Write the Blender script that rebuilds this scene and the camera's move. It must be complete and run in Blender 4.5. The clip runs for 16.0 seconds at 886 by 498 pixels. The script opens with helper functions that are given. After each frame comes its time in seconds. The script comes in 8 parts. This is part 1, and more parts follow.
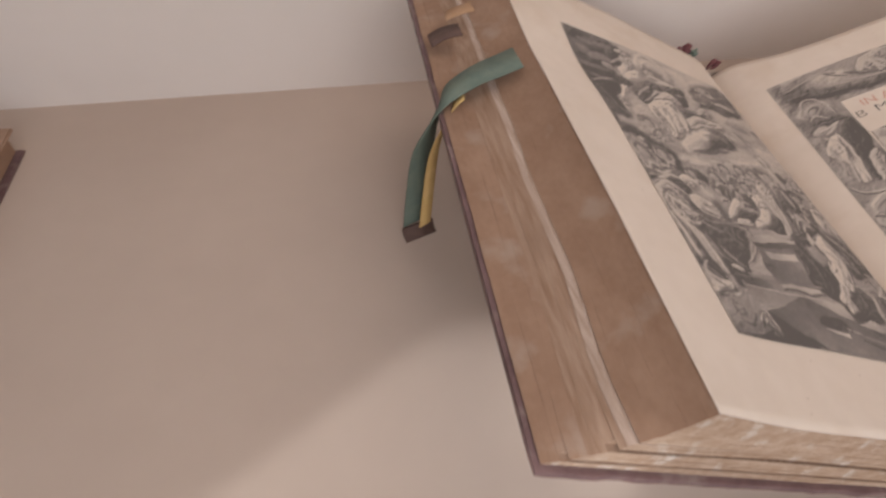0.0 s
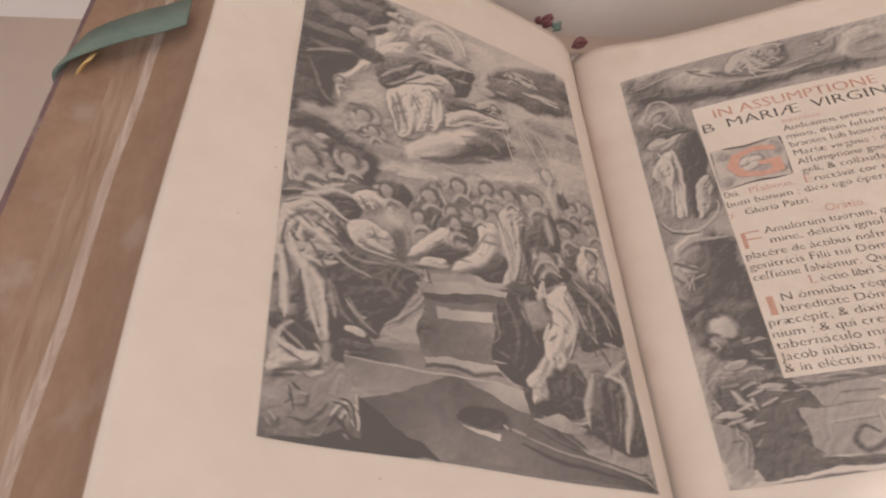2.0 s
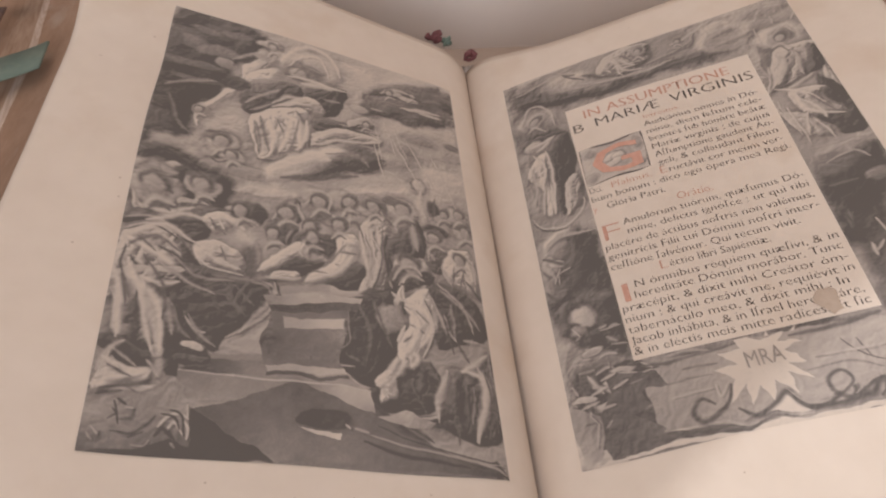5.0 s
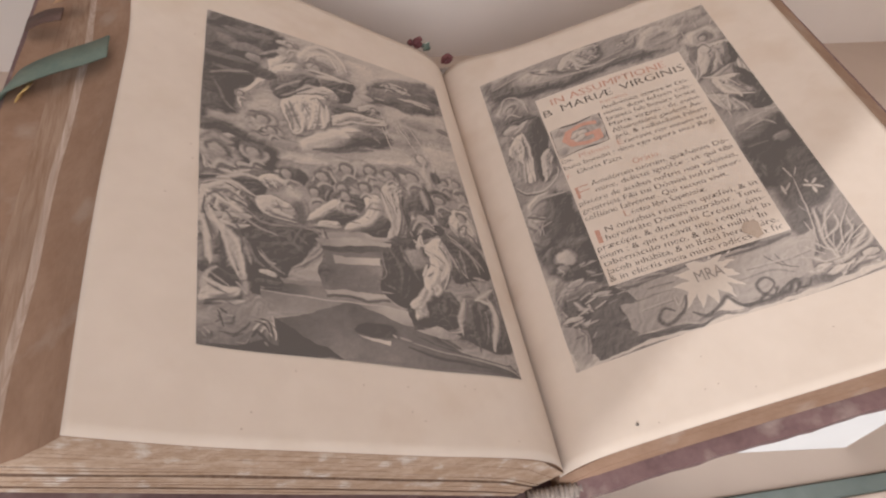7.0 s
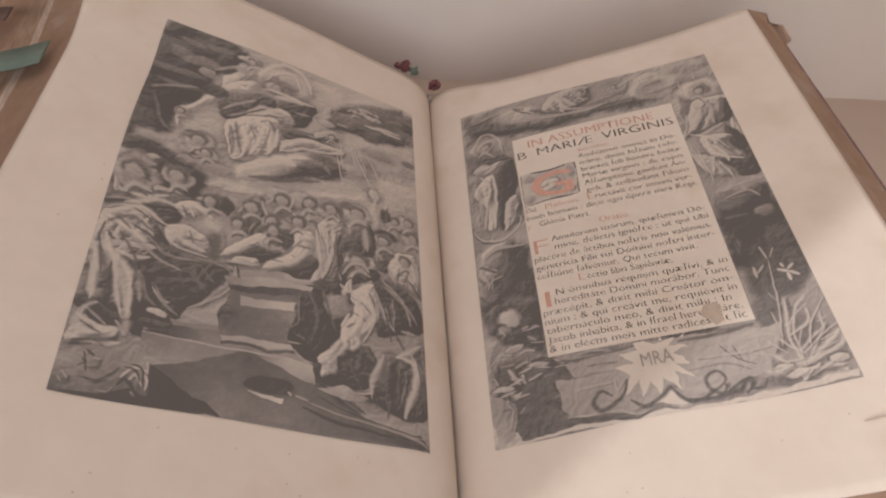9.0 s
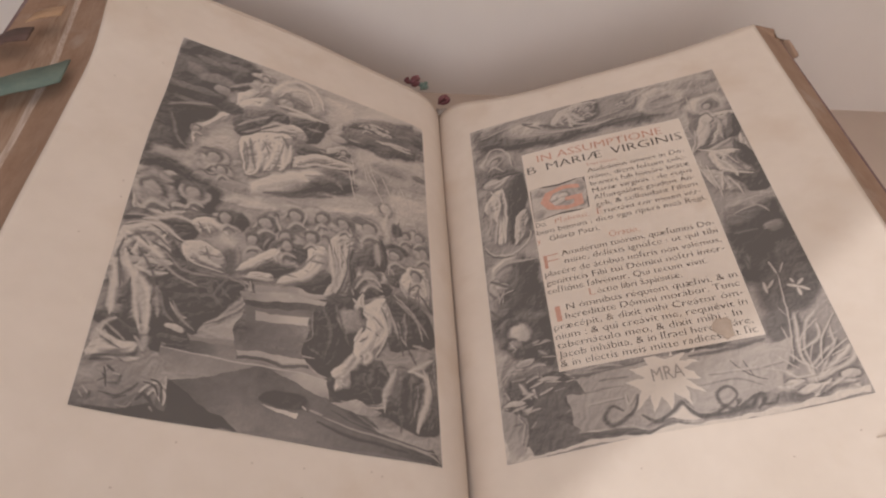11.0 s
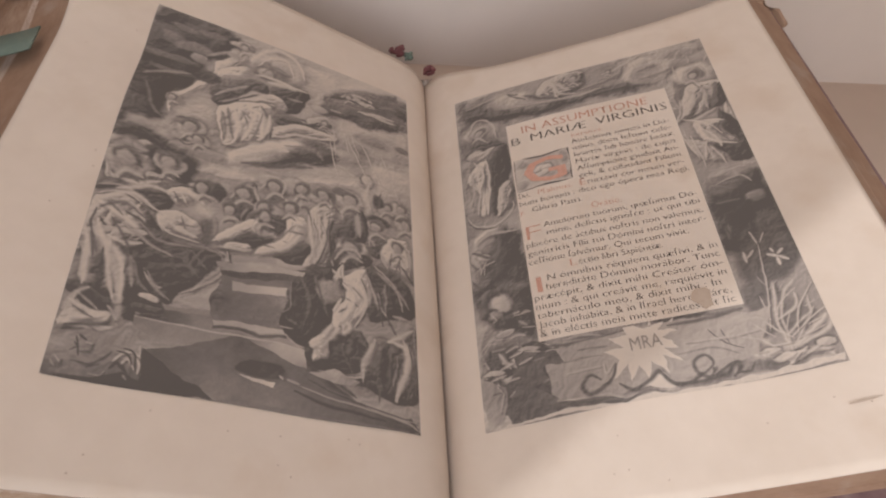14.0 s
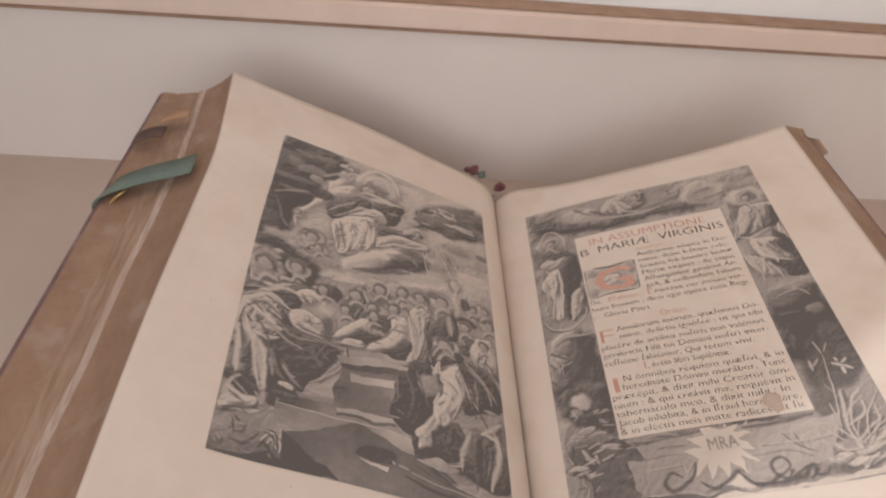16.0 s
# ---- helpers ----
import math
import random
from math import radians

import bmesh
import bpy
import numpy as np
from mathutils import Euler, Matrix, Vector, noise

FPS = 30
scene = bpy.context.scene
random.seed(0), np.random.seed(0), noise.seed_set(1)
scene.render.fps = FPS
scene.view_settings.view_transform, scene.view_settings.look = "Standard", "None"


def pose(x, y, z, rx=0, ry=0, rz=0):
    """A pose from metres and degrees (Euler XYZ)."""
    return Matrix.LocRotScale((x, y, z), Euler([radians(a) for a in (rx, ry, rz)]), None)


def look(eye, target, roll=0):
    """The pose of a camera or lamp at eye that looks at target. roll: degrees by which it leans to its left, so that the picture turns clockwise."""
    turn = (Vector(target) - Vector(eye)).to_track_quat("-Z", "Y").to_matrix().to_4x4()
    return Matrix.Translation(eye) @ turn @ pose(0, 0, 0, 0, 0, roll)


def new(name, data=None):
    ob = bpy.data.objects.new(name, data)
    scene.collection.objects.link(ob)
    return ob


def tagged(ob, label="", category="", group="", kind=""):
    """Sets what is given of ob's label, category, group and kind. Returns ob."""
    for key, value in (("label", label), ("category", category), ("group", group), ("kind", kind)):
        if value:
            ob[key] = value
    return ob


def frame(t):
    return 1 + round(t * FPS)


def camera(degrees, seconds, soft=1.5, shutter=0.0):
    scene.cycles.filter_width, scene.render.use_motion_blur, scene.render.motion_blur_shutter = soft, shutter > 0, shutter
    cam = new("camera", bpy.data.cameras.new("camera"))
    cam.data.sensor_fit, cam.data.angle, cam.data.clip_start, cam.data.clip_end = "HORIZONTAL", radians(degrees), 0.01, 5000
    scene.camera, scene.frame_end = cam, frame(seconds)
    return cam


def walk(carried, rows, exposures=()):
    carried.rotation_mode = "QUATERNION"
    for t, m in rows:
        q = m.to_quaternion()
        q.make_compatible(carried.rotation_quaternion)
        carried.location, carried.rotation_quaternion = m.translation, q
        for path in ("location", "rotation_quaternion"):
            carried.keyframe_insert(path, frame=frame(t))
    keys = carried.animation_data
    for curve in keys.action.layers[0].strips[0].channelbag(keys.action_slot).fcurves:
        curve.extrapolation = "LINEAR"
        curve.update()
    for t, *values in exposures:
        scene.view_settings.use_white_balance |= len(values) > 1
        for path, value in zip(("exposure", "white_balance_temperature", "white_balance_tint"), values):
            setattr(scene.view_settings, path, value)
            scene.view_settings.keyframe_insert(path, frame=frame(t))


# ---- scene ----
# camera: hand-held over the open book, looking down at it
cam = camera(74.7, 16.0, 2.2, 0.3)
PATH = [
    (0, -0.4771, -0.2768, 0.3953, 41.96, -3.93, -13.26),
    (0.5, -0.4417, -0.2316, 0.3960, 44.31, -5.34, -16.91),
    (1, -0.3727, -0.2174, 0.3861, 40.79, -3.91, -16.77),
    (1.5, -0.2948, -0.2159, 0.3662, 36.99, -6.11, -7.85),
    (2, -0.2343, -0.2270, 0.3771, 36.03, -6.29, -6.15),
    (2.5, -0.1962, -0.2356, 0.3865, 37.87, -4.40, -8.32),
    (3, -0.1764, -0.2362, 0.3896, 37.92, -4.89, -9.92),
    (3.2, -0.1716, -0.2327, 0.3895, 37.91, -5.09, -9.82),
    (5.3, -0.1583, -0.2573, 0.3983, 37.81, -4.10, -10.17),
    (5.5, -0.1703, -0.2637, 0.4031, 37.65, -4.51, -11.77),
    (6, -0.2013, -0.2969, 0.4119, 39.14, -6.22, -14.42),
    (6.5, -0.2174, -0.3118, 0.4110, 38.58, -6.98, -14.77),
    (7, -0.2262, -0.3229, 0.4168, 40.79, -7.35, -15.50),
    (7.5, -0.2231, -0.3285, 0.4184, 41.95, -7.06, -14.92),
    (8, -0.1759, -0.3089, 0.4199, 41.05, -8.35, -11.18),
    (8.5, -0.1511, -0.2953, 0.4189, 39.96, -8.43, -9.56),
    (9, -0.1496, -0.2956, 0.4230, 40.50, -8.80, -8.70),
    (9.2, -0.1534, -0.2980, 0.4265, 41.37, -8.41, -8.59),
    (11.3, -0.1548, -0.2944, 0.4291, 41.34, -8.39, -8.31),
    (11.5, -0.1552, -0.2963, 0.4306, 41.82, -8.23, -8.70),
    (12, -0.1544, -0.3032, 0.4323, 42.27, -8.43, -9.47),
    (12.5, -0.1587, -0.3021, 0.4275, 40.74, -8.64, -9.05),
    (13, -0.1548, -0.3043, 0.4253, 40.76, -8.23, -8.07),
    (13.5, -0.1466, -0.3061, 0.4268, 40.49, -8.00, -7.80),
    (14, -0.1431, -0.2985, 0.4253, 39.16, -8.60, -8.65),
    (14.5, -0.1664, -0.2906, 0.4300, 40.31, -7.57, -11.76),
    (15, -0.1791, -0.2959, 0.4404, 43.63, -8.55, -15.02),
    (15.5, -0.1943, -0.3086, 0.4491, 45.87, -7.33, -11.41),
    (16, -0.1984, -0.3242, 0.4596, 48.38, -7.53, -5.71),
]
walk(cam, [(t, pose(x, y, z, rx, ry, rz)) for t, x, y, z, rx, ry, rz in PATH],
     [(0.0, 0.15), (0.5, 0.3), (1.5, 0.3), (2.5, 0.24), (3.0, 0.2), (5.5, 0.12), (7.0, 0.08), (9.0, -0.03), (13.5, -0.03), (15.0, 0.0), (16.0, 0.1)])

# ---- light: low daylight from one side behind, plus added warm overhead and front fills ----
world = bpy.data.worlds.new("world")
scene.world = world
world.use_nodes = True
sky = world.node_tree.nodes.new("ShaderNodeTexSky")
sky.sky_type, sky.sun_disc = "NISHITA", False
SUN_TO = Vector((0.867, 0.497, -0.466)).normalized()
sky.sun_elevation = math.asin(-SUN_TO.z)
sky.sun_rotation = math.atan2(-SUN_TO.x, -SUN_TO.y)
world.node_tree.links.new(sky.outputs["Color"], world.node_tree.nodes["Background"].inputs["Color"])
world.node_tree.nodes["Background"].inputs["Strength"].default_value = 0.12

sun = new("sun", bpy.data.lights.new("sun", "SUN"))
sun.data.energy, sun.data.angle, sun.data.color = 1.45, radians(0.6), (0.96, 0.97, 1.0)
sun.matrix_world = look((0, 0, 3), Vector((0, 0, 3)) + SUN_TO)

# unseen fill added 1.1 m above the case floor, without a fixture
ceiling_lamp = new("ceiling_lamp", bpy.data.lights.new("ceiling_lamp", "AREA"))
ceiling_lamp.data.shape, ceiling_lamp.data.size, ceiling_lamp.data.size_y = "RECTANGLE", 1.0, 0.5
ceiling_lamp.data.energy, ceiling_lamp.data.color = 2.55, (1.0, 0.86, 0.785)
ceiling_lamp.matrix_world = pose(0.05, 0.0, 1.10)
# added area fill in front of the case, brightens back panel and fore-edge
window_light = new("window_light", bpy.data.lights.new("window_light", "AREA"))
window_light.data.shape, window_light.data.size, window_light.data.size_y = "RECTANGLE", 0.8, 0.9
window_light.data.energy, window_light.data.color = 9.0, (1.0, 0.95, 0.94)
window_light.matrix_world = look((-0.42, -1.19, 0.7), (-0.2, 0.1, 0.3))
scene.view_settings.exposure = 0.0


# ---- materials ----
def material(name):
    m = bpy.data.materials.new(name)
    m.use_nodes = True
    return m, m.node_tree.nodes, m.node_tree.links, m.node_tree.nodes["Principled BSDF"]


def surface(name, color, other, scale=40.0, stretch=(1, 1, 1), rough=0.8, bump=0.1, fine=6.0, stain=None, stain_scale=9.0, by_object=0.0):
    """Two scales of mottling between two colours, an optional stain colour, fine relief."""
    m, nodes, links, bsdf = material(name)
    coord = nodes.new("ShaderNodeTexCoord")
    mapping = nodes.new("ShaderNodeMapping")
    mapping.inputs["Scale"].default_value = stretch
    links.new(coord.outputs["Object"], mapping.inputs["Vector"])
    big, small = nodes.new("ShaderNodeTexNoise"), nodes.new("ShaderNodeTexNoise")
    for n, s, d in ((big, scale, 4), (small, scale * fine, 3)):
        n.inputs["Scale"].default_value, n.inputs["Detail"].default_value = s, d
        links.new(mapping.outputs["Vector"], n.inputs["Vector"])
    add = nodes.new("ShaderNodeMath")
    add.operation = "MULTIPLY_ADD"
    add.inputs[1].default_value = 0.4
    links.new(small.outputs["Fac"], add.inputs[0])
    links.new(big.outputs["Fac"], add.inputs[2])
    ramp = nodes.new("ShaderNodeMapRange")
    ramp.inputs["From Min"].default_value, ramp.inputs["From Max"].default_value = 0.45, 0.95
    links.new(add.outputs[0], ramp.inputs["Value"])
    fac = ramp.outputs["Result"]
    if by_object:
        info = nodes.new("ShaderNodeObjectInfo")
        shift = nodes.new("ShaderNodeMath")
        shift.operation, shift.inputs[1].default_value, shift.use_clamp = "MULTIPLY_ADD", by_object, True
        links.new(info.outputs["Random"], shift.inputs[0])
        links.new(fac, shift.inputs[2])
        fac = shift.outputs[0]
    mix = nodes.new("ShaderNodeMix")
    mix.data_type = "RGBA"
    mix.inputs[6].default_value, mix.inputs[7].default_value = (*color, 1), (*other, 1)
    links.new(fac, mix.inputs[0])
    out = mix.outputs[2]
    if stain:
        spots = nodes.new("ShaderNodeTexNoise")
        spots.inputs["Scale"].default_value, spots.inputs["Detail"].default_value = stain_scale, 6
        links.new(coord.outputs["Object"], spots.inputs["Vector"])
        cut = nodes.new("ShaderNodeMapRange")
        cut.inputs["From Min"].default_value, cut.inputs["From Max"].default_value = 0.56, 0.78
        links.new(spots.outputs["Fac"], cut.inputs["Value"])
        over = nodes.new("ShaderNodeMix")
        over.data_type = "RGBA"
        over.inputs[7].default_value = (*stain, 1)
        links.new(cut.outputs["Result"], over.inputs[0])
        links.new(out, over.inputs[6])
        out = over.outputs[2]
    links.new(out, bsdf.inputs["Base Color"])
    bsdf.inputs["Roughness"].default_value = rough
    bsdf.inputs["Specular IOR Level"].default_value = 0.25
    if bump:
        b = nodes.new("ShaderNodeBump")
        b.inputs["Strength"].default_value, b.inputs["Distance"].default_value = bump, 0.002
        links.new(add.outputs[0], b.inputs["Height"])
        links.new(b.outputs["Normal"], bsdf.inputs["Normal"])
    return m


PAPER = surface("aged_paper", (0.63, 0.525, 0.44), (0.69, 0.585, 0.50), 14, rough=0.85, bump=0.05, stain=(0.60, 0.48, 0.385), stain_scale=18)
EDGES = surface("page_edges", (0.265, 0.158, 0.104), (0.345, 0.220, 0.152), 40, (1.3, 1.0, 2.0), 0.9, 0.25, 5, (0.40, 0.305, 0.245), 34, 0.04)
STREAK = surface("streaked_page_edges", (0.255, 0.152, 0.098), (0.40, 0.275, 0.20), 50, (6.0, 0.5, 9.0), 0.9, 0.3, 3, (0.28, 0.182, 0.128), 20, 0.14)
PALE = surface("pale_page_edges", (0.36, 0.25, 0.185), (0.56, 0.44, 0.37), 30, (6.0, 0.25, 60.0), 0.9, 0.25, 4)
TAIL = surface("grey_page_edges", (0.36, 0.235, 0.155), (0.52, 0.385, 0.29), 45, (2.2, 2.2, 5.0), 0.9, 0.5, 4, (0.74, 0.69, 0.64), 70, 0.06)
LEATHER = surface("worn_leather", (0.13, 0.075, 0.075), (0.22, 0.135, 0.13), 45, rough=0.6, bump=0.4, stain=(0.32, 0.245, 0.22), stain_scale=55)
TAN = surface("rubbed_leather", (0.30, 0.185, 0.125), (0.42, 0.275, 0.195), 40, rough=0.7, bump=0.3)
GREEN = surface("green_leather_tab", (0.115, 0.155, 0.13), (0.175, 0.205, 0.165), 60, rough=0.7, bump=0.3)
YELLOW = surface("yellow_lining", (0.55, 0.36, 0.13), (0.66, 0.45, 0.2), 60, rough=0.8)
DARKTAB = surface("dark_brown_tab", (0.09, 0.055, 0.045), (0.15, 0.09, 0.075), 60, rough=0.7)
TANTAB = surface("tan_tab", (0.36, 0.21, 0.12), (0.45, 0.28, 0.17), 60, rough=0.7)
RED = surface("red_silk", (0.14, 0.05, 0.055), (0.21, 0.085, 0.085), 120, rough=0.7)
CLOTH = surface("grey_thread", (0.16, 0.13, 0.12), (0.5, 0.42, 0.36), 160, (2.5, 1, 1), rough=0.8, bump=0.5)
CARD = surface("white_card", (0.78, 0.77, 0.76), (0.84, 0.83, 0.82), 10, rough=0.8, bump=0.02)
FLOORM = surface("beige_felt", (0.52, 0.415, 0.345), (0.56, 0.45, 0.375), 6, rough=0.95, bump=0.03)
BACKM = surface("cream_panel", (0.72, 0.645, 0.59), (0.76, 0.68, 0.625), 4, rough=0.8, bump=0.02)
TRIMM = surface("pink_beige_trim", (0.70, 0.55, 0.46), (0.75, 0.60, 0.51), 20, rough=0.6, bump=0.03)
WHITE = surface("white_wall", (0.86, 0.84, 0.82), (0.89, 0.87, 0.86), 3, rough=0.9, bump=0.03)
GREENEDGE = surface("green_edge_strip", (0.165, 0.195, 0.178), (0.22, 0.25, 0.23), 25, rough=0.45, bump=0.05)
# black lifted to dark grey: a veil of haze put into the colour
INK = surface("hazed_black_print", (0.11, 0.092, 0.082), (0.2, 0.168, 0.148), 300, rough=0.8, bump=0)
REDINK = surface("red_print", (0.55, 0.285, 0.21), (0.60, 0.35, 0.275), 300, rough=0.8, bump=0)
GREYINK = surface("grey_print", (0.30, 0.255, 0.225), (0.38, 0.32, 0.285), 300, rough=0.8, bump=0)
SPOT = surface("brown_stain", (0.46, 0.355, 0.28), (0.52, 0.415, 0.335), 200, rough=0.9, bump=0)


def print_material():
    """Engraved ink on paper: the tone of the plate, broken by fine hatching."""
    m, nodes, links, bsdf = material("engraved_print")
    tone = nodes.new("ShaderNodeAttribute")
    tone.attribute_name = "tone"
    coord = nodes.new("ShaderNodeTexCoord")
    grain = nodes.new("ShaderNodeTexNoise")
    grain.inputs["Scale"].default_value, grain.inputs["Detail"].default_value = 900, 2
    links.new(coord.outputs["Object"], grain.inputs["Vector"])
    hatch = nodes.new("ShaderNodeMath")
    hatch.operation, hatch.inputs[1].default_value = "MULTIPLY_ADD", 0.05
    links.new(grain.outputs["Fac"], hatch.inputs[0])
    links.new(tone.outputs["Fac"], hatch.inputs[2])
    ramp = nodes.new("ShaderNodeValToRGB")
    # darkest stop raised, so haze over the blacks is painted into the ink
    ramp.color_ramp.elements[0].position, ramp.color_ramp.elements[0].color = 0.14, (0.122, 0.106, 0.097, 1)
    ramp.color_ramp.elements[1].position, ramp.color_ramp.elements[1].color = 0.92, (0.60, 0.505, 0.43, 1)
    for where, shade in ((0.30, (0.20, 0.172, 0.158, 1)), (0.52, (0.36, 0.307, 0.274, 1)), (0.70, (0.48, 0.408, 0.355, 1))):
        ramp.color_ramp.elements.new(where).color = shade
    links.new(hatch.outputs[0], ramp.inputs["Fac"])
    links.new(ramp.outputs["Color"], bsdf.inputs["Base Color"])
    bsdf.inputs["Roughness"].default_value = 0.8
    bsdf.inputs["Specular IOR Level"].default_value = 0.2
    return m


PRINT = print_material()


# ---- mesh helpers ----
def mesh_of(name, verts, faces, mat, smooth=True):
    me = bpy.data.meshes.new(name)
    me.from_pydata([tuple(v) for v in verts], [], faces)
    for m in mat if isinstance(mat, (list, tuple)) else [mat]:
        me.materials.append(m)
    if smooth:
        me.polygons.foreach_set("use_smooth", [True] * len(me.polygons))
    me.update()
    return me


def part(name, me, parent, label=""):
    ob = new(name, me)
    ob.parent = parent
    return tagged(ob, label) if label else ob


def bm_mesh(name, bm, mat, smooth=False):
    me = bpy.data.meshes.new(name)
    bmesh.ops.recalc_face_normals(bm, faces=bm.faces)
    bm.to_mesh(me)
    bm.free()
    me.materials.append(mat)
    if smooth:
        me.polygons.foreach_set("use_smooth", [True] * len(me.polygons))
    return me


def box(name, lo, hi, mat, bevel=0.0):
    bm = bmesh.new()
    bmesh.ops.create_cube(bm, size=1)
    for v in bm.verts:
        v.co = [a + (c + 0.5) * (b - a) for a, b, c in zip(lo, hi, v.co)]
    if bevel:
        bmesh.ops.bevel(bm, geom=bm.edges[:], offset=bevel, segments=2, affect="EDGES")
    return bm_mesh(name, bm, mat)


def prism(name, outline, z0, z1, mat, bevel=0.0):
    """An upright body over a flat outline; z1 may be a function of x and y."""
    bm = bmesh.new()
    low = [bm.verts.new((x, y, z0)) for x, y in outline]
    top = [bm.verts.new((x, y, z1(x, y) if callable(z1) else z1)) for x, y in outline]
    bm.faces.new(low[::-1])
    bm.faces.new(top)
    for i in range(len(outline)):
        j = (i + 1) % len(outline)
        bm.faces.new((low[i], low[j], top[j], top[i]))
    if bevel:
        bmesh.ops.bevel(bm, geom=bm.edges[:], offset=bevel, segments=2, affect="EDGES")
    return bm_mesh(name, bm, mat)


def slab(name, upper, lower, mat, nu=14, nv=18, rim=None, all_round=False):
    """A closed body between two sheets, each a function of (u, v) in 0..1. rim: material of the v ends."""
    grid = [(u / nu, v / nv) for v in range(nv + 1) for u in range(nu + 1)]
    verts = [upper(u, v) for u, v in grid] + [lower(u, v) for u, v in grid]
    n, w = len(grid), nu + 1
    faces, kinds = [], []
    for v in range(nv):
        for u in range(nu):
            a = v * w + u
            faces += [(a, a + 1, a + 1 + w, a + w), (n + a, n + a + w, n + a + 1 + w, n + a + 1)]
            kinds += [0, 0]
    for u in range(nu):
        a, b = u, nv * w + u
        faces += [(a, n + a, n + a + 1, a + 1), (b, b + 1, n + b + 1, n + b)]
        kinds += [1, 1]
    for v in range(nv):
        a, b = v * w, v * w + nu
        faces += [(a, a + w, n + a + w, n + a), (b, n + b, n + b + w, b + w)]
        kinds += [int(all_round)] * 2
    me = mesh_of(name, verts, faces, [mat, rim] if rim else mat, False)
    if rim:
        me.polygons.foreach_set("material_index", kinds)
    bm = bmesh.new()
    bm.from_mesh(me)
    bmesh.ops.recalc_face_normals(bm, faces=bm.faces)
    bm.to_mesh(me)
    bm.free()
    return me


def lerp(a, b, t):
    return a + (b - a) * t


# ---- the room and the display case ----
def structure(name, me, label):
    return tagged(new(name, me), label, kind="structure")


FRONT = lambda x: -0.2503 - 0.0945 * x
structure("floor", prism("floor", [(-1.35, FRONT(-1.35)), (0.56, FRONT(0.56)), (0.812, 0.34), (-1.35, 0.34)], -0.03, 0.0, FLOORM), "warm beige felt-covered display case floor")
structure("wall_north", prism("wall_north", [(-1.35, 0.34), (0.83, 0.34), (0.83, 0.36), (-1.35, 0.36)], -0.03, lambda x, y: 0.2102 + 0.0325 * x, BACKM), "cream painted back panel of the display case")
structure("wall_east", prism("wall_east", [(0.812, 0.338), (0.565, FRONT(0.565)), (0.585, FRONT(0.585)), (0.834, 0.338)], -0.03, 0.23, BACKM), "cream painted side panel of the display case")
structure("wall_west", prism("wall_west", [(-1.35, FRONT(-1.35)), (-1.35, 0.34), (-1.37, 0.34), (-1.37, FRONT(-1.37))], -0.03, 0.17, BACKM), "cream painted side panel of the display case")


def rail(name, low, high, y0, y1, mat, bevel):
    bm = bmesh.new()
    ring = []
    for x in (-1.6, 1.3):
        base = 0.2102 + 0.0325 * x
        ring.append([bm.verts.new((x, y, base + z)) for y, z in ((y0, low), (y1, low), (y1, high), (y0, high))])
    a, b = ring
    bm.faces.new(a)
    bm.faces.new(b[::-1])
    for i in range(4):
        j = (i + 1) % 4
        bm.faces.new((a[i], b[i], b[j], a[j]))
    bmesh.ops.bevel(bm, geom=bm.edges[:], offset=bevel, segments=2, affect="EDGES")
    return bm_mesh(name, bm, mat)


structure("trim", rail("trim", 0.0005, 0.0255, 0.332, 0.372, TRIMM, 0.002), "pink-beige painted top rail of the case")
# shadow lines along both edges of the rail, built as thin brown strips
structure("trim_bead", rail("trim_bead", -0.004, 0.0, 0.334, 0.345, TAN, 0.001), "thin brown strip as shadow line under the case's top rail")
structure("trim_bead", rail("trim_bead", 0.026, 0.028, 0.340, 0.372, TAN, 0.0006), "thin brown strip as shadow line on the case's top rail")
structure("wall_upper", box("wall_upper", (-3.0, 0.374, -0.9), (1.6, 0.45, 1.75), WHITE), "white plastered wall behind the display case")
structure("front_strip", prism("front_strip", [(-1.35, FRONT(-1.35) - 0.013), (0.57, FRONT(0.57) - 0.013), (0.57, FRONT(0.57) - 0.001), (-1.35, FRONT(-1.35) - 0.001)], -0.03, 0.003, GREENEDGE, 0.001), "narrow grey-green strip along the case's front")
structure("front_ledge", prism("front_ledge", [(-1.35, FRONT(-1.35) - 0.07), (0.57, FRONT(0.57) - 0.07), (0.57, FRONT(0.57) - 0.0135), (-1.35, FRONT(-1.35) - 0.0135)], -0.03, 0.0, TRIMM, 0.001), "light beige ledge along the case's front")
structure("plinth", prism("plinth", [(-1.34, FRONT(-1.34) - 0.05), (0.56, FRONT(0.56) - 0.05), (0.8, 0.35), (-1.34, 0.35)], -0.9, -0.031, WHITE), "white plinth under the display case")
structure("room_floor", box("room_floor", (-3.0, -1.2, -0.95), (1.6, 0.374, -0.9), TAN), "brown room floor")
structure("ceiling", box("ceiling", (-3.0, -1.3, 1.75), (1.6, 0.45, 1.8), WHITE), "plain white ceiling")
structure("wall_room_east", box("wall_room_east", (1.6, -1.3, -0.95), (1.65, 0.45, 1.8), WHITE), "plain white room wall")
structure("wall_room_west", box("wall_room_west", (-3.05, -1.3, -0.95), (-3.0, 0.45, 1.8), WHITE), "plain white room wall")
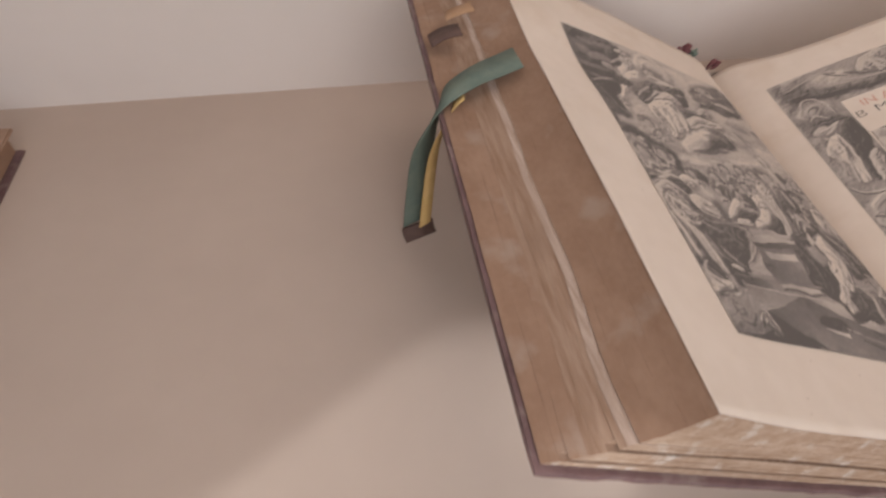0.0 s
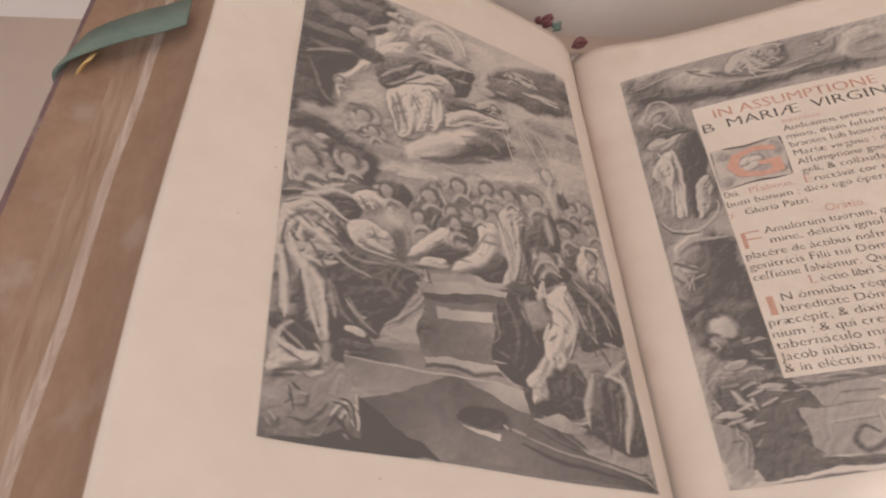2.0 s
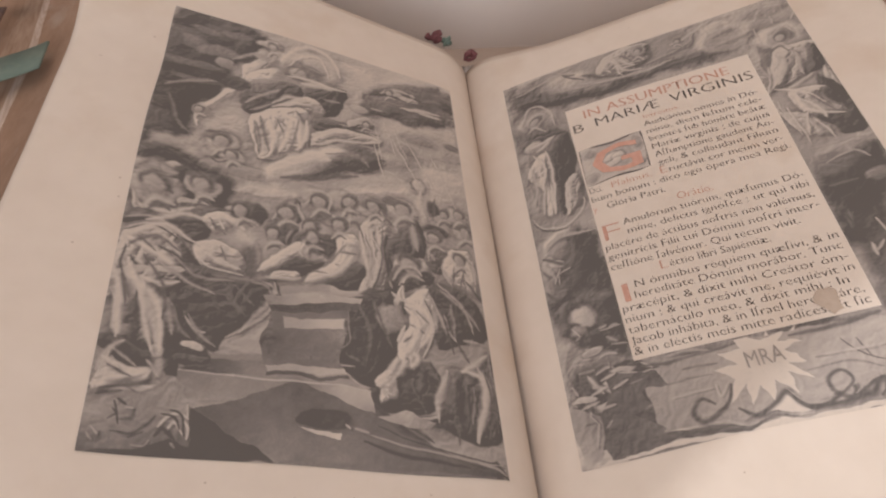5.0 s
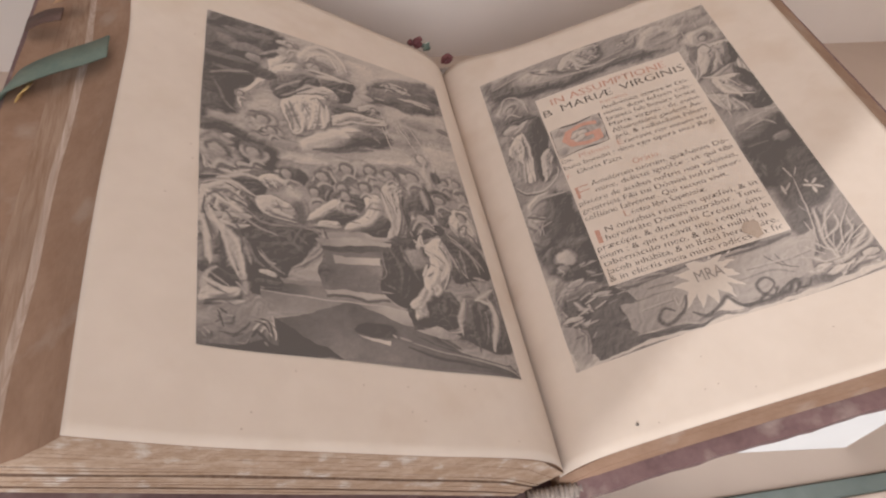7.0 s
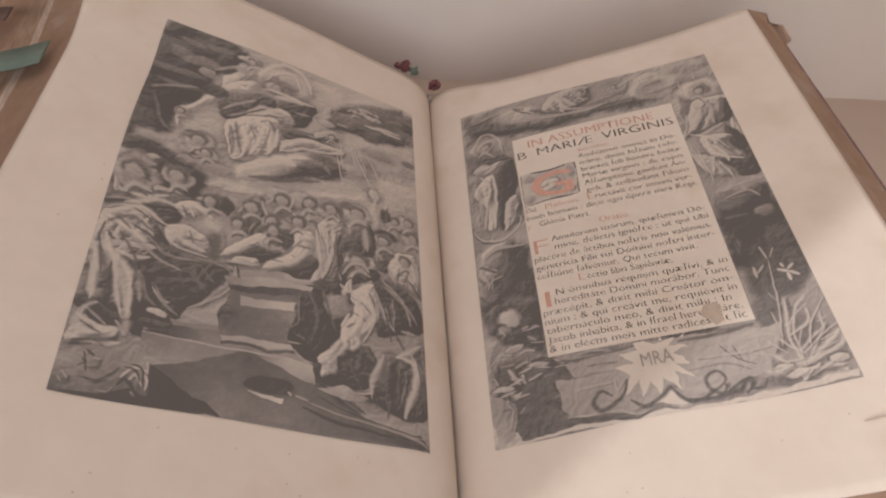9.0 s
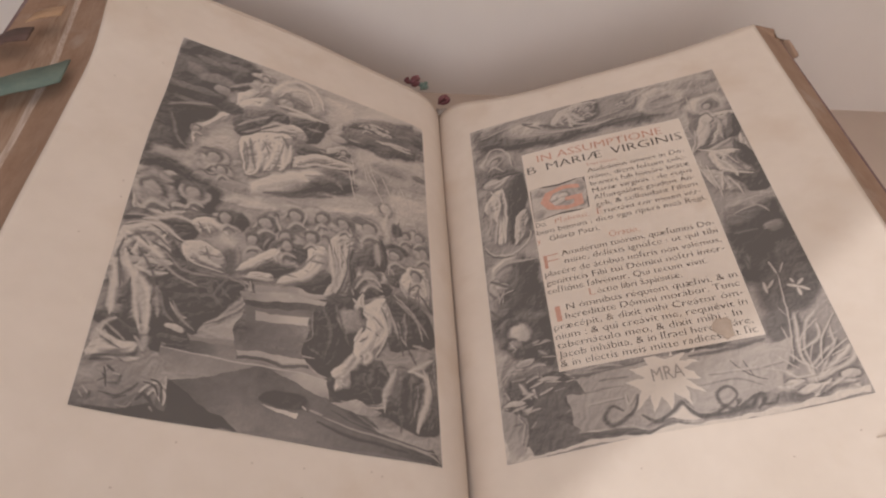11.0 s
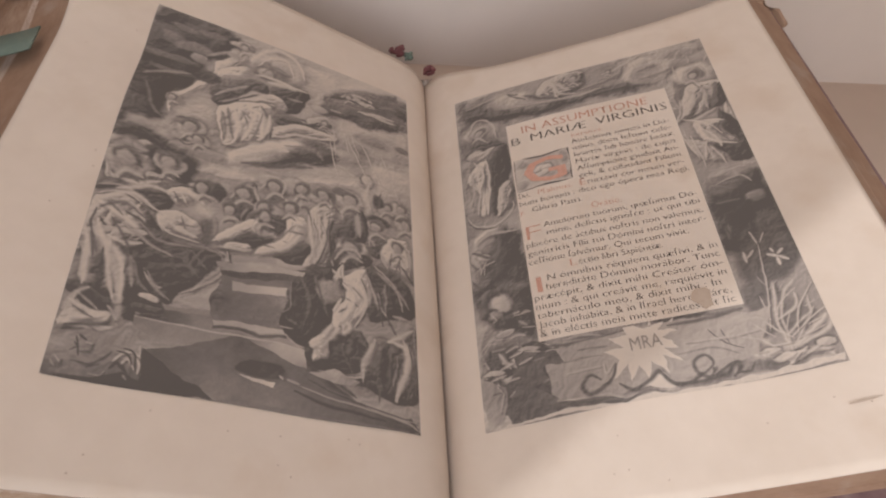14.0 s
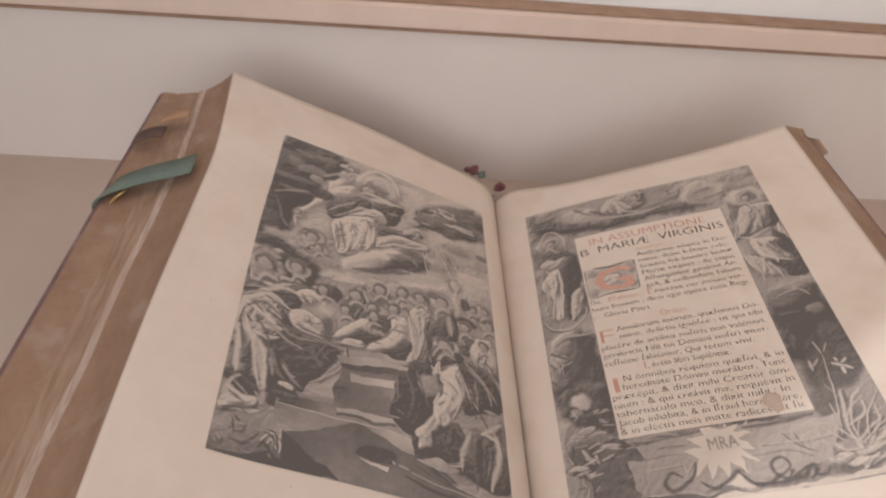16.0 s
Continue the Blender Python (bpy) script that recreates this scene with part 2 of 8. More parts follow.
# unseen wall added to mask light: two high sun openings, a tall one for the fill
for a, b, c, d in ((-3.0, -2.50, -0.95, 1.75), (-2.50, -2.08, 1.13, 1.75), (-2.50, -2.08, -0.95, 0.65), (-2.08, -1.815, -0.95, 1.75), (-1.815, -1.00, -0.95, 0.65), (-1.815, -1.00, 1.5, 1.75), (-1.00, -0.80, -0.95, 1.75), (-0.80, 0.20, -0.95, 0.1), (-0.80, 0.20, 1.5, 1.75), (0.20, 1.6, -0.95, 1.75)):
    structure("wall_south", box("wall_south", (a, -1.23, c), (b, -1.2, d), WHITE), "unseen white wall added to mask the sunlight")


# ---- the open book: sheets of its two halves ----
def gutter(y):
    return -0.0485 + 0.0927 * y


def z_left(x, y):
    d = max(0.0, gutter(y) - x)
    tail = min(1.0, max(0.0, (0.15 - y) / 0.33))
    sag = tail * (0.009 * math.exp(-(((d - 0.02) / 0.07) ** 2)) - 0.006 * math.exp(-(((d - 0.20) / 0.06) ** 2)))
    dip = 0.005 * math.exp(-(((y - 0.1) / 0.045) ** 2)) * min(1.0, max(0.0, d - 0.15) / 0.06)
    dip += 0.0045 * math.exp(-(((y - 0.03) / 0.08) ** 2)) * min(1.0, max(0.0, d - 0.235) / 0.03)
    return -0.441 * x + 0.0615 * y + 0.0465 - 0.018 * math.exp(-d / 0.010) + sag - dip + 0.0008 * math.sin(38 * x + 9 * y) * min(1, d * 12)


def z_right(x, y):
    d = max(0.0, x - gutter(y))
    return 0.4563 * x - 0.0172 * y + 0.0925 - 0.020 * math.exp(-d / 0.010) + 0.0012 * math.sin(33 * x - 7 * y) * min(1, d * 12)


def left_xy(u, v):
    """u: from the gutter to the fore-edge; v: from tail to head."""
    tail = (lerp(-0.0695, -0.3205, u), -0.2265 + 0.0295 * u)
    top = (lerp(-0.0285, -0.311, u), 0.216 - 0.005 * u + 0.026 * u * (1 - u))
    bow = -0.0048 * math.sin(math.pi * v ** 2.2) * u
    return lerp(tail[0], top[0], v) - bow, lerp(tail[1], top[1], v)


def right_xy(u, v):
    tail = (lerp(-0.0695, 0.195, u), -0.2265 - 0.0165 * u)
    top = (lerp(-0.0285, 0.247, u), 0.173 + 0.043 * math.exp(-u / 0.2))
    return lerp(tail[0], top[0], v), lerp(tail[1], top[1], v)


def left_sheet(u, v, lift=0.0):
    x, y = left_xy(u, v)
    return Vector((x, y, z_left(x, y) + lift))


def right_sheet(u, v, lift=0.0):
    x, y = right_xy(u, v)
    return Vector((x, y, z_right(x, y) + lift))


def left_base(u, v):
    """Where the left half rests on its board."""
    return Vector((lerp(lerp(-0.100, -0.397, u), lerp(-0.062, -0.376, u), v), lerp(lerp(-0.228, -0.194, u), lerp(0.222, 0.208, u), v), lerp(lerp(0.034, 0.149, u), lerp(0.036, 0.172, u), v)))


def right_base(u, v):
    p = right_sheet(u, v)
    return p + Vector((0.042 * u - 0.004, lerp(-0.006, 0.003, v), -0.014))


book = tagged(new("open_book"), "large old open book with engraved pages and worn leather boards", "book")


def gathering(k, n, top, base, seed, mat_side, mat_tail, hollow=0.0):
    rnd = random.Random(seed)
    out = [rnd.uniform(-1, 1) * (0.0002 if k / n < 0.4 else 0.0005) + (0.0016 if 0.4 < k / n < 0.47 else 0) for _ in range(14)]
    end = rnd.uniform(-0.0001, 0.0001)
    if hollow and k in (10, 15):
        end = -0.004
    lead = [rnd.uniform(-0.0003, 0.0003) for _ in range(7)]

    def sheet(t, inset):
        def at(u, v):
            p, q = top(u, v), base(u, v)
            r = p.lerp(q, t + (0.035 * noise.noise(Vector((v * 6, t * 2, 0))) * math.sin(math.pi * t) if hollow else 0))
            s = min(v * 13, 12.999)
            wave = out[int(s)] * (1 - s % 1) + out[int(s) + 1] * (s % 1)
            side = -1 if q.x < p.x - 0.02 or top(1, v).x < top(0, v).x else 1
            w = max(0.0, u - 0.85) / 0.15
            r.x += side * w * (wave - inset)
            if hollow:
                r += Vector((0.35, 0, -0.94)) * hollow * 4 * t * (1 - t) * max(0.0, u - 0.7) / 0.3
            r.y += (end - inset + lead[int(u * 5.99)] * 0.8) * (-1 if v < 0.5 else 1) * max(0.0, abs(v - 0.5) * 2 - 0.9) * 10
            return r
        return at
    t0, t1 = k / n + 0.0, (k + 1) / n
    gap = 0.0 if hollow and k / n < 0.4 else (0.05 if k == 8 else 0.005) / n
    return slab("gathering", sheet(t0 + gap, 0.0), sheet(t1 - gap, 0.0001 if gap else 0.0), mat_side, 12, 26, mat_tail)


LEFT_N, RIGHT_N = 18, 3
left_block = part("left_text_block", slab("left_text_block", lambda u, v: left_sheet(min(u, 0.9), 0.012 + 0.976 * v, -0.012), lambda u, v: left_base(min(u, 0.92), 0.012 + 0.976 * v), EDGES), book, "thick block of brown-edged leaves")
for k in range(LEFT_N):
    part("gathering", gathering(k, LEFT_N, lambda u, v: left_sheet(u, v, -0.001), left_base, 100 + k, PALE if k == 8 else STREAK if 8 < k < 13 else EDGES, TAIL, 0.009), left_block)
right_block = part("right_text_block", slab("right_text_block", lambda u, v: right_sheet(min(u, 0.985), 0.012 + 0.976 * v, -0.003), lambda u, v: right_base(min(u, 0.985), 0.012 + 0.976 * v), EDGES), book, "thin block of brown-edged leaves")
for k in range(RIGHT_N):
    part("gathering", gathering(k, RIGHT_N, lambda u, v: right_sheet(u, v, -0.001), right_base, 200 + k, EDGES, EDGES), right_block)

left_page = part("left_page", slab("left_page", lambda u, v: left_sheet(u, v), lambda u, v: left_sheet(u, v, -0.0008), PAPER, 90, 60, EDGES, True), book, "cream paper page with a full-page dark engraving")
right_page = part("right_page", slab("right_page", lambda u, v: right_sheet(u, v), lambda u, v: right_sheet(u, v, -0.0008), PAPER, 90, 60, EDGES, True), book, "cream paper page with engraved border and Latin text")
for page in (left_page, right_page):
    page.data.polygons.foreach_set("use_smooth", [True] * len(page.data.polygons))


# boards
def board(name, base, low, high, thick, over, tail_over, label):
    def at(t):
        def f(u, v):
            uu, vv = lerp(low, high, u), v
            p = base(min(uu, 1), vv)
            a, b = base(0, vv), base(1, vv)
            across = (b - a).normalized()
            p = p + across * ((uu - 1) * (b - a).length if uu > 1 else 0) + across * (over * u)
            p.y += lerp(-tail_over, tail_over * 0.6, v)
            p += Vector((noise.noise(p * 60), noise.noise(p * 60 + Vector((9, 0, 0))), 0)) * 0.0012 * (abs(v - 0.5) * 2) ** 6
            p.z -= 0.0006 + thick * t - 0.0015 * (1 if t == 0 else -1) * (-(max(0, abs(u - 0.5) * 2 - 0.97) / 0.03) - (max(0, abs(v - 0.5) * 2 - 0.97) / 0.03)) * 0.7
            return p
        return f
    return part(name, slab(name, at(0), at(1), LEATHER, 40, 44), book, label)


board("left_board", left_base, 0.0, 1.0, 0.008, 0.003, 0.003, "dark purple-brown worn leather board")
board("right_board", right_base, 0.02, 1.0, 0.010, 0.003, 0.010, "purple-brown leather board with rubbed edges")


def spine_sheet(thick):
    def f(u, v):
        a, b = left_base(0.02, v), right_base(0.06, v)
        p = a.lerp(b, u)
        p.z = lerp(a.z, b.z, u) - (0.014 + thick) * math.sin(math.pi * u) ** 0.8 - 0.002 - thick * 0.5
        return p
    return f


part("spine", slab("spine", spine_sheet(0.0), spine_sheet(0.006), LEATHER, 12, 10), book, "dark leather spine")


def tube(path, radius, sides=10, mat=CLOTH, name="tube", wobble=0.0):
    verts, faces = [], []
    n = len(path)
    for i, p in enumerate(path):
        way = (path[min(i + 1, n - 1)] - path[max(i - 1, 0)]).normalized()
        a = way.orthogonal().normalized()
        b = way.cross(a)
        r = radius(i / (n - 1)) if callable(radius) else radius
        for k in range(sides):
            w = 2 * math.pi * k / sides
            verts.append(p + (a * math.cos(w) + b * math.sin(w)) * (r + wobble * noise.noise(p * 400 + Vector((k, 0, 0)))))
    for i in range(n - 1):
        for k in range(sides):
            l = (k + 1) % sides
            faces.append((i * sides + k, i * sides + l, (i + 1) * sides + l, (i + 1) * sides + k))
    faces += [tuple(range(sides))[::-1], tuple((n - 1) * sides + k for k in range(sides))]
    return mesh_of(name, verts, faces, mat)


def band_path(a, b, sag, n=34):
    return [Vector(a).lerp(Vector(b), i / n) + Vector((0, 0, -sag * math.sin(math.pi * i / n))) for i in range(n + 1)]


# sewn bands at tail and head: the radius swells at every stitch
part("tail_band", tube(band_path((-0.093, -0.2325, 0.037), (-0.040, -0.2385, 0.049), 0.002, 68), lambda t: 0.0052 + 0.0008 * math.sin(t * 2 * math.pi * 17), 12, CLOTH, "tail_band"), book, "grey and white stitched tail band")
part("head_band", tube(band_path((-0.062, 0.2245, 0.056), (-0.002, 0.2175, 0.062), 0.004, 60), lambda t: 0.0045 + 0.0006 * math.sin(t * 2 * math.pi * 15), 12, CLOTH, "head_band"), book, "stitched head band")


def tuft(name, at, size, mat, seed, label):
    rnd = random.Random(seed)
    bm = bmesh.new()
    for _ in range(9):
        c = Vector(at) + Vector((rnd.uniform(-1, 1) * size, rnd.uniform(-0.5, 0.5) * size, rnd.uniform(-0.5, 0.8) * size))
        bmesh.ops.create_icosphere(bm, subdivisions=2, radius=size * rnd.uniform(0.35, 0.65), matrix=Matrix.Translation(c) @ Euler((rnd.random(), rnd.random(), rnd.random())).to_matrix().to_4x4() @ Matrix.Diagonal((1, 0.6, 1.3, 1)))
    return part(name, bm_mesh(name, bm, mat, True), book, label)


tuft("ribbon_knot", (-0.059, 0.2365, 0.082), 0.0062, RED, 3, "dark red silk marker knot at the head")
tuft("ribbon_knot", (-0.046, 0.2335, 0.078), 0.0050, GREEN, 4, "dark green silk marker knot at the head")
tuft("ribbon_knot", (-0.024, 0.222, 0.070), 0.0060, RED, 5, "dark red silk marker knot at the head")


# leather tabs on the fore-edge
def strip(name, path, width, mat, thick=0.0010, under=None):
    """A strap along a path of (place, width direction)."""
    verts, faces = [], []
    for p, w in path:
        p, w = Vector(p), Vector(w).normalized() * width / 2
        verts += [p - w, p + w]
    n = len(path)
    normals = []
    for i in range(n):
        a, b = Vector(path[max(i - 1, 0)][0]), Vector(path[min(i + 1, n - 1)][0])
        normals.append(Vector(path[i][1]).cross(b - a).normalized() * thick)
    verts += [v + normals[i // 2] for i, v in enumerate(verts[:])]
    m = 2 * n
    for i in range(n - 1):
        a = 2 * i
        faces += [(a, a + 1, a + 3, a + 2), (m + a, m + a + 2, m + a + 3, m + a + 1), (a, a + 2, m + a + 2, m + a), (a + 1, m + a + 1, m + a + 3, a + 3)]
    faces += [(0, m, m + 1, 1), (m - 2, m - 1, 2 * m - 1, 2 * m - 2)]
    me = mesh_of(name, verts, faces, mat)
    return me


def smooth_path(points, n=8):
    """Catmull-Rom through (place, direction) pairs."""
    out = []
    pts = [points[0]] + list(points) + [points[-1]]
    for i in range(1, len(pts) - 2):
        for k in range(n):
            t = k / n
            row = []
            for c in (0, 1):
                a, b, d, e = (Vector(pts[i + j][c]) for j in (-1, 0, 1, 2))
                row.append(0.5 * (2 * b + (d - a) * t + (2 * a - 5 * b + 4 * d - e) * t * t + (3 * b - a - 3 * d + e) * t ** 3))
            out.append(tuple(row))
    return out + [points[-1]]


TAB = smooth_path([((-0.3215, 0.081, 0.1795), (0, 1, 0)), ((-0.335, 0.079, 0.1755), (0.05, 1, 0)), ((-0.352, 0.073, 0.1735), (0.12, 1, 0)), ((-0.370, 0.062, 0.172), (0.2, 1, 0)), ((-0.3815, 0.056, 0.167), (0.3, 1, 0)), ((-0.386, 0.060, 0.150), (0.5, 0.85, 0)), ((-0.390, 0.073, 0.11), (0.8, 0.6, 0)), ((-0.391, 0.079, 0.06), (0.88, 0.45, 0)), ((-0.392, 0.079, 0.024), (0.9, 0.4, 0))])
green_tab = part("page_tab", strip("page_tab", TAB, 0.026, GREEN, 0.0012), book, "green leather marker strap hanging from the fore-edge")
part("lining", strip("lining", [(Vector(p) + Vector((0.0075, -0.004, -0.0016)), w) for p, w in TAB[27:]], 0.012, YELLOW, 0.0005), green_tab, "yellow lining of the strap")
part("strap_end", strip("strap_end", smooth_path([((-0.391, 0.074, 0.026), (0.9, 0.3, 0)), ((-0.390, 0.072, 0.019), (0.9, 0.3, 0)), ((-0.388, 0.068, 0.015), (0.9, 0.3, 0))], 3), 0.030, DARKTAB, 0.003), green_tab, "dark folded strap end")
part("page_tab", strip("page_tab", smooth_path([((-0.354, 0.124, 0.1800), (0, 1, 0)), ((-0.366, 0.123, 0.1785), (0, 1, 0)), ((-0.378, 0.121, 0.1735), (0, 1, 0))], 4), 0.017, DARKTAB, 0.0010), book, "dark brown leather page tab")
part("page_tab", strip("page_tab", smooth_path([((-0.338, 0.150, 0.1850), (0, 1, 0)), ((-0.350, 0.148, 0.1830), (0.1, 1, 0)), ((-0.360, 0.146, 0.1800), (0.2, 1, 0))], 4), 0.014, TANTAB, 0.0008), book, "small tan leather page tab")
part("leather_corner", tube([Vector((0.256, 0.180, 0.196)), Vector((0.274, 0.178, 0.192)), Vector((0.291, 0.170, 0.186)), Vector((0.297, 0.155, 0.183))], lambda t: 0.003 + 0.003 * math.sin(math.pi * t), 8, TAN, "leather_corner", 0.002), book, "rubbed torn leather corner")


# ---- printing ----
class Plate:
    """The tones of an engraved plate, worked up form by form and lit from above; lengths in metres on the paper."""

    def __init__(self, width, height, step, base, seed):
        self.w, self.h, self.step = width, height, step
        self.nx, self.ny = int(width / step), int(height / step)
        x, y = np.meshgrid(np.linspace(0, width, self.nx + 1), np.linspace(0, height, self.ny + 1))
        self.x, self.y = x, y
        self.rng = np.random.default_rng(seed)
        self.swirl = self.fbm(0.016, 4)
        self.detail = self.fbm(0.006, 3)
        self.billow = self.fbm(0.022, 2)
        self.wx, self.wy = self.fbm(0.014, 3) * 0.0016, self.fbm(0.014, 3) * 0.0016
        self.crease = 1 - np.abs(self.fbm(0.011, 3)) * 1.6
        self.worked = np.ones_like(x)
        self.tone = base + 0.07 * self.billow + 0.02 * self.swirl

    def value_noise(self, size):
        gx, gy = int(self.w / size) + 3, int(self.h / size) + 3
        g = self.rng.uniform(-1, 1, (gy, gx))
        fx, fy = self.x / size, self.y / size
        ix, iy = fx.astype(int), fy.astype(int)
        tx, ty = fx - ix, fy - iy
        tx, ty = tx * tx * (3 - 2 * tx), ty * ty * (3 - 2 * ty)
        a = g[iy, ix] * (1 - tx) + g[iy, ix + 1] * tx
        b = g[iy + 1, ix] * (1 - tx) + g[iy + 1, ix + 1] * tx
        return a * (1 - ty) + b * ty

    def fbm(self, size, octaves):
        out = np.zeros_like(self.x)
        for k in range(octaves):
            out += self.value_noise(size / 2 ** k) * 0.55 ** k
        return out

    def around(self, pts, pad):
        """The part of the plate near some points."""
        pts = np.array(pts)
        (x0, y0), (x1, y1) = pts.min(0) - pad, pts.max(0) + pad
        sy = slice(max(0, int(y0 / self.step)), max(2, min(self.ny + 1, int(y1 / self.step) + 2)))
        sx = slice(max(0, int(x0 / self.step)), max(2, min(self.nx + 1, int(x1 / self.step) + 2)))
        return sy, sx

    def lay(self, at, mask, tone):
        self.tone[at] = self.tone[at] * (1 - mask) + tone * mask

    def lit(self, height):
        """How a relief catches light from the upper left, from -1 to 1."""
        gy, gx = np.gradient(height, self.step)
        return np.tanh(1.5 * (0.55 * gx + 0.75 * gy))

    def distance(self, pts, at):
        px, py = self.x[at] + self.wx[at], self.y[at] + self.wy[at]
        inside, far = np.zeros(px.shape, bool), np.full(px.shape, 9.0)
        for (x0, y0), (x1, y1) in zip(pts, pts[1:] + pts[:1]):
            hit = (y0 > py) != (y1 > py)
            inside ^= hit & (px < (x1 - x0) * (py - y0) / (y1 - y0 + 1e-12) + x0)
            dx, dy = x1 - x0, y1 - y0
            t = np.clip(((px - x0) * dx + (py - y0) * dy) / (dx * dx + dy * dy + 1e-12), 0, 1)
            far = np.minimum(far, np.hypot(px - x0 - t * dx, py - y0 - t * dy))
        return np.where(inside, far, -far)

    def ring(self, points):
        p, n, out = [np.array(q) * (self.w, self.h) for q in points], len(points), []
        for i in range(n):
            a, b, c, d = p[i - 1], p[i], p[(i + 1) % n], p[(i + 2) % n]
            for t in (0.0, 0.33, 0.67):
                out.append(tuple(0.5 * (2 * b + (c - a) * t + (2 * a - 5 * b + 4 * c - d) * t * t + (3 * b - a - 3 * c + d) * t ** 3)))
        return out

    def blob(self, u, v, a, b, angle, tone):
        """A small ball-like form."""
        cx, cy = u * self.w, v * self.h
        at = self.around([(cx, cy)], 1.6 * max(a, b) + 0.002)
        p, q = (self.x[at] + self.wx[at] - cx) / a, (self.y[at] + self.wy[at] - cy) / b
        r = np.sqrt(p * p + q * q) + 0.10 * self.detail[at]
        if tone > 0.3:
            self.tone[at] *= 1 - 0.18 * np.exp(-((r - 1.25) / 0.22) ** 2)
        shade = np.clip(-(0.5 * p + 0.7 * q), -1, 1)
        self.lay(at, np.clip((1.15 - r) / 0.35, 0, 1) * 0.92, tone + (0.11 if tone > 0.3 else 0.05) * shade)

    def shape(self, points, tone):
        """A draped form: rounded at its rim, creased along its length, with a shadow beside it."""
        ring = self.ring(points)
        at = self.around(ring, 0.006)
        d = self.distance(ring, at)
        deep = max(0.003, min(0.011, d.max()))
        q = np.array(ring) - np.mean(ring, 0)
        axis = np.linalg.eigh(q.T @ q)[1][:, 1]
        along = (self.x[at] * axis[0] + self.y[at] * axis[1])
        across = (-self.x[at] * axis[1] + self.y[at] * axis[0])
        body = np.clip(d / deep, 0, 1)
        body = np.sqrt(1 - (1 - body) ** 2)
        phase = across / 0.0042 + 1.5 * self.swirl[at] + 0.5 * np.sin(along / 0.017 + 3 * self.rng.random())
        crease = np.abs(np.sin(phase * 1.57)) ** 0.7 + 0.25 * np.sin(phase * 2.3 + along / 0.014)
        relief = deep * 0.8 * body + 0.0021 * crease * np.clip(d / 0.004, 0, 1)
        strong = 0.24 if tone > 0.35 else 0.09
        beside = np.exp(-np.clip(-d, 0, 1) / 0.0019) * (d < 0)
        self.tone[at] *= 1 - 0.34 * beside * (1 if tone > 0.3 else 0.4)
        self.lay(at, np.clip(0.6 + d / 0.0013, 0, 1), tone + strong * (self.lit(relief) - 0.05) + 0.03 * self.swirl[at])

    def cloud(self, points, tone):
        """A soft billowing mass."""
        ring = self.ring(points)
        at = self.around(ring, 0.010)
        d = self.distance(ring, at) + 0.0022 * self.swirl[at] + 0.001 * self.detail[at]
        relief = 0.010 * np.sqrt(np.clip(d / 0.012 + 0.1, 0, 1)) + 0.0045 * np.abs(self.billow[at])
        self.lay(at, np.clip(0.5 + d / 0.006, 0, 1) ** 1.3, tone + (0.11 if tone < 0.3 else 0.13) * self.lit(relief) + 0.05 * self.billow[at] + 0.02 * self.swirl[at])

    def flat(self, points, tone):
        """A straight-edged plane, a little lighter on top."""
        pts = [(u * self.w, v * self.h) for u, v in points]
        at = self.around(pts, 0.003)
        d = self.distance(pts, at)
        y = self.y[at]
        fall = (y - y.min()) / (y.max() - y.min() + 1e-6) - 0.5
        self.worked[at] *= d < 0
        self.lay(at, np.clip(0.5 + d / 0.0010, 0, 1), tone - 0.07 * fall + 0.03 * self.swirl[at])

    def fold(self, points, width, tone):
        """A tapering crease along a rounded line, shaded on its lower side when light and lit on its upper when dark."""
        p = [np.array(q) for q in (points[0], *points, points[-1])]
        line = []
        for i in range(1, len(p) - 2):
            for k in range(6):
                t = k / 6
                line.append(0.5 * (2 * p[i] + (p[i + 1] - p[i - 1]) * t + (2 * p[i - 1] - 5 * p[i] + 4 * p[i + 1] - p[i + 2]) * t * t + (3 * p[i] - p[i - 1] - 3 * p[i + 1] + p[i + 2]) * t ** 3))
        line = np.array(line + [p[-1]]) * (self.w, self.h)
        at, n = self.around(line, width * 2.2), len(line) - 1
        px, py = self.x[at] + 0.6 * self.wx[at], self.y[at] + 0.6 * self.wy[at]

        def mask(shift):
            out = np.zeros(px.shape)
            for i, ((x0, y0), (x1, y1)) in enumerate(zip(line + shift, line[1:] + shift)):
                dx, dy = x1 - x0, y1 - y0
                t = np.clip(((px - x0) * dx + (py - y0) * dy) / (dx * dx + dy * dy + 1e-12), 0, 1)
                far = np.hypot(px - x0 - t * dx, py - y0 - t * dy)
                half = width * 0.5 * (0.2 + 0.8 * np.sin(np.pi * np.clip((i + t) / n, 0.02, 0.98)) ** 0.8)
                out = np.maximum(out, np.exp(-1.1 * (far / half) ** 2))
            return out
        here = self.tone[at]
        if tone > 0.4:
            self.lay(at, 0.45 * mask((0.5 * width, 0.6 * width)), here * 0.62)
        else:
            self.lay(at, 0.35 * mask((-0.45 * width, -0.55 * width)), np.minimum(here + 0.14, 0.85))
        self.lay(at, 0.92 * mask((0.0, 0.0)), tone)

    def wash(self, points, tones, soft=0.0004, rounded=False):
        """A plain area whose tone runs smoothly between the tones at its corners."""
        pts = self.ring(points) if rounded else [(u * self.w, v * self.h) for u, v in points]
        at = self.around(pts, 0.003)
        d = self.distance(pts, at)
        total, weight = np.zeros(d.shape), np.zeros(d.shape)
        for (u, v), tone in zip(points, tones):
            near = 1 / ((self.x[at] - u * self.w) ** 2 + (self.y[at] - v * self.h) ** 2 + 0.000004)
            total, weight = total + tone * near, weight + near
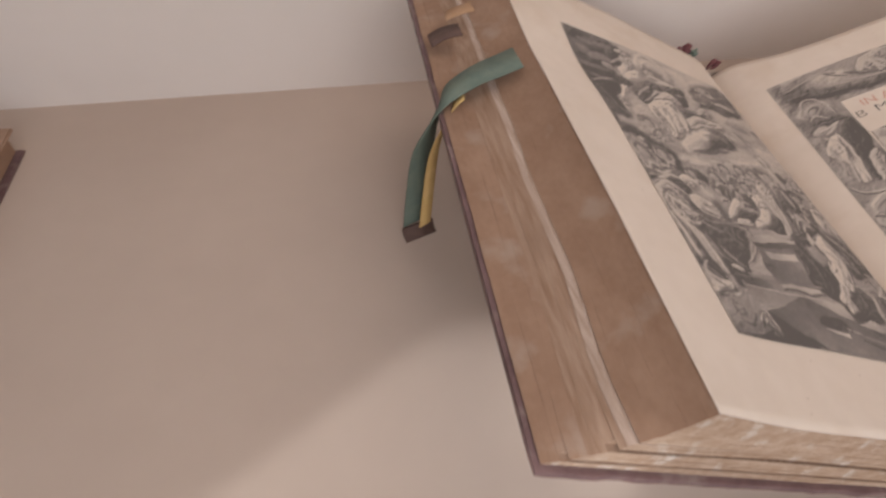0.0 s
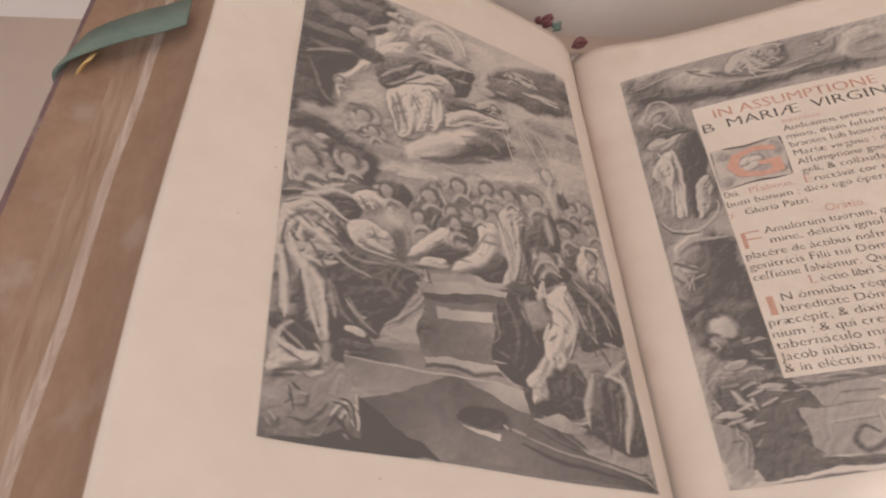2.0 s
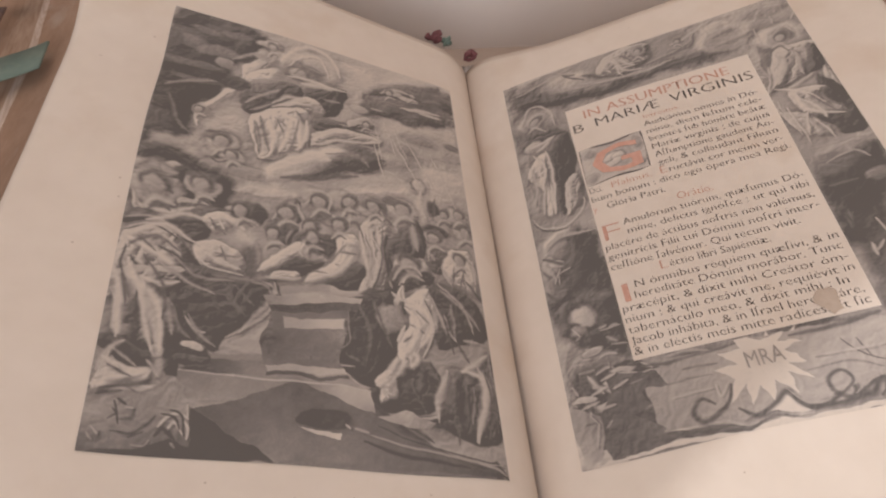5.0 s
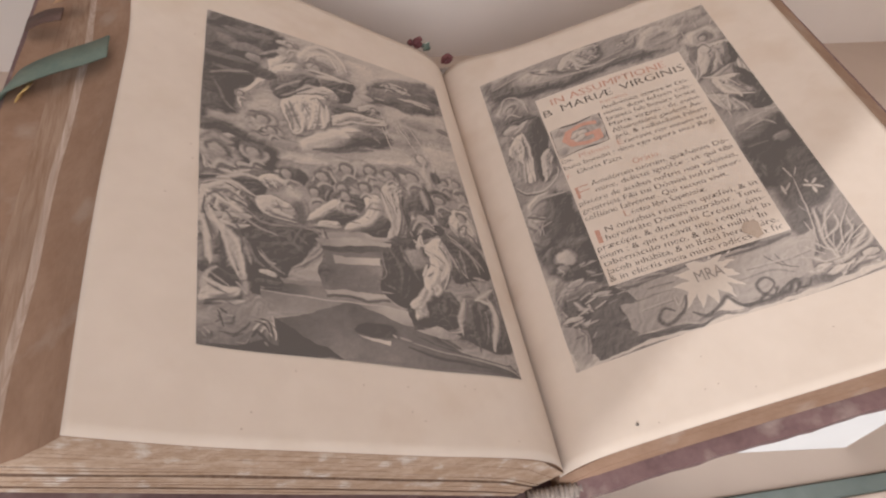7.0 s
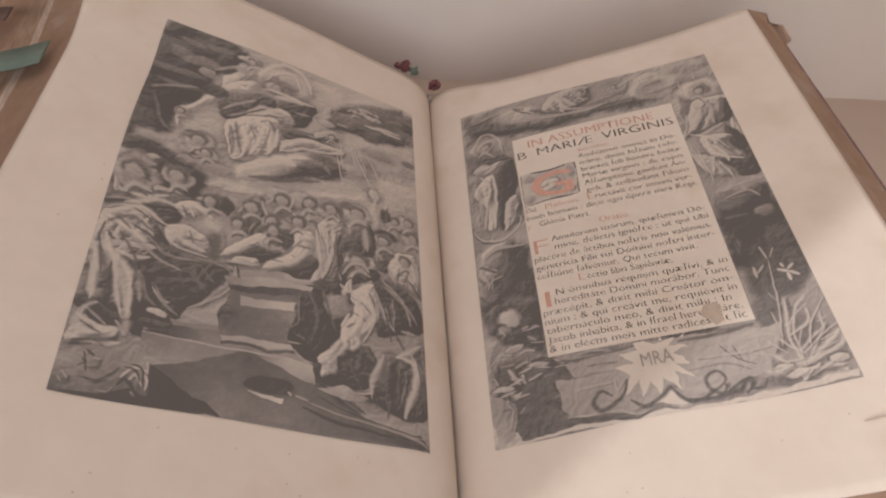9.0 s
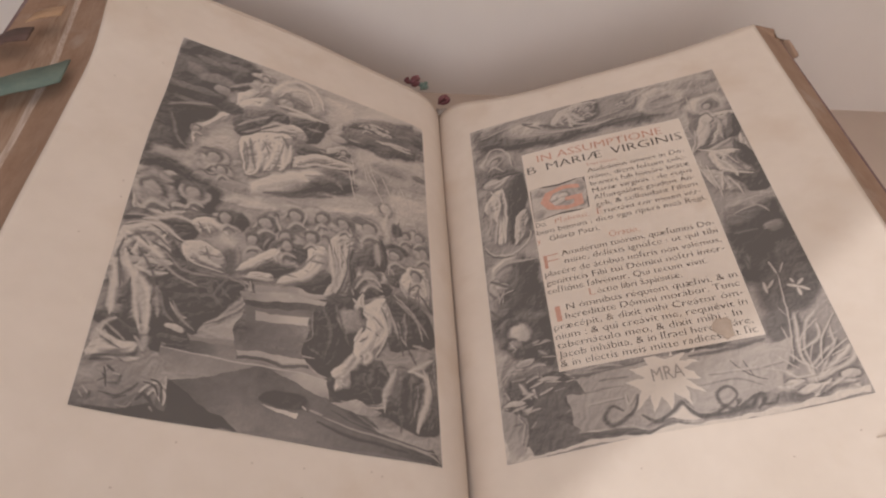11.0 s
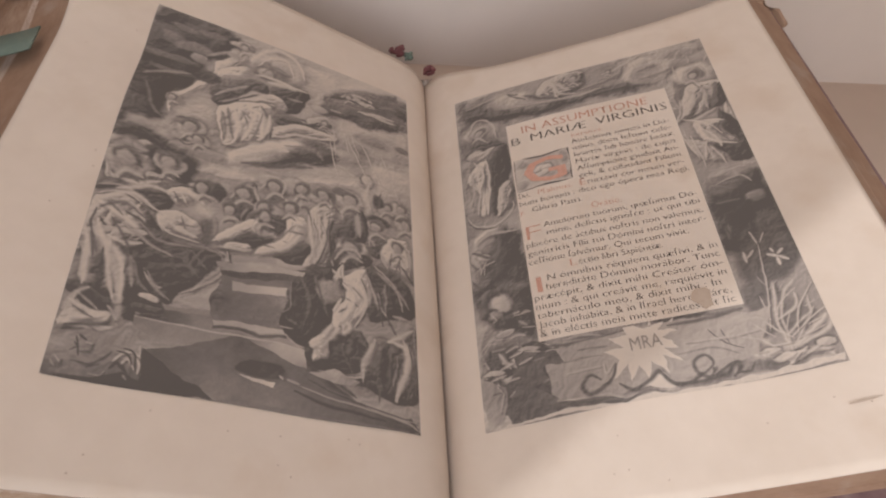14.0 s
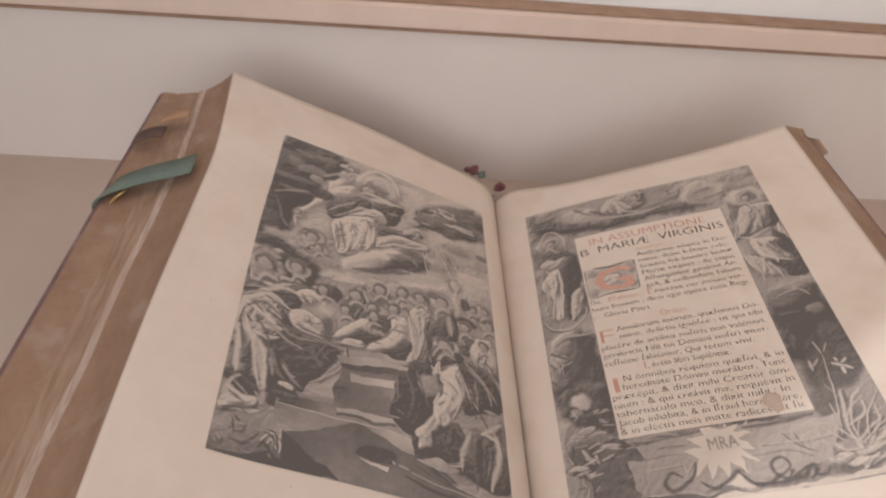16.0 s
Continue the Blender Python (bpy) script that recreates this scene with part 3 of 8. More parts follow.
        tone = total / weight
        if rounded and soft < 0.003:
            tone = tone + (0.03 + 0.09 * tone) * self.lit(0.0022 * self.crease[at])
            self.tone[at] *= 1 - 0.14 * np.exp(-np.clip(-d, 0, 1) / 0.0014) * (d < 0)
            soft = 2 * soft
        else:
            tone = tone + 0.012 * self.swirl[at] + 0.02 * self.crease[at]
        self.lay(at, np.clip(0.5 + d / soft, 0, 1), tone)

    def burin(self, points, width, tone):
        """One tapering stroke along a rounded line."""
        p = [np.array(q) for q in (points[0], *points, points[-1])]
        line = []
        for i in range(1, len(p) - 2):
            for k in range(6):
                t = k / 6
                line.append(0.5 * (2 * p[i] + (p[i + 1] - p[i - 1]) * t + (2 * p[i - 1] - 5 * p[i] + 4 * p[i + 1] - p[i + 2]) * t * t + (3 * p[i] - p[i - 1] - 3 * p[i + 1] + p[i + 2]) * t ** 3))
        line = np.array(line + [p[-1]]) * (self.w, self.h)
        at, n = self.around(line, width * 1.5), len(line) - 1
        px, py = self.x[at] + 0.3 * self.wx[at], self.y[at] + 0.3 * self.wy[at]
        def mask(shift):
            out = np.zeros(px.shape)
            for i, ((x0, y0), (x1, y1)) in enumerate(zip(line + shift, line[1:] + shift)):
                dx, dy = x1 - x0, y1 - y0
                t = np.clip(((px - x0) * dx + (py - y0) * dy) / (dx * dx + dy * dy + 1e-12), 0, 1)
                far = np.hypot(px - x0 - t * dx, py - y0 - t * dy)
                half = max(0.0005, width * 0.6) * (0.35 + 0.65 * np.sin(np.pi * np.clip((i + t) / n, 0.03, 0.97)) ** 0.7)
                out = np.maximum(out, np.exp(-1.1 * (far / half) ** 2.5))
            return out
        if tone > 0.45 and width > 0.0008:
            self.lay(at, 0.55 * mask((0.7 * width, 0.5 * width)), self.tone[at] * 0.5)
        self.lay(at, 0.9 * mask((0.0, 0.0)), tone)

    def finish(self):
        """Fine burin lines that follow the forms, over the worked tones."""
        blur = self.tone.copy()
        for _ in range(2):
            blur[1:-1, 1:-1] = (blur[1:-1, 1:-1] * 2 + blur[:-2, 1:-1] + blur[2:, 1:-1] + blur[1:-1, :-2] + blur[1:-1, 2:]) / 6
        sharp = self.tone + 0.5 * (self.tone - blur)
        flow = 0.0011 * np.sin(9 * self.billow + 4.5 * self.swirl + 90 * self.x) + 0.0006 * np.sin(13 * self.swirl + 5 * self.billow)
        relief = 0.0009 * self.detail + 0.0012 * self.swirl
        lines = np.sin((self.y * 0.8 + self.x * 0.35 + 6 * self.wx) / 0.0003) * 0.012
        return np.clip(0.41 + 1.18 * (sharp - 0.395) + 0.05 * self.worked * self.lit(flow) + 0.03 * self.lit(relief) + lines, 0.02, 1.0)

    def mesh(self, name, corners, height_at, lift, hole=None, bow=0.0):
        """Lays the plate on a page between its corners: top left, top right, bottom right, bottom left."""
        u, v = self.x / self.w, self.y / self.h
        tl, tr, br, bl = (np.array(c) for c in corners)
        xy = ((tl * (1 - u[..., None]) + tr * u[..., None]) * (1 - v[..., None]) + (bl * (1 - u[..., None]) + br * u[..., None]) * v[..., None])
        edge = 0.0006 * np.sin(u * 9 + v * 4)
        xy[..., 1] += edge
        xy[..., 0] -= bow * (1 - u) * np.sin(np.pi * v ** 0.6)
        flat = xy.reshape(-1, 2)
        verts = [(x, y, height_at(x, y) + lift) for x, y in flat.tolist()]
        w = self.nx + 1
        a = (np.arange(self.ny)[:, None] * w + np.arange(self.nx)[None]).reshape(-1)
        faces = np.stack([a, a + w, a + w + 1, a + 1], 1)
        if hole is not None:
            keep = ~hole(u, v)[:-1, :-1].reshape(-1)
            faces = faces[keep]
        me = mesh_of(name, verts, faces.tolist(), PRINT)
        layer = me.attributes.new("tone", "FLOAT", "POINT")
        layer.data.foreach_set("value", self.finish().reshape(-1).astype(np.float32))
        return me


def left_picture():
    art = Plate(0.20, 0.31, 0.0005, 0.50, 11)
    # print's light sky, with pale reflection haze painted into it
    art.tone += 0.14 * (art.x / art.w) * np.clip(1 - 2 * art.y / art.h, 0, 1)
    art.cloud([(0.122, 0.361), (0.251, 0.3), (0.283, 0.374), (0.181, 0.468), (0.105, 0.446)], 0.5)
    art.cloud([(0.353, 0.041), (0.538, 0.03), (0.681, 0.049), (0.668, 0.214), (0.526, 0.118), (0.378, 0.073)], 0.68)
    art.cloud([(0.7, 0.222), (1.013, 0.141), (1.016, 0.275), (0.696, 0.366)], 0.5)
    art.cloud([(0.681, 0.06), (0.851, -0.004), (0.99, 0.006), (0.994, 0.043), (0.737, 0.071)], 0.58)
    art.cloud([(-0.004, -0.003), (0.268, 0.008), (0.285, 0.049), (0.234, 0.131), (0.185, 0.198), (0.184, 0.235), (0.108, 0.307), (0.124, 0.385), (0.072, 0.41), (0.038, 0.398), (0.005, 0.463), (-0.013, 0.453)], 0.12)
    art.blob(0.041, 0.082, 0.0140, 0.0066, 0, 0.2)
    art.blob(0.15, 0.044, 0.0117, 0.0051, 0, 0.2)
    art.blob(0.111, 0.218, 0.0164, 0.0028, 0, 0.24)
    art.blob(0.059, 0.334, 0.0070, 0.0140, 0, 0.09)
    art.shape([(0.184, 0.235), (0.224, 0.173), (0.234, 0.131), (0.299, 0.074), (0.344, 0.045), (0.341, 0.088), (0.265, 0.196), (0.176, 0.274), (0.133, 0.341), (0.122, 0.361), (0.114, 0.314)], 0.62)
    art.shape([(0.247, 0.193), (0.248, 0.155), (0.336, 0.12), (0.342, 0.157)], 0.66)
    art.blob(0.305, 0.049, 0.0103, 0.0037, 0, 0.66)
    art.blob(0.273, 0.09, 0.0047, 0.0056, 0, 0.58)
    art.blob(0.207, 0.199, 0.0094, 0.0080, 0, 0.12)
    art.blob(0.126, 0.314, 0.0056, 0.0051, 0, 0.4)
    art.blob(0.441, 0.094, 0.0253, 0.0182, 0, 0.44)
    art.blob(0.44, 0.087, 0.0201, 0.0140, 0, 0.66)
    art.blob(0.428, 0.109, 0.0154, 0.0112, 0, 0.28)
    art.blob(0.459, 0.077, 0.0080, 0.0056, 0, 0.5)
    art.blob(0.4, 0.12, 0.0061, 0.0051, 0, 0.5)
    art.blob(0.192, 0.379, 0.0075, 0.0066, 0, 0.58)
    art.blob(0.18, 0.365, 0.0075, 0.0028, 0, 0.26)
    art.blob(0.21, 0.419, 0.0117, 0.0051, 0, 0.5)
    art.blob(0.221, 0.433, 0.0094, 0.0019, 0, 0.26)
    art.blob(0.249, 0.448, 0.0187, 0.0047, 0, 0.44)
    art.cloud([(0.612, 0.156), (0.693, 0.076), (0.793, 0.04), (0.996, 0.01), (1.007, 0.143), (0.85, 0.193), (0.741, 0.199), (0.615, 0.194)], 0.2)
    art.blob(0.749, 0.087, 0.0070, 0.0037, 0, 0.6)
    art.blob(0.805, 0.098, 0.0080, 0.0028, 0, 0.56)
    art.blob(0.862, 0.135, 0.0150, 0.0021, 0, 0.64)
    art.blob(0.839, 0.244, 0.0103, 0.0047, 0, 0.34)
    art.blob(0.973, 0.231, 0.0070, 0.0035, 0, 0.26)
    art.blob(0.786, 0.287, 0.0047, 0.0047, 0, 0.34)
    art.blob(0.614, 0.184, 0.0070, 0.0037, 0, 0.5)
    art.shape([(0.229, 0.237), (0.291, 0.186), (0.391, 0.158), (0.416, 0.197), (0.33, 0.246), (0.257, 0.289)], 0.18)
    art.shape([(0.43, 0.163), (0.568, 0.132), (0.536, 0.22), (0.479, 0.24), (0.435, 0.199)], 0.16)
    art.fold([(0.414, 0.151), (0.468, 0.144), (0.518, 0.148)], 0.0064, 0.72)
    art.shape([(0.321, 0.249), (0.434, 0.19), (0.486, 0.21), (0.479, 0.24), (0.403, 0.239)], 0.56)
    art.shape([(0.261, 0.288), (0.402, 0.23), (0.447, 0.251), (0.455, 0.344), (0.372, 0.387), (0.316, 0.412), (0.28, 0.358)], 0.6)
    art.fold([(0.292, 0.286), (0.309, 0.332), (0.331, 0.379)], 0.0043, 0.28)
    art.fold([(0.336, 0.28), (0.377, 0.31), (0.356, 0.371)], 0.0029, 0.34)
    art.fold([(0.404, 0.243), (0.439, 0.28), (0.448, 0.347)], 0.0037, 0.24)
    art.fold([(0.37, 0.268), (0.409, 0.281), (0.416, 0.353)], 0.0053, 0.82)
    art.fold([(0.314, 0.287), (0.349, 0.353)], 0.0035, 0.8)
    art.fold([(0.273, 0.301), (0.298, 0.385)], 0.0024, 0.3)
    art.fold([(0.363, 0.332), (0.399, 0.337)], 0.0021, 0.4)
    art.shape([(0.461, 0.246), (0.559, 0.25), (0.681, 0.265), (0.571, 0.273), (0.468, 0.297)], 0.18)
    art.shape([(0.45, 0.307), (0.561, 0.267), (0.692, 0.28), (0.673, 0.308), (0.564, 0.306), (0.474, 0.347)], 0.48)
    art.fold([(0.461, 0.317), (0.523, 0.284), (0.586, 0.27)], 0.0035, 0.78)
    art.fold([(0.473, 0.335), (0.545, 0.303)], 0.0024, 0.68)
    art.fold([(0.54, 0.256), (0.64, 0.26), (0.692, 0.28)], 0.0021, 0.6)
    art.shape([(0.568, 0.238), (0.636, 0.205), (0.669, 0.241), (0.58, 0.261)], 0.4)
    art.cloud([(0.431, 0.425), (0.566, 0.319), (0.674, 0.321), (0.677, 0.374), (0.384, 0.458)], 0.18)
    art.cloud([(0.326, 0.417), (0.422, 0.363), (0.548, 0.333), (0.541, 0.36), (0.431, 0.425), (0.341, 0.452)], 0.72)
    art.fold([(0.699, 0.203), (0.745, 0.317)], 0.0013, 0.66)
    art.fold([(0.73, 0.193), (0.786, 0.323)], 0.0011, 0.64)
    art.fold([(0.669, 0.232), (0.695, 0.349)], 0.0011, 0.62)
    art.cloud([(-0.011, 0.442), (0.055, 0.421), (0.116, 0.435), (0.181, 0.466), (0.124, 0.51), (0.067, 0.462), (-0.001, 0.489)], 0.14)
    art.cloud([(0.118, 0.485), (0.192, 0.462), (0.249, 0.506), (0.225, 0.55), (0.133, 0.539)], 0.16)
    art.cloud([(0.248, 0.501), (0.373, 0.46), (0.382, 0.513), (0.312, 0.526)], 0.6)
    art.blob(0.037, 0.49, 0.0110, 0.0055, 0, 0.62)
    art.blob(0.05, 0.534, 0.0145, 0.0100, 0, 0.48)
    art.blob(0.03, 0.537, 0.0052, 0.0086, 0, 0.3)
    art.blob(0.072, 0.555, 0.0055, 0.0021, 0, 0.66)
    art.blob(0.087, 0.483, 0.0045, 0.0052, 0, 0.58)
    art.blob(0.092, 0.513, 0.0048, 0.0031, 0, 0.58)
    art.blob(0.165, 0.509, 0.0086, 0.0076, 0, 0.58)
    art.blob(0.151, 0.483, 0.0107, 0.0038, 0, 0.18)
    art.blob(0.183, 0.519, 0.0052, 0.0028, 0, 0.4)
    art.blob(0.034, 0.515, 0.0103, 0.0014, 0, 0.2)
    art.shape([(-0.0, 0.556), (0.013, 0.567), (0.044, 0.584), (0.099, 0.574), (0.062, 0.591), (0.016, 0.591)], 0.62)
    art.shape([(0.112, 0.545), (0.166, 0.54), (0.191, 0.549), (0.118, 0.564)], 0.5)
    art.shape([(-0.007, 0.612), (0.03, 0.587), (0.1, 0.578), (0.168, 0.55), (0.225, 0.55), (0.196, 0.613), (0.159, 0.636), (0.133, 0.619), (0.067, 0.607), (0.013, 0.626)], 0.24)
    art.shape([(0.002, 0.652), (0.042, 0.623), (0.111, 0.615), (0.14, 0.641), (0.141, 0.682), (0.123, 0.722), (0.074, 0.754), (-0.008, 0.772), (-0.006, 0.699)], 0.5)
    art.fold([(0.012, 0.654), (0.054, 0.662), (0.11, 0.681), (0.148, 0.717)], 0.0051, 0.78)
    art.fold([(0.047, 0.641), (0.098, 0.642), (0.145, 0.677)], 0.0039, 0.72)
    art.fold([(0.004, 0.688), (0.031, 0.725), (0.05, 0.759)], 0.0043, 0.76)
    art.fold([(0.038, 0.689), (0.076, 0.715), (0.11, 0.746)], 0.0033, 0.74)
    art.fold([(-0.001, 0.715), (0.014, 0.767)], 0.0029, 0.62)
    art.fold([(0.008, 0.613), (0.066, 0.602), (0.136, 0.628)], 0.0027, 0.56)
    art.fold([(0.029, 0.691), (0.063, 0.718), (0.092, 0.75)], 0.0025, 0.16)
    art.fold([(0.013, 0.672), (0.013, 0.721), (0.026, 0.765)], 0.0022, 0.22)
    art.fold([(0.083, 0.659), (0.127, 0.668), (0.155, 0.697)], 0.0024, 0.2)
    art.fold([(0.039, 0.647), (0.081, 0.669)], 0.0020, 0.3)
    art.fold([(0.012, 0.64), (0.067, 0.621), (0.127, 0.635)], 0.0020, 0.18)
    art.shape([(0.14, 0.641), (0.181, 0.678), (0.285, 0.691), (0.325, 0.7), (0.11, 0.746), (0.136, 0.702)], 0.13)
    art.shape([(0.176, 0.578), (0.236, 0.552), (0.276, 0.577), (0.237, 0.602), (0.206, 0.61)], 0.64)
    art.fold([(0.195, 0.578), (0.213, 0.603)], 0.0022, 0.3)
    art.fold([(0.223, 0.568), (0.245, 0.59)], 0.0020, 0.34)
    art.fold([(0.212, 0.569), (0.231, 0.599)], 0.0020, 0.76)
    art.fold([(0.262, 0.591), (0.298, 0.612)], 0.0086, 0.66)
    art.fold([(0.293, 0.628), (0.306, 0.686)], 0.0137, 0.24)
    art.fold([(0.311, 0.604), (0.33, 0.667)], 0.0027, 0.46)
    art.shape([(0.169, 0.634), (0.221, 0.626), (0.28, 0.645), (0.284, 0.687), (0.235, 0.684), (0.181, 0.678), (0.165, 0.658)], 0.56)
    art.fold([(0.2, 0.669), (0.232, 0.671), (0.275, 0.67)], 0.0024, 0.26)
    art.fold([(0.223, 0.635), (0.24, 0.659)], 0.0016, 0.3)
    art.fold([(0.17, 0.657), (0.202, 0.677), (0.283, 0.682)], 0.0016, 0.76)
    art.blob(0.278, 0.546, 0.0107, 0.0069, 0, 0.18)
    art.blob(0.251, 0.543, 0.0052, 0.0024, 0, 0.54)
    art.blob(0.317, 0.551, 0.0034, 0.0069, 0, 0.14)
    art.cloud([(0.305, 0.49), (0.661, 0.426), (0.79, 0.379), (0.791, 0.422), (0.582, 0.471), (0.309, 0.511)], 0.58)
    art.cloud([(0.836, 0.329), (1.004, 0.321), (1.006, 0.409), (0.881, 0.441), (0.836, 0.392)], 0.6)
    art.shape([(0.34, 0.545), (0.385, 0.496), (0.423, 0.497), (0.426, 0.555), (0.399, 0.612), (0.359, 0.587)], 0.26)
    art.fold([(0.393, 0.505), (0.412, 0.548), (0.392, 0.604)], 0.0031, 0.44)
    art.fold([(0.418, 0.503), (0.437, 0.547)], 0.0027, 0.54)
    art.blob(0.477, 0.476, 0.0090, 0.0052, 0, 0.6)
    art.blob(0.488, 0.507, 0.0110, 0.0103, 0, 0.34)
    art.blob(0.473, 0.494, 0.0052, 0.0017, 0, 0.26)
    art.blob(0.549, 0.479, 0.0079, 0.0069, 0, 0.52)
    art.blob(0.57, 0.485, 0.0034, 0.0069, 0, 0.24)
    art.blob(0.651, 0.481, 0.0107, 0.0078, 0, 0.36)
    art.blob(0.634, 0.491, 0.0059, 0.0045, 0, 0.56)
    art.blob(0.755, 0.463, 0.0100, 0.0069, 0, 0.58)
    art.blob(0.726, 0.455, 0.0059, 0.0024, 0, 0.18)
    art.blob(0.763, 0.48, 0.0083, 0.0016, 0, 0.18)
    art.blob(0.809, 0.391, 0.0059, 0.0055, 0, 0.32)
    art.blob(0.805, 0.387, 0.0028, 0.0034, 0, 0.56)
    art.blob(0.858, 0.446, 0.0052, 0.0072, 0, 0.1)
    art.blob(0.888, 0.468, 0.0055, 0.0045, 0, 0.48)
    art.blob(0.96, 0.457, 0.0093, 0.0079, 0, 0.5)
    art.blob(0.973, 0.442, 0.0034, 0.0021, 0, 0.66)
    art.blob(0.94, 0.479, 0.0034, 0.0024, 0, 0.3)
    art.blob(0.865, 0.508, 0.0093, 0.0045, 0, 0.18)
    art.blob(0.844, 0.53, 0.0038, 0.0045, 0, 0.58)
    art.fold([(0.528, 0.518), (0.544, 0.547)], 0.0043, 0.68)
    art.fold([(0.813, 0.428), (0.821, 0.49)], 0.0090, 0.62)
    art.fold([(0.562, 0.532), (0.608, 0.536), (0.615, 0.613)], 0.0031, 0.3)
    art.blob(0.464, 0.56, 0.0090, 0.0052, 0, 0.6)
    art.blob(0.488, 0.596, 0.0141, 0.0079, 0, 0.2)
    art.blob(0.448, 0.562, 0.0034, 0.0017, 0, 0.3)
    art.shape([(0.505, 0.638), (0.537, 0.6), (0.534, 0.57), (0.584, 0.558), (0.599, 0.586), (0.572, 0.628), (0.515, 0.665), (0.487, 0.68), (0.445, 0.675)], 0.7)
    art.fold([(0.529, 0.63), (0.57, 0.636)], 0.0020, 0.34)
    art.fold([(0.544, 0.606), (0.592, 0.604)], 0.0020, 0.34)
    art.fold([(0.513, 0.651), (0.544, 0.656)], 0.0018, 0.4)
    art.fold([(0.554, 0.576), (0.586, 0.579)], 0.0035, 0.82)
    art.fold([(0.49, 0.66), (0.529, 0.637)], 0.0027, 0.82)
    art.shape([(0.337, 0.651), (0.416, 0.604), (0.452, 0.605), (0.444, 0.632), (0.374, 0.662), (0.341, 0.669)], 0.7)
    art.fold([(0.379, 0.632), (0.415, 0.633)], 0.0018, 0.36)
    art.fold([(0.416, 0.608), (0.438, 0.628)], 0.0020, 0.8)
    art.shape([(0.421, 0.637), (0.504, 0.628), (0.444, 0.666), (0.374, 0.664)], 0.18)
    art.shape([(0.364, 0.669), (0.42, 0.661), (0.428, 0.679), (0.368, 0.689)], 0.58)
    art.fold([(0.376, 0.676), (0.416, 0.672)], 0.0010, 0.26)
    art.shape([(0.515, 0.67), (0.597, 0.627), (0.618, 0.653), (0.596, 0.682), (0.517, 0.683)], 0.18)
    art.shape([(0.614, 0.535), (0.694, 0.504), (0.693, 0.607), (0.677, 0.68), (0.597, 0.696), (0.601, 0.671), (0.647, 0.617)], 0.54)
    art.fold([(0.628, 0.537), (0.631, 0.61)], 0.0035, 0.72)
    art.fold([(0.661, 0.529), (0.667, 0.612), (0.618, 0.684)], 0.0047, 0.7)
    art.fold([(0.69, 0.544), (0.688, 0.638)], 0.0035, 0.18)
    art.fold([(0.643, 0.544), (0.652, 0.605)], 0.0020, 0.34)
    art.fold([(0.694, 0.51), (0.722, 0.514), (0.723, 0.542), (0.696, 0.548)], 0.0020, 0.62)
    art.shape([(0.697, 0.558), (0.764, 0.504), (0.806, 0.494), (0.821, 0.579), (0.726, 0.61), (0.694, 0.627)], 0.2)
    art.fold([(0.778, 0.506), (0.792, 0.569)], 0.0067, 0.56)
    art.fold([(0.801, 0.512), (0.814, 0.569)], 0.0020, 0.24)
    art.shape([(0.828, 0.561), (0.893, 0.552), (0.907, 0.592), (0.835, 0.618)], 0.28)
    art.shape([(0.901, 0.55), (0.967, 0.547), (0.987, 0.597), (0.998, 0.658), (0.905, 0.634), (0.871, 0.61)], 0.6)
    art.fold([(0.929, 0.566), (0.941, 0.627)], 0.0022, 0.22)
    art.fold([(0.907, 0.587), (0.906, 0.627)], 0.0020, 0.26)
    art.fold([(0.956, 0.555), (0.971, 0.613)], 0.0039, 0.76)
    art.fold([(0.978, 0.62), (0.998, 0.658)], 0.0031, 0.3)
    art.fold([(0.878, 0.609), (0.898, 0.636)], 0.0020, 0.7)
    art.fold([(0.835, 0.559), (0.828, 0.593)], 0.0012, 0.62)
    art.shape([(0.7, 0.63), (0.822, 0.62), (0.808, 0.654), (0.69, 0.677)], 0.18)
    art.shape([(0.7, 0.625), (0.732, 0.593), (0.793, 0.585), (0.821, 0.61), (0.794, 0.621), (0.74, 0.627)], 0.72)
    art.fold([(0.76, 0.613), (0.774, 0.625)], 0.0016, 0.34)
    art.fold([(0.739, 0.602), (0.794, 0.595)], 0.0016, 0.5)
    art.shape([(0.568, 0.711), (0.677, 0.67), (0.73, 0.698), (0.731, 0.731), (0.574, 0.76)], 0.14)
    art.shape([(0.653, 0.694), (0.704, 0.694), (0.734, 0.649), (0.741, 0.647), (0.73, 0.708), (0.679, 0.708)], 0.68)
    art.fold([(0.762, 0.682), (0.808, 0.651)], 0.0043, 0.72)
    art.fold([(0.699, 0.714), (0.719, 0.733)], 0.0078, 0.46)
    art.flat([(0.373, 0.718), (0.616, 0.699), (0.569, 0.72), (0.377, 0.739)], 0.22)
    art.flat([(0.381, 0.702), (0.517, 0.683), (0.621, 0.686), (0.616, 0.697), (0.384, 0.716)], 0.58)
    art.flat([(0.356, 0.743), (0.564, 0.725), (0.574, 0.76), (0.367, 0.797)], 0.28)
    art.flat([(0.4, 0.744), (0.565, 0.73), (0.572, 0.749), (0.403, 0.761)], 0.68)
    art.cloud([(-0.006, 0.938), (0.174, 0.897), (0.198, 0.923), (0.197, 0.973), (-0.0, 1.0)], 0.52)
    art.shape([(0.135, 0.688), (0.181, 0.678), (0.297, 0.689), (0.368, 0.685), (0.376, 0.726), (0.318, 0.784), (0.263, 0.809), (0.234, 0.833), (0.19, 0.798), (0.158, 0.766), (0.123, 0.763)], 0.19)
    art.shape([(0.11, 0.761), (0.159, 0.77), (0.223, 0.835), (0.22, 0.863), (0.147, 0.88), (0.124, 0.839)], 0.15)
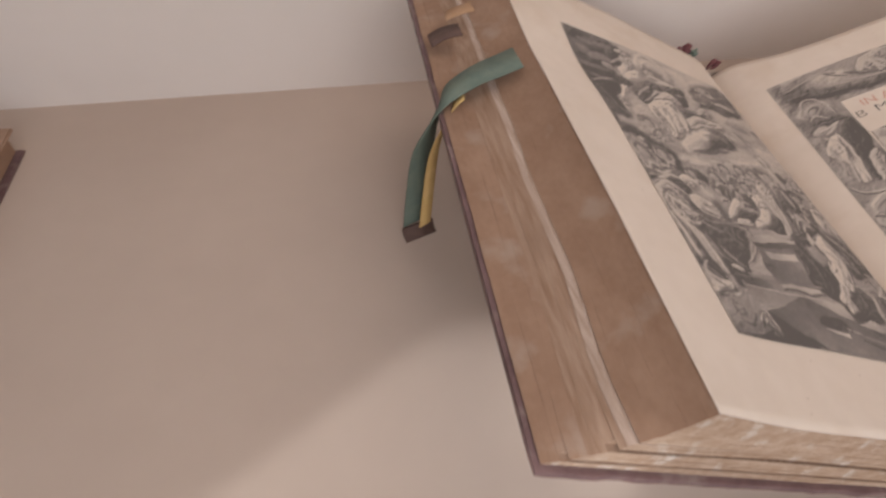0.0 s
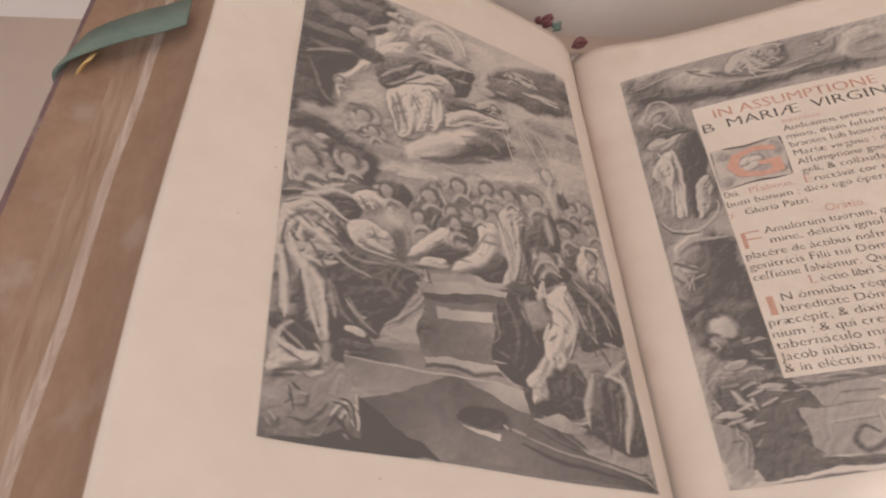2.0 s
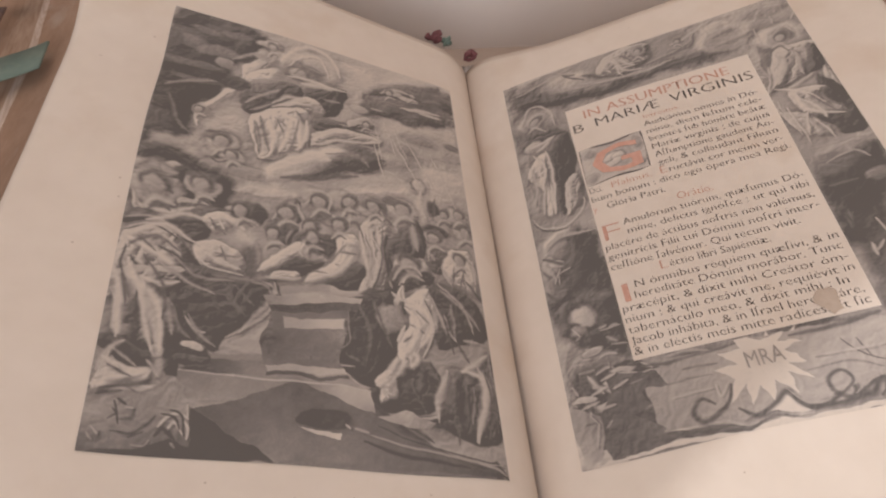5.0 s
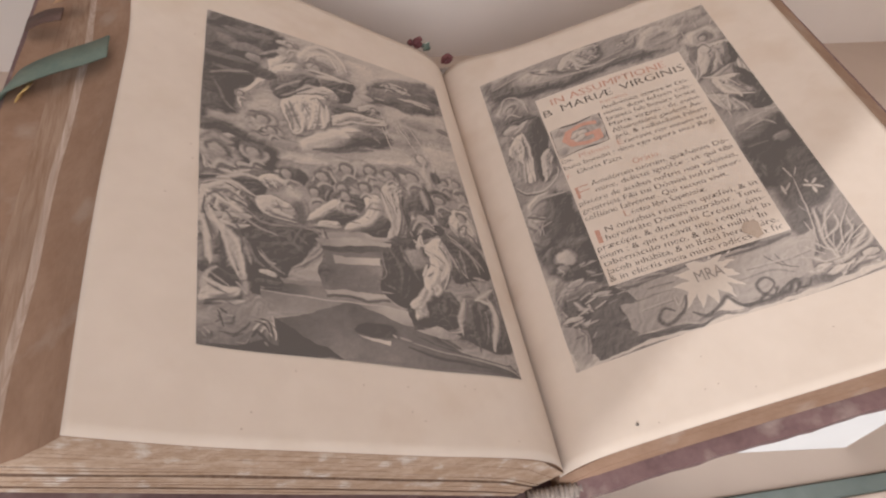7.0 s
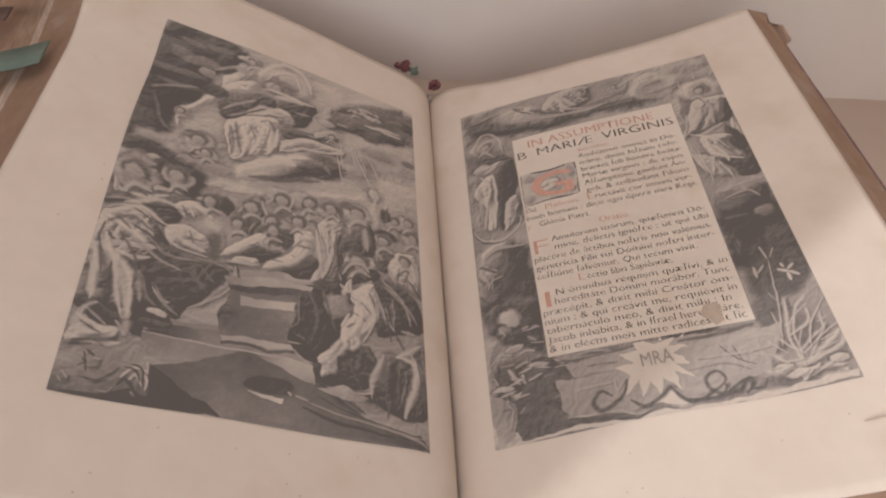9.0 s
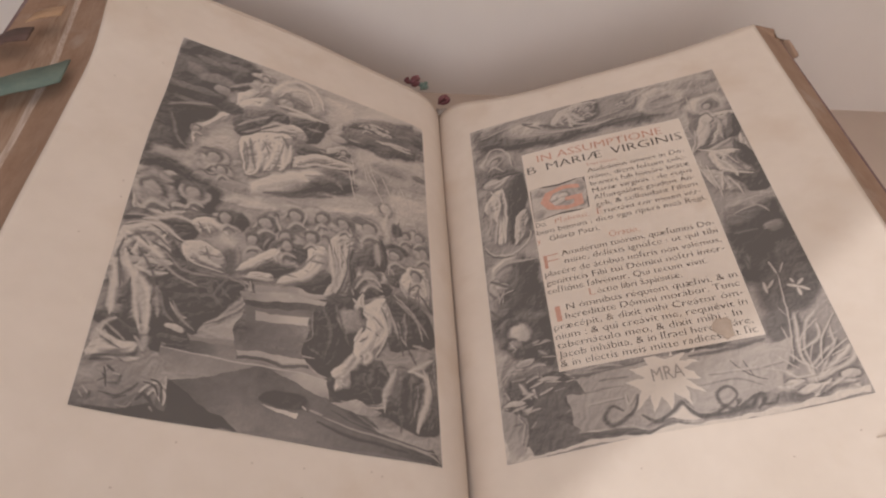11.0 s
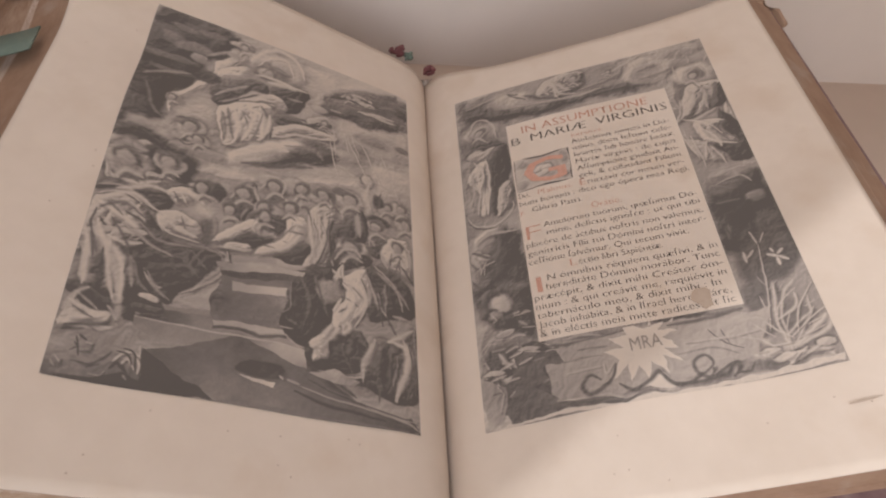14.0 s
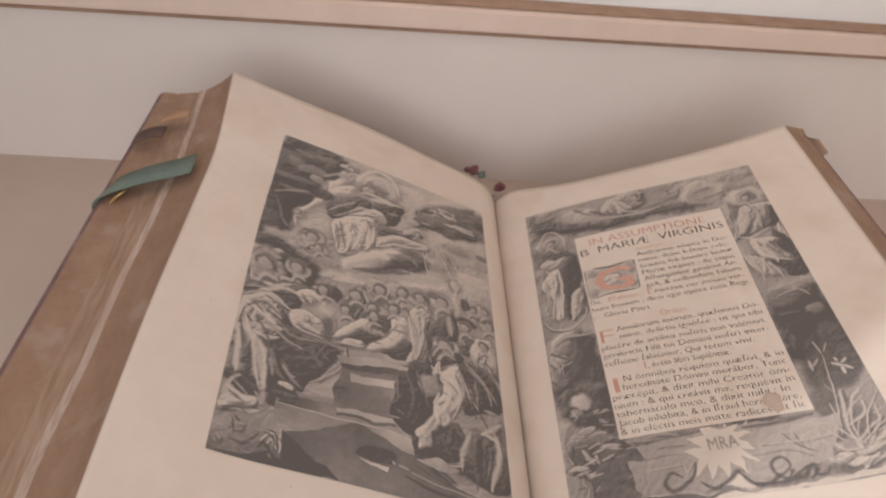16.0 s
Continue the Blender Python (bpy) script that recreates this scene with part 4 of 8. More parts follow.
    art.shape([(-0.009, 0.722), (0.135, 0.688), (0.145, 0.723), (0.098, 0.758), (0.129, 0.838), (0.1, 0.848), (0.032, 0.838), (0.016, 0.776)], 0.4)
    art.fold([(0.034, 0.717), (0.077, 0.763), (0.116, 0.84)], 0.0071, 0.7)
    art.fold([(0.016, 0.746), (0.028, 0.792), (0.036, 0.832)], 0.0044, 0.66)
    art.fold([(0.058, 0.722), (0.1, 0.728), (0.144, 0.718)], 0.0038, 0.72)
    art.fold([(0.112, 0.755), (0.139, 0.808)], 0.0040, 0.5)
    art.fold([(0.056, 0.767), (0.069, 0.835)], 0.0075, 0.18)
    art.fold([(0.079, 0.732), (0.117, 0.744)], 0.0031, 0.2)
    art.fold([(0.02, 0.725), (0.045, 0.765)], 0.0027, 0.3)
    art.fold([(0.068, 0.769), (0.107, 0.837)], 0.0022, 0.24)
    art.fold([(0.336, 0.692), (0.367, 0.707), (0.325, 0.757), (0.29, 0.795)], 0.0031, 0.52)
    art.fold([(0.161, 0.775), (0.19, 0.798), (0.214, 0.799)], 0.0022, 0.62)
    art.fold([(0.251, 0.71), (0.282, 0.761)], 0.0031, 0.28)
    art.fold([(0.201, 0.705), (0.239, 0.759)], 0.0035, 0.25)
    art.shape([(-0.008, 0.841), (0.024, 0.83), (0.102, 0.856), (0.109, 0.877), (0.038, 0.868)], 0.2)
    art.shape([(0.004, 0.899), (0.022, 0.853), (0.039, 0.872), (0.109, 0.877), (0.098, 0.892), (0.035, 0.915), (0.01, 0.915)], 0.54)
    art.fold([(0.008, 0.898), (0.061, 0.891)], 0.0022, 0.22)
    art.fold([(0.006, 0.905), (0.071, 0.903), (0.112, 0.877)], 0.0038, 0.74)
    art.fold([(0.019, 0.871), (0.044, 0.884)], 0.0020, 0.66)
    art.fold([(0.014, 0.919), (0.063, 0.911)], 0.0018, 0.2)
    art.fold([(0.021, 0.849), (0.081, 0.873)], 0.0022, 0.5)
    art.fold([(0.119, 0.849), (0.132, 0.884)], 0.0049, 0.52)
    art.blob(0.186, 0.824, 0.0051, 0.0027, 0, 0.72)
    art.blob(0.107, 0.901, 0.0066, 0.0018, 0, 0.62)
    art.blob(0.158, 0.913, 0.0097, 0.0019, 0, 0.56)
    art.shape([(0.154, 0.847), (0.226, 0.844), (0.23, 0.859), (0.159, 0.864)], 0.2)
    art.flat([(0.225, 0.839), (0.365, 0.829), (0.536, 0.829), (0.54, 0.858), (0.373, 0.87), (0.231, 0.861)], 0.38)
    art.flat([(0.36, 0.834), (0.536, 0.83), (0.538, 0.84), (0.361, 0.843)], 0.66)
    art.flat([(0.231, 0.863), (0.539, 0.853), (0.541, 0.867), (0.398, 0.875)], 0.55)
    art.flat([(0.383, 0.693), (0.517, 0.681), (0.519, 0.697), (0.385, 0.708)], 0.5)
    art.flat([(0.385, 0.74), (0.524, 0.734), (0.526, 0.75), (0.388, 0.758)], 0.66)
    art.flat([(0.384, 0.766), (0.527, 0.76), (0.535, 0.82), (0.364, 0.824)], 0.34)
    art.flat([(0.164, 0.863), (0.393, 0.88), (0.244, 0.912), (0.167, 0.89)], 0.34)
    art.fold([(0.17, 0.865), (0.387, 0.877)], 0.0013, 0.54)
    art.fold([(0.047, 0.922), (0.066, 0.959)], 0.0013, 0.14)
    art.fold([(0.041, 0.947), (0.081, 0.933)], 0.0013, 0.16)
    art.fold([(0.094, 0.955), (0.128, 0.942)], 0.0033, 0.24)
    art.fold([(0.136, 0.943), (0.182, 0.957)], 0.0031, 0.74)
    art.fold([(0.153, 0.93), (0.189, 0.954)], 0.0022, 0.7)
    art.fold([(0.16, 0.929), (0.182, 0.949)], 0.0013, 0.12)
    art.fold([(0.139, 0.938), (0.168, 0.945)], 0.0013, 0.14)
    art.fold([(0.006, 0.968), (0.021, 0.981)], 0.0015, 0.2)
    art.fold([(0.014, 0.963), (0.034, 0.98)], 0.0015, 0.2)
    art.fold([(0.057, 0.976), (0.095, 0.971), (0.119, 0.956)], 0.0027, 0.3)
    art.fold([(0.185, 0.934), (0.204, 0.943)], 0.0013, 0.2)
    art.blob(0.072, 0.942, 0.0066, 0.0039, 0, 0.26)
    art.blob(0.14, 0.965, 0.0113, 0.0086, 0, 0.13)
    art.blob(0.043, 0.978, 0.0175, 0.0051, 0, 0.26)
    art.blob(0.145, 0.964, 0.0066, 0.0039, 0, 0.6)
    art.blob(0.184, 0.983, 0.0051, 0.0043, 0, 0.4)
    art.shape([(-0.0, 1.0), (0.116, 0.976), (0.203, 0.992), (0.205, 1.001), (0.088, 1.007)], 0.14)
    art.flat([(0.204, 0.925), (0.458, 0.861), (0.542, 0.876), (0.553, 0.957), (0.34, 0.984)], 0.24)
    art.flat([(0.205, 0.927), (0.245, 0.915), (0.339, 0.979), (0.266, 0.993), (0.207, 0.972)], 0.13)
    art.fold([(0.207, 0.926), (0.278, 0.954), (0.34, 0.981)], 0.0013, 0.42)
    art.flat([(0.407, 0.841), (0.574, 0.834), (0.627, 0.858), (0.638, 0.902), (0.529, 0.877), (0.412, 0.865)], 0.46)
    art.flat([(0.408, 0.842), (0.567, 0.837), (0.569, 0.854), (0.41, 0.853)], 0.62)
    art.flat([(0.514, 0.865), (0.62, 0.856), (0.637, 0.872), (0.549, 0.869)], 0.62)
    art.shape([(0.646, 0.911), (0.802, 0.895), (0.849, 0.92), (0.727, 0.925)], 0.44)
    art.shape([(0.642, 0.855), (0.801, 0.809), (0.818, 0.893), (0.646, 0.906)], 0.2)
    art.flat([(0.413, 0.87), (0.458, 0.859), (0.645, 0.901), (0.796, 0.956), (0.973, 0.975), (1.004, 1.001), (0.438, 1.002)], 0.22)
    art.flat([(0.432, 0.972), (0.548, 0.962), (0.737, 0.968), (0.956, 1.001), (0.438, 1.002)], 0.3)
    art.shape([(0.443, 0.929), (0.459, 0.907), (0.54, 0.901), (0.583, 0.914), (0.585, 0.934), (0.551, 0.938), (0.504, 0.939)], 0.11)
    art.shape([(0.444, 0.931), (0.465, 0.94), (0.546, 0.951), (0.558, 0.937), (0.505, 0.94)], 0.78)
    art.shape([(0.481, 0.919), (0.555, 0.913), (0.577, 0.925), (0.504, 0.935)], 0.26)
    art.fold([(0.586, 0.938), (0.685, 0.945), (0.788, 0.957), (0.962, 0.971)], 0.0038, 0.52)
    art.fold([(0.559, 0.949), (0.65, 0.959), (0.744, 0.967)], 0.0043, 0.13)
    art.fold([(0.788, 0.969), (0.894, 0.979), (0.98, 1.001)], 0.0043, 0.18)
    art.fold([(0.683, 0.911), (0.788, 0.947)], 0.0033, 0.2)
    art.shape([(0.563, 0.708), (0.682, 0.672), (0.708, 0.691), (0.719, 0.76), (0.692, 0.826), (0.65, 0.865), (0.576, 0.855), (0.527, 0.81), (0.573, 0.764)], 0.15)
    art.blob(0.694, 0.729, 0.0092, 0.0096, 0, 0.5)
    art.fold([(0.605, 0.705), (0.635, 0.775)], 0.0024, 0.22)
    art.fold([(0.57, 0.77), (0.575, 0.85)], 0.0019, 0.08)
    art.shape([(0.825, 0.643), (0.94, 0.646), (1.007, 0.741), (0.901, 0.759), (0.833, 0.781), (0.816, 0.695)], 0.2)
    art.shape([(0.741, 0.691), (0.816, 0.658), (0.833, 0.711), (0.792, 0.777), (0.746, 0.829), (0.714, 0.812), (0.712, 0.773), (0.758, 0.724)], 0.66)
    art.fold([(0.766, 0.693), (0.785, 0.731), (0.733, 0.803)], 0.0067, 0.84)
    art.fold([(0.727, 0.759), (0.72, 0.805)], 0.0033, 0.82)
    art.fold([(0.803, 0.679), (0.827, 0.742)], 0.0033, 0.32)
    art.fold([(0.743, 0.739), (0.792, 0.754)], 0.0021, 0.4)
    art.fold([(0.768, 0.775), (0.785, 0.789)], 0.0021, 0.4)
    art.fold([(0.714, 0.812), (0.674, 0.848)], 0.0067, 0.68)
    art.fold([(0.842, 0.64), (0.921, 0.682), (0.949, 0.739)], 0.0029, 0.54)
    art.fold([(0.886, 0.682), (0.884, 0.756)], 0.0033, 0.44)
    art.fold([(0.859, 0.706), (0.859, 0.748)], 0.0024, 0.5)
    art.shape([(0.642, 0.855), (0.685, 0.833), (0.695, 0.868), (0.652, 0.895), (0.657, 0.869)], 0.7)
    art.shape([(0.802, 0.895), (0.85, 0.818), (0.916, 0.814), (1.005, 0.765), (1.002, 0.921), (0.959, 0.947), (0.849, 0.93)], 0.24)
    art.fold([(0.851, 0.821), (0.818, 0.872), (0.81, 0.904)], 0.0043, 0.64)
    art.fold([(0.95, 0.809), (0.969, 0.851), (0.923, 0.941)], 0.0057, 0.72)
    art.fold([(0.899, 0.823), (0.987, 0.777)], 0.0043, 0.66)
    art.fold([(0.882, 0.841), (0.88, 0.916)], 0.0081, 0.15)
    art.fold([(0.994, 0.802), (0.985, 0.923)], 0.0033, 0.28)
    art.fold([(0.923, 0.846), (0.913, 0.912)], 0.0024, 0.5)
    art.fold([(0.785, 0.812), (0.817, 0.84)], 0.0048, 0.3)
    art.fold([(0.851, 0.585), (0.834, 0.569)], 0.0033, 0.54)
    art.fold([(0.907, 0.559), (0.933, 0.608)], 0.0052, 0.66)
    art.fold([(0.982, 0.564), (0.979, 0.619)], 0.0033, 0.6)
    art.fold([(0.869, 0.595), (0.887, 0.631)], 0.0029, 0.56)
    art.fold([(0.942, 0.613), (1.003, 0.667)], 0.0029, 0.2)
    art.blob(0.065, 0.096, 0.0112, 0.0056, 0, 0.28)
    art.blob(0.153, 0.112, 0.0137, 0.0056, 0, 0.3)
    art.blob(0.084, 0.169, 0.0168, 0.0044, 0, 0.25)
    art.blob(0.008, 0.101, 0.0069, 0.0069, 0, 0.2)
    art.blob(0.199, 0.04, 0.0093, 0.0037, 0, 0.26)
    art.blob(0.102, 0.052, 0.0093, 0.0031, 0, 0.27)
    art.blob(0.031, 0.374, 0.0081, 0.0112, 0, 0.2)
    art.blob(0.172, 0.143, 0.0069, 0.0044, 0, 0.4)
    art.blob(0.308, 0.041, 0.0056, 0.0040, 0, 0.6)
    art.blob(0.334, 0.041, 0.0031, 0.0044, 0, 0.3)
    art.blob(0.194, 0.389, 0.0081, 0.0081, 0, 0.6)
    art.blob(0.178, 0.376, 0.0081, 0.0037, 0, 0.3)
    art.blob(0.225, 0.419, 0.0069, 0.0047, 0, 0.56)
    art.blob(0.053, 0.533, 0.0125, 0.0118, 0, 0.56)
    art.blob(0.166, 0.505, 0.0087, 0.0087, 0, 0.6)
    art.blob(0.169, 0.485, 0.0093, 0.0037, 0, 0.2)
    art.blob(0.752, 0.468, 0.0093, 0.0081, 0, 0.6)
    art.blob(0.729, 0.452, 0.0081, 0.0037, 0, 0.26)
    art.blob(0.813, 0.389, 0.0044, 0.0062, 0, 0.62)
    art.blob(0.937, 0.453, 0.0081, 0.0062, 0, 0.55)
    art.blob(0.651, 0.478, 0.0093, 0.0044, 0, 0.3)
    art.fold([(0.018, 0.257), (0.075, 0.225), (0.152, 0.21)], 0.0032, 0.42)
    art.fold([(0.192, 0.125), (0.236, 0.096), (0.285, 0.087)], 0.0035, 0.46)
    art.fold([(0.036, 0.283), (0.074, 0.359), (0.119, 0.389)], 0.0028, 0.3)
    art.fold([(0.11, 0.315), (0.122, 0.297), (0.136, 0.285)], 0.0035, 0.6)
    art.fold([(0.133, 0.384), (0.113, 0.406), (0.076, 0.422)], 0.0032, 0.5)
    art.fold([(0.338, 0.093), (0.37, 0.049), (0.433, 0.013), (0.508, 0.029), (0.55, 0.091)], 0.0046, 0.74)
    art.fold([(0.365, 0.103), (0.414, 0.054), (0.475, 0.049), (0.508, 0.101)], 0.0025, 0.74)
    art.fold([(0.388, 0.124), (0.429, 0.087), (0.477, 0.092)], 0.0035, 0.3)
    art.fold([(0.243, 0.253), (0.285, 0.219), (0.353, 0.189)], 0.0035, 0.46)
    art.fold([(0.259, 0.274), (0.336, 0.232)], 0.0028, 0.42)
    art.fold([(0.371, 0.138), (0.435, 0.132), (0.503, 0.141), (0.571, 0.137)], 0.0035, 0.72)
    art.fold([(0.324, 0.236), (0.381, 0.204), (0.458, 0.204)], 0.0035, 0.62)
    art.fold([(0.495, 0.188), (0.548, 0.185)], 0.0028, 0.42)
    art.fold([(0.277, 0.301), (0.298, 0.35), (0.301, 0.395)], 0.0028, 0.3)
    art.fold([(0.311, 0.295), (0.336, 0.338), (0.337, 0.384)], 0.0039, 0.8)
    art.fold([(0.346, 0.289), (0.369, 0.338), (0.363, 0.387)], 0.0025, 0.28)
    art.fold([(0.391, 0.267), (0.376, 0.325), (0.361, 0.376)], 0.0042, 0.8)
    art.fold([(0.416, 0.265), (0.401, 0.328), (0.379, 0.379)], 0.0025, 0.32)
    art.fold([(0.44, 0.264), (0.435, 0.317), (0.406, 0.362)], 0.0035, 0.76)
    art.fold([(0.459, 0.309), (0.519, 0.283), (0.57, 0.276)], 0.0035, 0.7)
    art.fold([(0.462, 0.333), (0.535, 0.308), (0.625, 0.299), (0.684, 0.285)], 0.0028, 0.66)
    art.fold([(0.473, 0.318), (0.546, 0.293)], 0.0018, 0.3)
    art.fold([(0.298, 0.407), (0.343, 0.404), (0.385, 0.38)], 0.0025, 0.22)
    art.fold([(0.336, 0.427), (0.388, 0.398), (0.467, 0.369), (0.517, 0.371)], 0.0071, 0.74)
    art.fold([(0.373, 0.445), (0.487, 0.425), (0.607, 0.402)], 0.0057, 0.22)
    art.fold([(0.502, 0.355), (0.602, 0.345), (0.643, 0.367)], 0.0042, 0.34)
    art.fold([(0.696, 0.103), (0.754, 0.074), (0.815, 0.077)], 0.0035, 0.6)
    art.fold([(0.726, 0.122), (0.8, 0.115)], 0.0025, 0.28)
    art.fold([(0.771, 0.139), (0.86, 0.127), (0.937, 0.123)], 0.0032, 0.64)
    art.fold([(0.657, 0.172), (0.7, 0.171)], 0.0028, 0.5)
    art.fold([(0.861, 0.089), (0.955, 0.071)], 0.0028, 0.3)
    art.fold([(0.581, 0.248), (0.632, 0.216), (0.677, 0.229)], 0.0035, 0.52)
    art.fold([(0.596, 0.268), (0.662, 0.258)], 0.0021, 0.22)
    art.fold([(0.172, 0.433), (0.196, 0.442), (0.226, 0.433)], 0.0018, 0.22)
    art.fold([(0.664, 0.292), (0.7, 0.401)], 0.0014, 0.66)
    art.fold([(0.731, 0.259), (0.817, 0.388)], 0.0014, 0.66)
    art.fold([(0.873, 0.276), (0.957, 0.438)], 0.0014, 0.64)
    art.fold([(0.787, 0.254), (0.885, 0.412)], 0.0014, 0.64)
    art.fold([(0.008, 0.496), (0.04, 0.474), (0.085, 0.482)], 0.0050, 0.34)
    art.fold([(0.025, 0.518), (0.049, 0.557)], 0.0025, 0.34)
    art.fold([(0.072, 0.513), (0.098, 0.543)], 0.0025, 0.3)
    art.fold([(0.026, 0.582), (0.092, 0.582), (0.154, 0.561)], 0.0035, 0.72)
    art.fold([(0.046, 0.613), (0.121, 0.583), (0.19, 0.584)], 0.0042, 0.7)
    art.fold([(0.02, 0.646), (0.091, 0.61), (0.165, 0.635)], 0.0035, 0.72)
    art.fold([(0.019, 0.669), (0.073, 0.641), (0.134, 0.66)], 0.0028, 0.28)
    art.fold([(0.187, 0.574), (0.237, 0.57), (0.274, 0.59)], 0.0050, 0.76)
    art.fold([(0.202, 0.59), (0.236, 0.609)], 0.0021, 0.3)
    art.fold([(0.348, 0.553), (0.374, 0.515), (0.418, 0.513), (0.449, 0.565)], 0.0032, 0.6)
    art.fold([(0.372, 0.565), (0.391, 0.54)], 0.0021, 0.28)
    art.fold([(0.439, 0.5), (0.48, 0.466), (0.519, 0.476), (0.509, 0.511)], 0.0032, 0.62)
    art.fold([(0.465, 0.523), (0.501, 0.533)], 0.0025, 0.26)
    art.fold([(0.54, 0.473), (0.578, 0.491), (0.571, 0.535)], 0.0032, 0.58)
    art.fold([(0.819, 0.402), (0.81, 0.442), (0.833, 0.479)], 0.0042, 0.66)
    art.fold([(0.616, 0.504), (0.663, 0.48), (0.692, 0.505)], 0.0035, 0.5)
    art.fold([(0.871, 0.415), (0.857, 0.473)], 0.0028, 0.24)
    art.fold([(0.702, 0.501), (0.715, 0.519)], 0.0028, 0.24)
    art.blob(0.761, 0.607, 0.0102, 0.0072, 0, 0.62)
    art.blob(0.722, 0.63, 0.0048, 0.0054, 0, 0.26)
    art.blob(0.115, 0.846, 0.0027, 0.0036, 0, 0.64)
    art.blob(0.07, 0.942, 0.0042, 0.0027, 0, 0.18)
    art.blob(0.861, 0.527, 0.0072, 0.0066, 0, 0.5)
    art.blob(0.968, 0.492, 0.0078, 0.0066, 0, 0.54)
    art.blob(0.935, 0.477, 0.0060, 0.0030, 0, 0.3)
    art.fold([(-0.006, 0.703), (0.022, 0.757), (0.032, 0.834)], 0.0034, 0.72)
    art.fold([(0.026, 0.695), (0.046, 0.729), (0.099, 0.763), (0.121, 0.845)], 0.0048, 0.76)
    art.fold([(0.055, 0.68), (0.107, 0.731), (0.116, 0.789)], 0.0027, 0.26)
    art.fold([(0.015, 0.713), (0.04, 0.776)], 0.0024, 0.26)
    art.fold([(0.082, 0.682), (0.155, 0.713), (0.223, 0.731)], 0.0027, 0.5)
    art.fold([(0.114, 0.666), (0.178, 0.7), (0.262, 0.697)], 0.0024, 0.42)
    art.fold([(0.062, 0.726), (0.078, 0.79), (0.104, 0.845)], 0.0041, 0.7)
    art.fold([(0.057, 0.75), (0.072, 0.82)], 0.0027, 0.2)
    art.fold([(0.121, 0.751), (0.152, 0.797), (0.183, 0.814)], 0.0027, 0.36)
    art.fold([(0.171, 0.771), (0.191, 0.797), (0.239, 0.825)], 0.0031, 0.44)
    art.fold([(0.368, 0.691), (0.369, 0.723), (0.326, 0.771), (0.261, 0.807)], 0.0034, 0.56)
    art.fold([(0.309, 0.695), (0.35, 0.703), (0.362, 0.734)], 0.0024, 0.42)
    art.fold([(0.251, 0.732), (0.296, 0.763)], 0.0024, 0.3)
    art.fold([(0.213, 0.692), (0.289, 0.691), (0.338, 0.691)], 0.0021, 0.4)
    art.fold([(0.274, 0.711), (0.319, 0.741)], 0.0024, 0.3)
    art.fold([(0.005, 0.887), (0.017, 0.857), (0.049, 0.838)], 0.0031, 0.6)
    art.fold([(0.001, 0.906), (0.038, 0.893), (0.105, 0.878)], 0.0041, 0.76)
    art.fold([(0.024, 0.876), (0.075, 0.888)], 0.0021, 0.24)
    art.fold([(0.021, 0.91), (0.079, 0.9), (0.116, 0.888)], 0.0027, 0.2)
    art.fold([(0.012, 0.865), (0.048, 0.879)], 0.0027, 0.7)
    art.fold([(0.098, 0.863), (0.13, 0.885)], 0.0031, 0.56)
    art.fold([(0.036, 0.95), (0.054, 0.937), (0.078, 0.937)], 0.0017, 0.12)
    art.fold([(0.048, 0.942), (0.065, 0.959), (0.081, 0.95)], 0.0017, 0.12)
    art.fold([(0.024, 0.978), (0.008, 0.965)], 0.0017, 0.16)
    art.fold([(0.036, 0.977), (0.023, 0.962)], 0.0017, 0.16)
    art.fold([(0.007, 0.985), (-0.006, 0.973)], 0.0017, 0.16)
    art.fold([(0.053, 0.975), (0.099, 0.959), (0.143, 0.946)], 0.0031, 0.2)
    art.fold([(0.129, 0.956), (0.146, 0.936), (0.177, 0.929)], 0.0031, 0.78)
    art.fold([(0.148, 0.943), (0.168, 0.932), (0.19, 0.947)], 0.0021, 0.12)
    art.fold([(0.159, 0.951), (0.171, 0.942), (0.186, 0.96)], 0.0021, 0.12)
    art.fold([(0.177, 0.929), (0.196, 0.938), (0.196, 0.965)], 0.0027, 0.74)
    art.fold([(0.111, 0.97), (0.145, 0.958), (0.173, 0.968)], 0.0027, 0.7)
    art.fold([(0.03, 0.993), (0.069, 0.981), (0.129, 0.98)], 0.0027, 0.26)
    art.fold([(0.035, 0.928), (0.147, 0.915)], 0.0021, 0.42)
    art.fold([(0.006, 0.967), (0.034, 0.963)], 0.0021, 0.62)
    art.fold([(0.071, 0.986), (0.116, 0.987), (0.177, 0.984)], 0.0034, 0.16)
    art.fold([(0.042, 0.967), (0.072, 0.968)], 0.0021, 0.66)
    art.fold([(0.403, 0.716), (0.514, 0.702), (0.61, 0.693)], 0.0031, 0.52)
    art.fold([(0.359, 0.839), (0.482, 0.834), (0.582, 0.833)], 0.0027, 0.58)
    art.fold([(0.372, 0.714), (0.397, 0.741), (0.386, 0.782)], 0.0041, 0.2)
    art.fold([(0.422, 0.768), (0.565, 0.773)], 0.0055, 0.46)
    art.fold([(0.601, 0.711), (0.628, 0.77), (0.613, 0.835)], 0.0027, 0.3)
    art.fold([(0.644, 0.701), (0.67, 0.754), (0.694, 0.791)], 0.0027, 0.28)
    art.fold([(0.569, 0.812), (0.601, 0.822)], 0.0024, 0.3)
    art.fold([(0.711, 0.697), (0.727, 0.736)], 0.0027, 0.44)
    art.fold([(0.538, 0.805), (0.571, 0.787), (0.573, 0.756), (0.564, 0.719)], 0.0014, 0.42)
    art.fold([(0.74, 0.7), (0.793, 0.707), (0.817, 0.736), (0.771, 0.779)], 0.0055, 0.82)
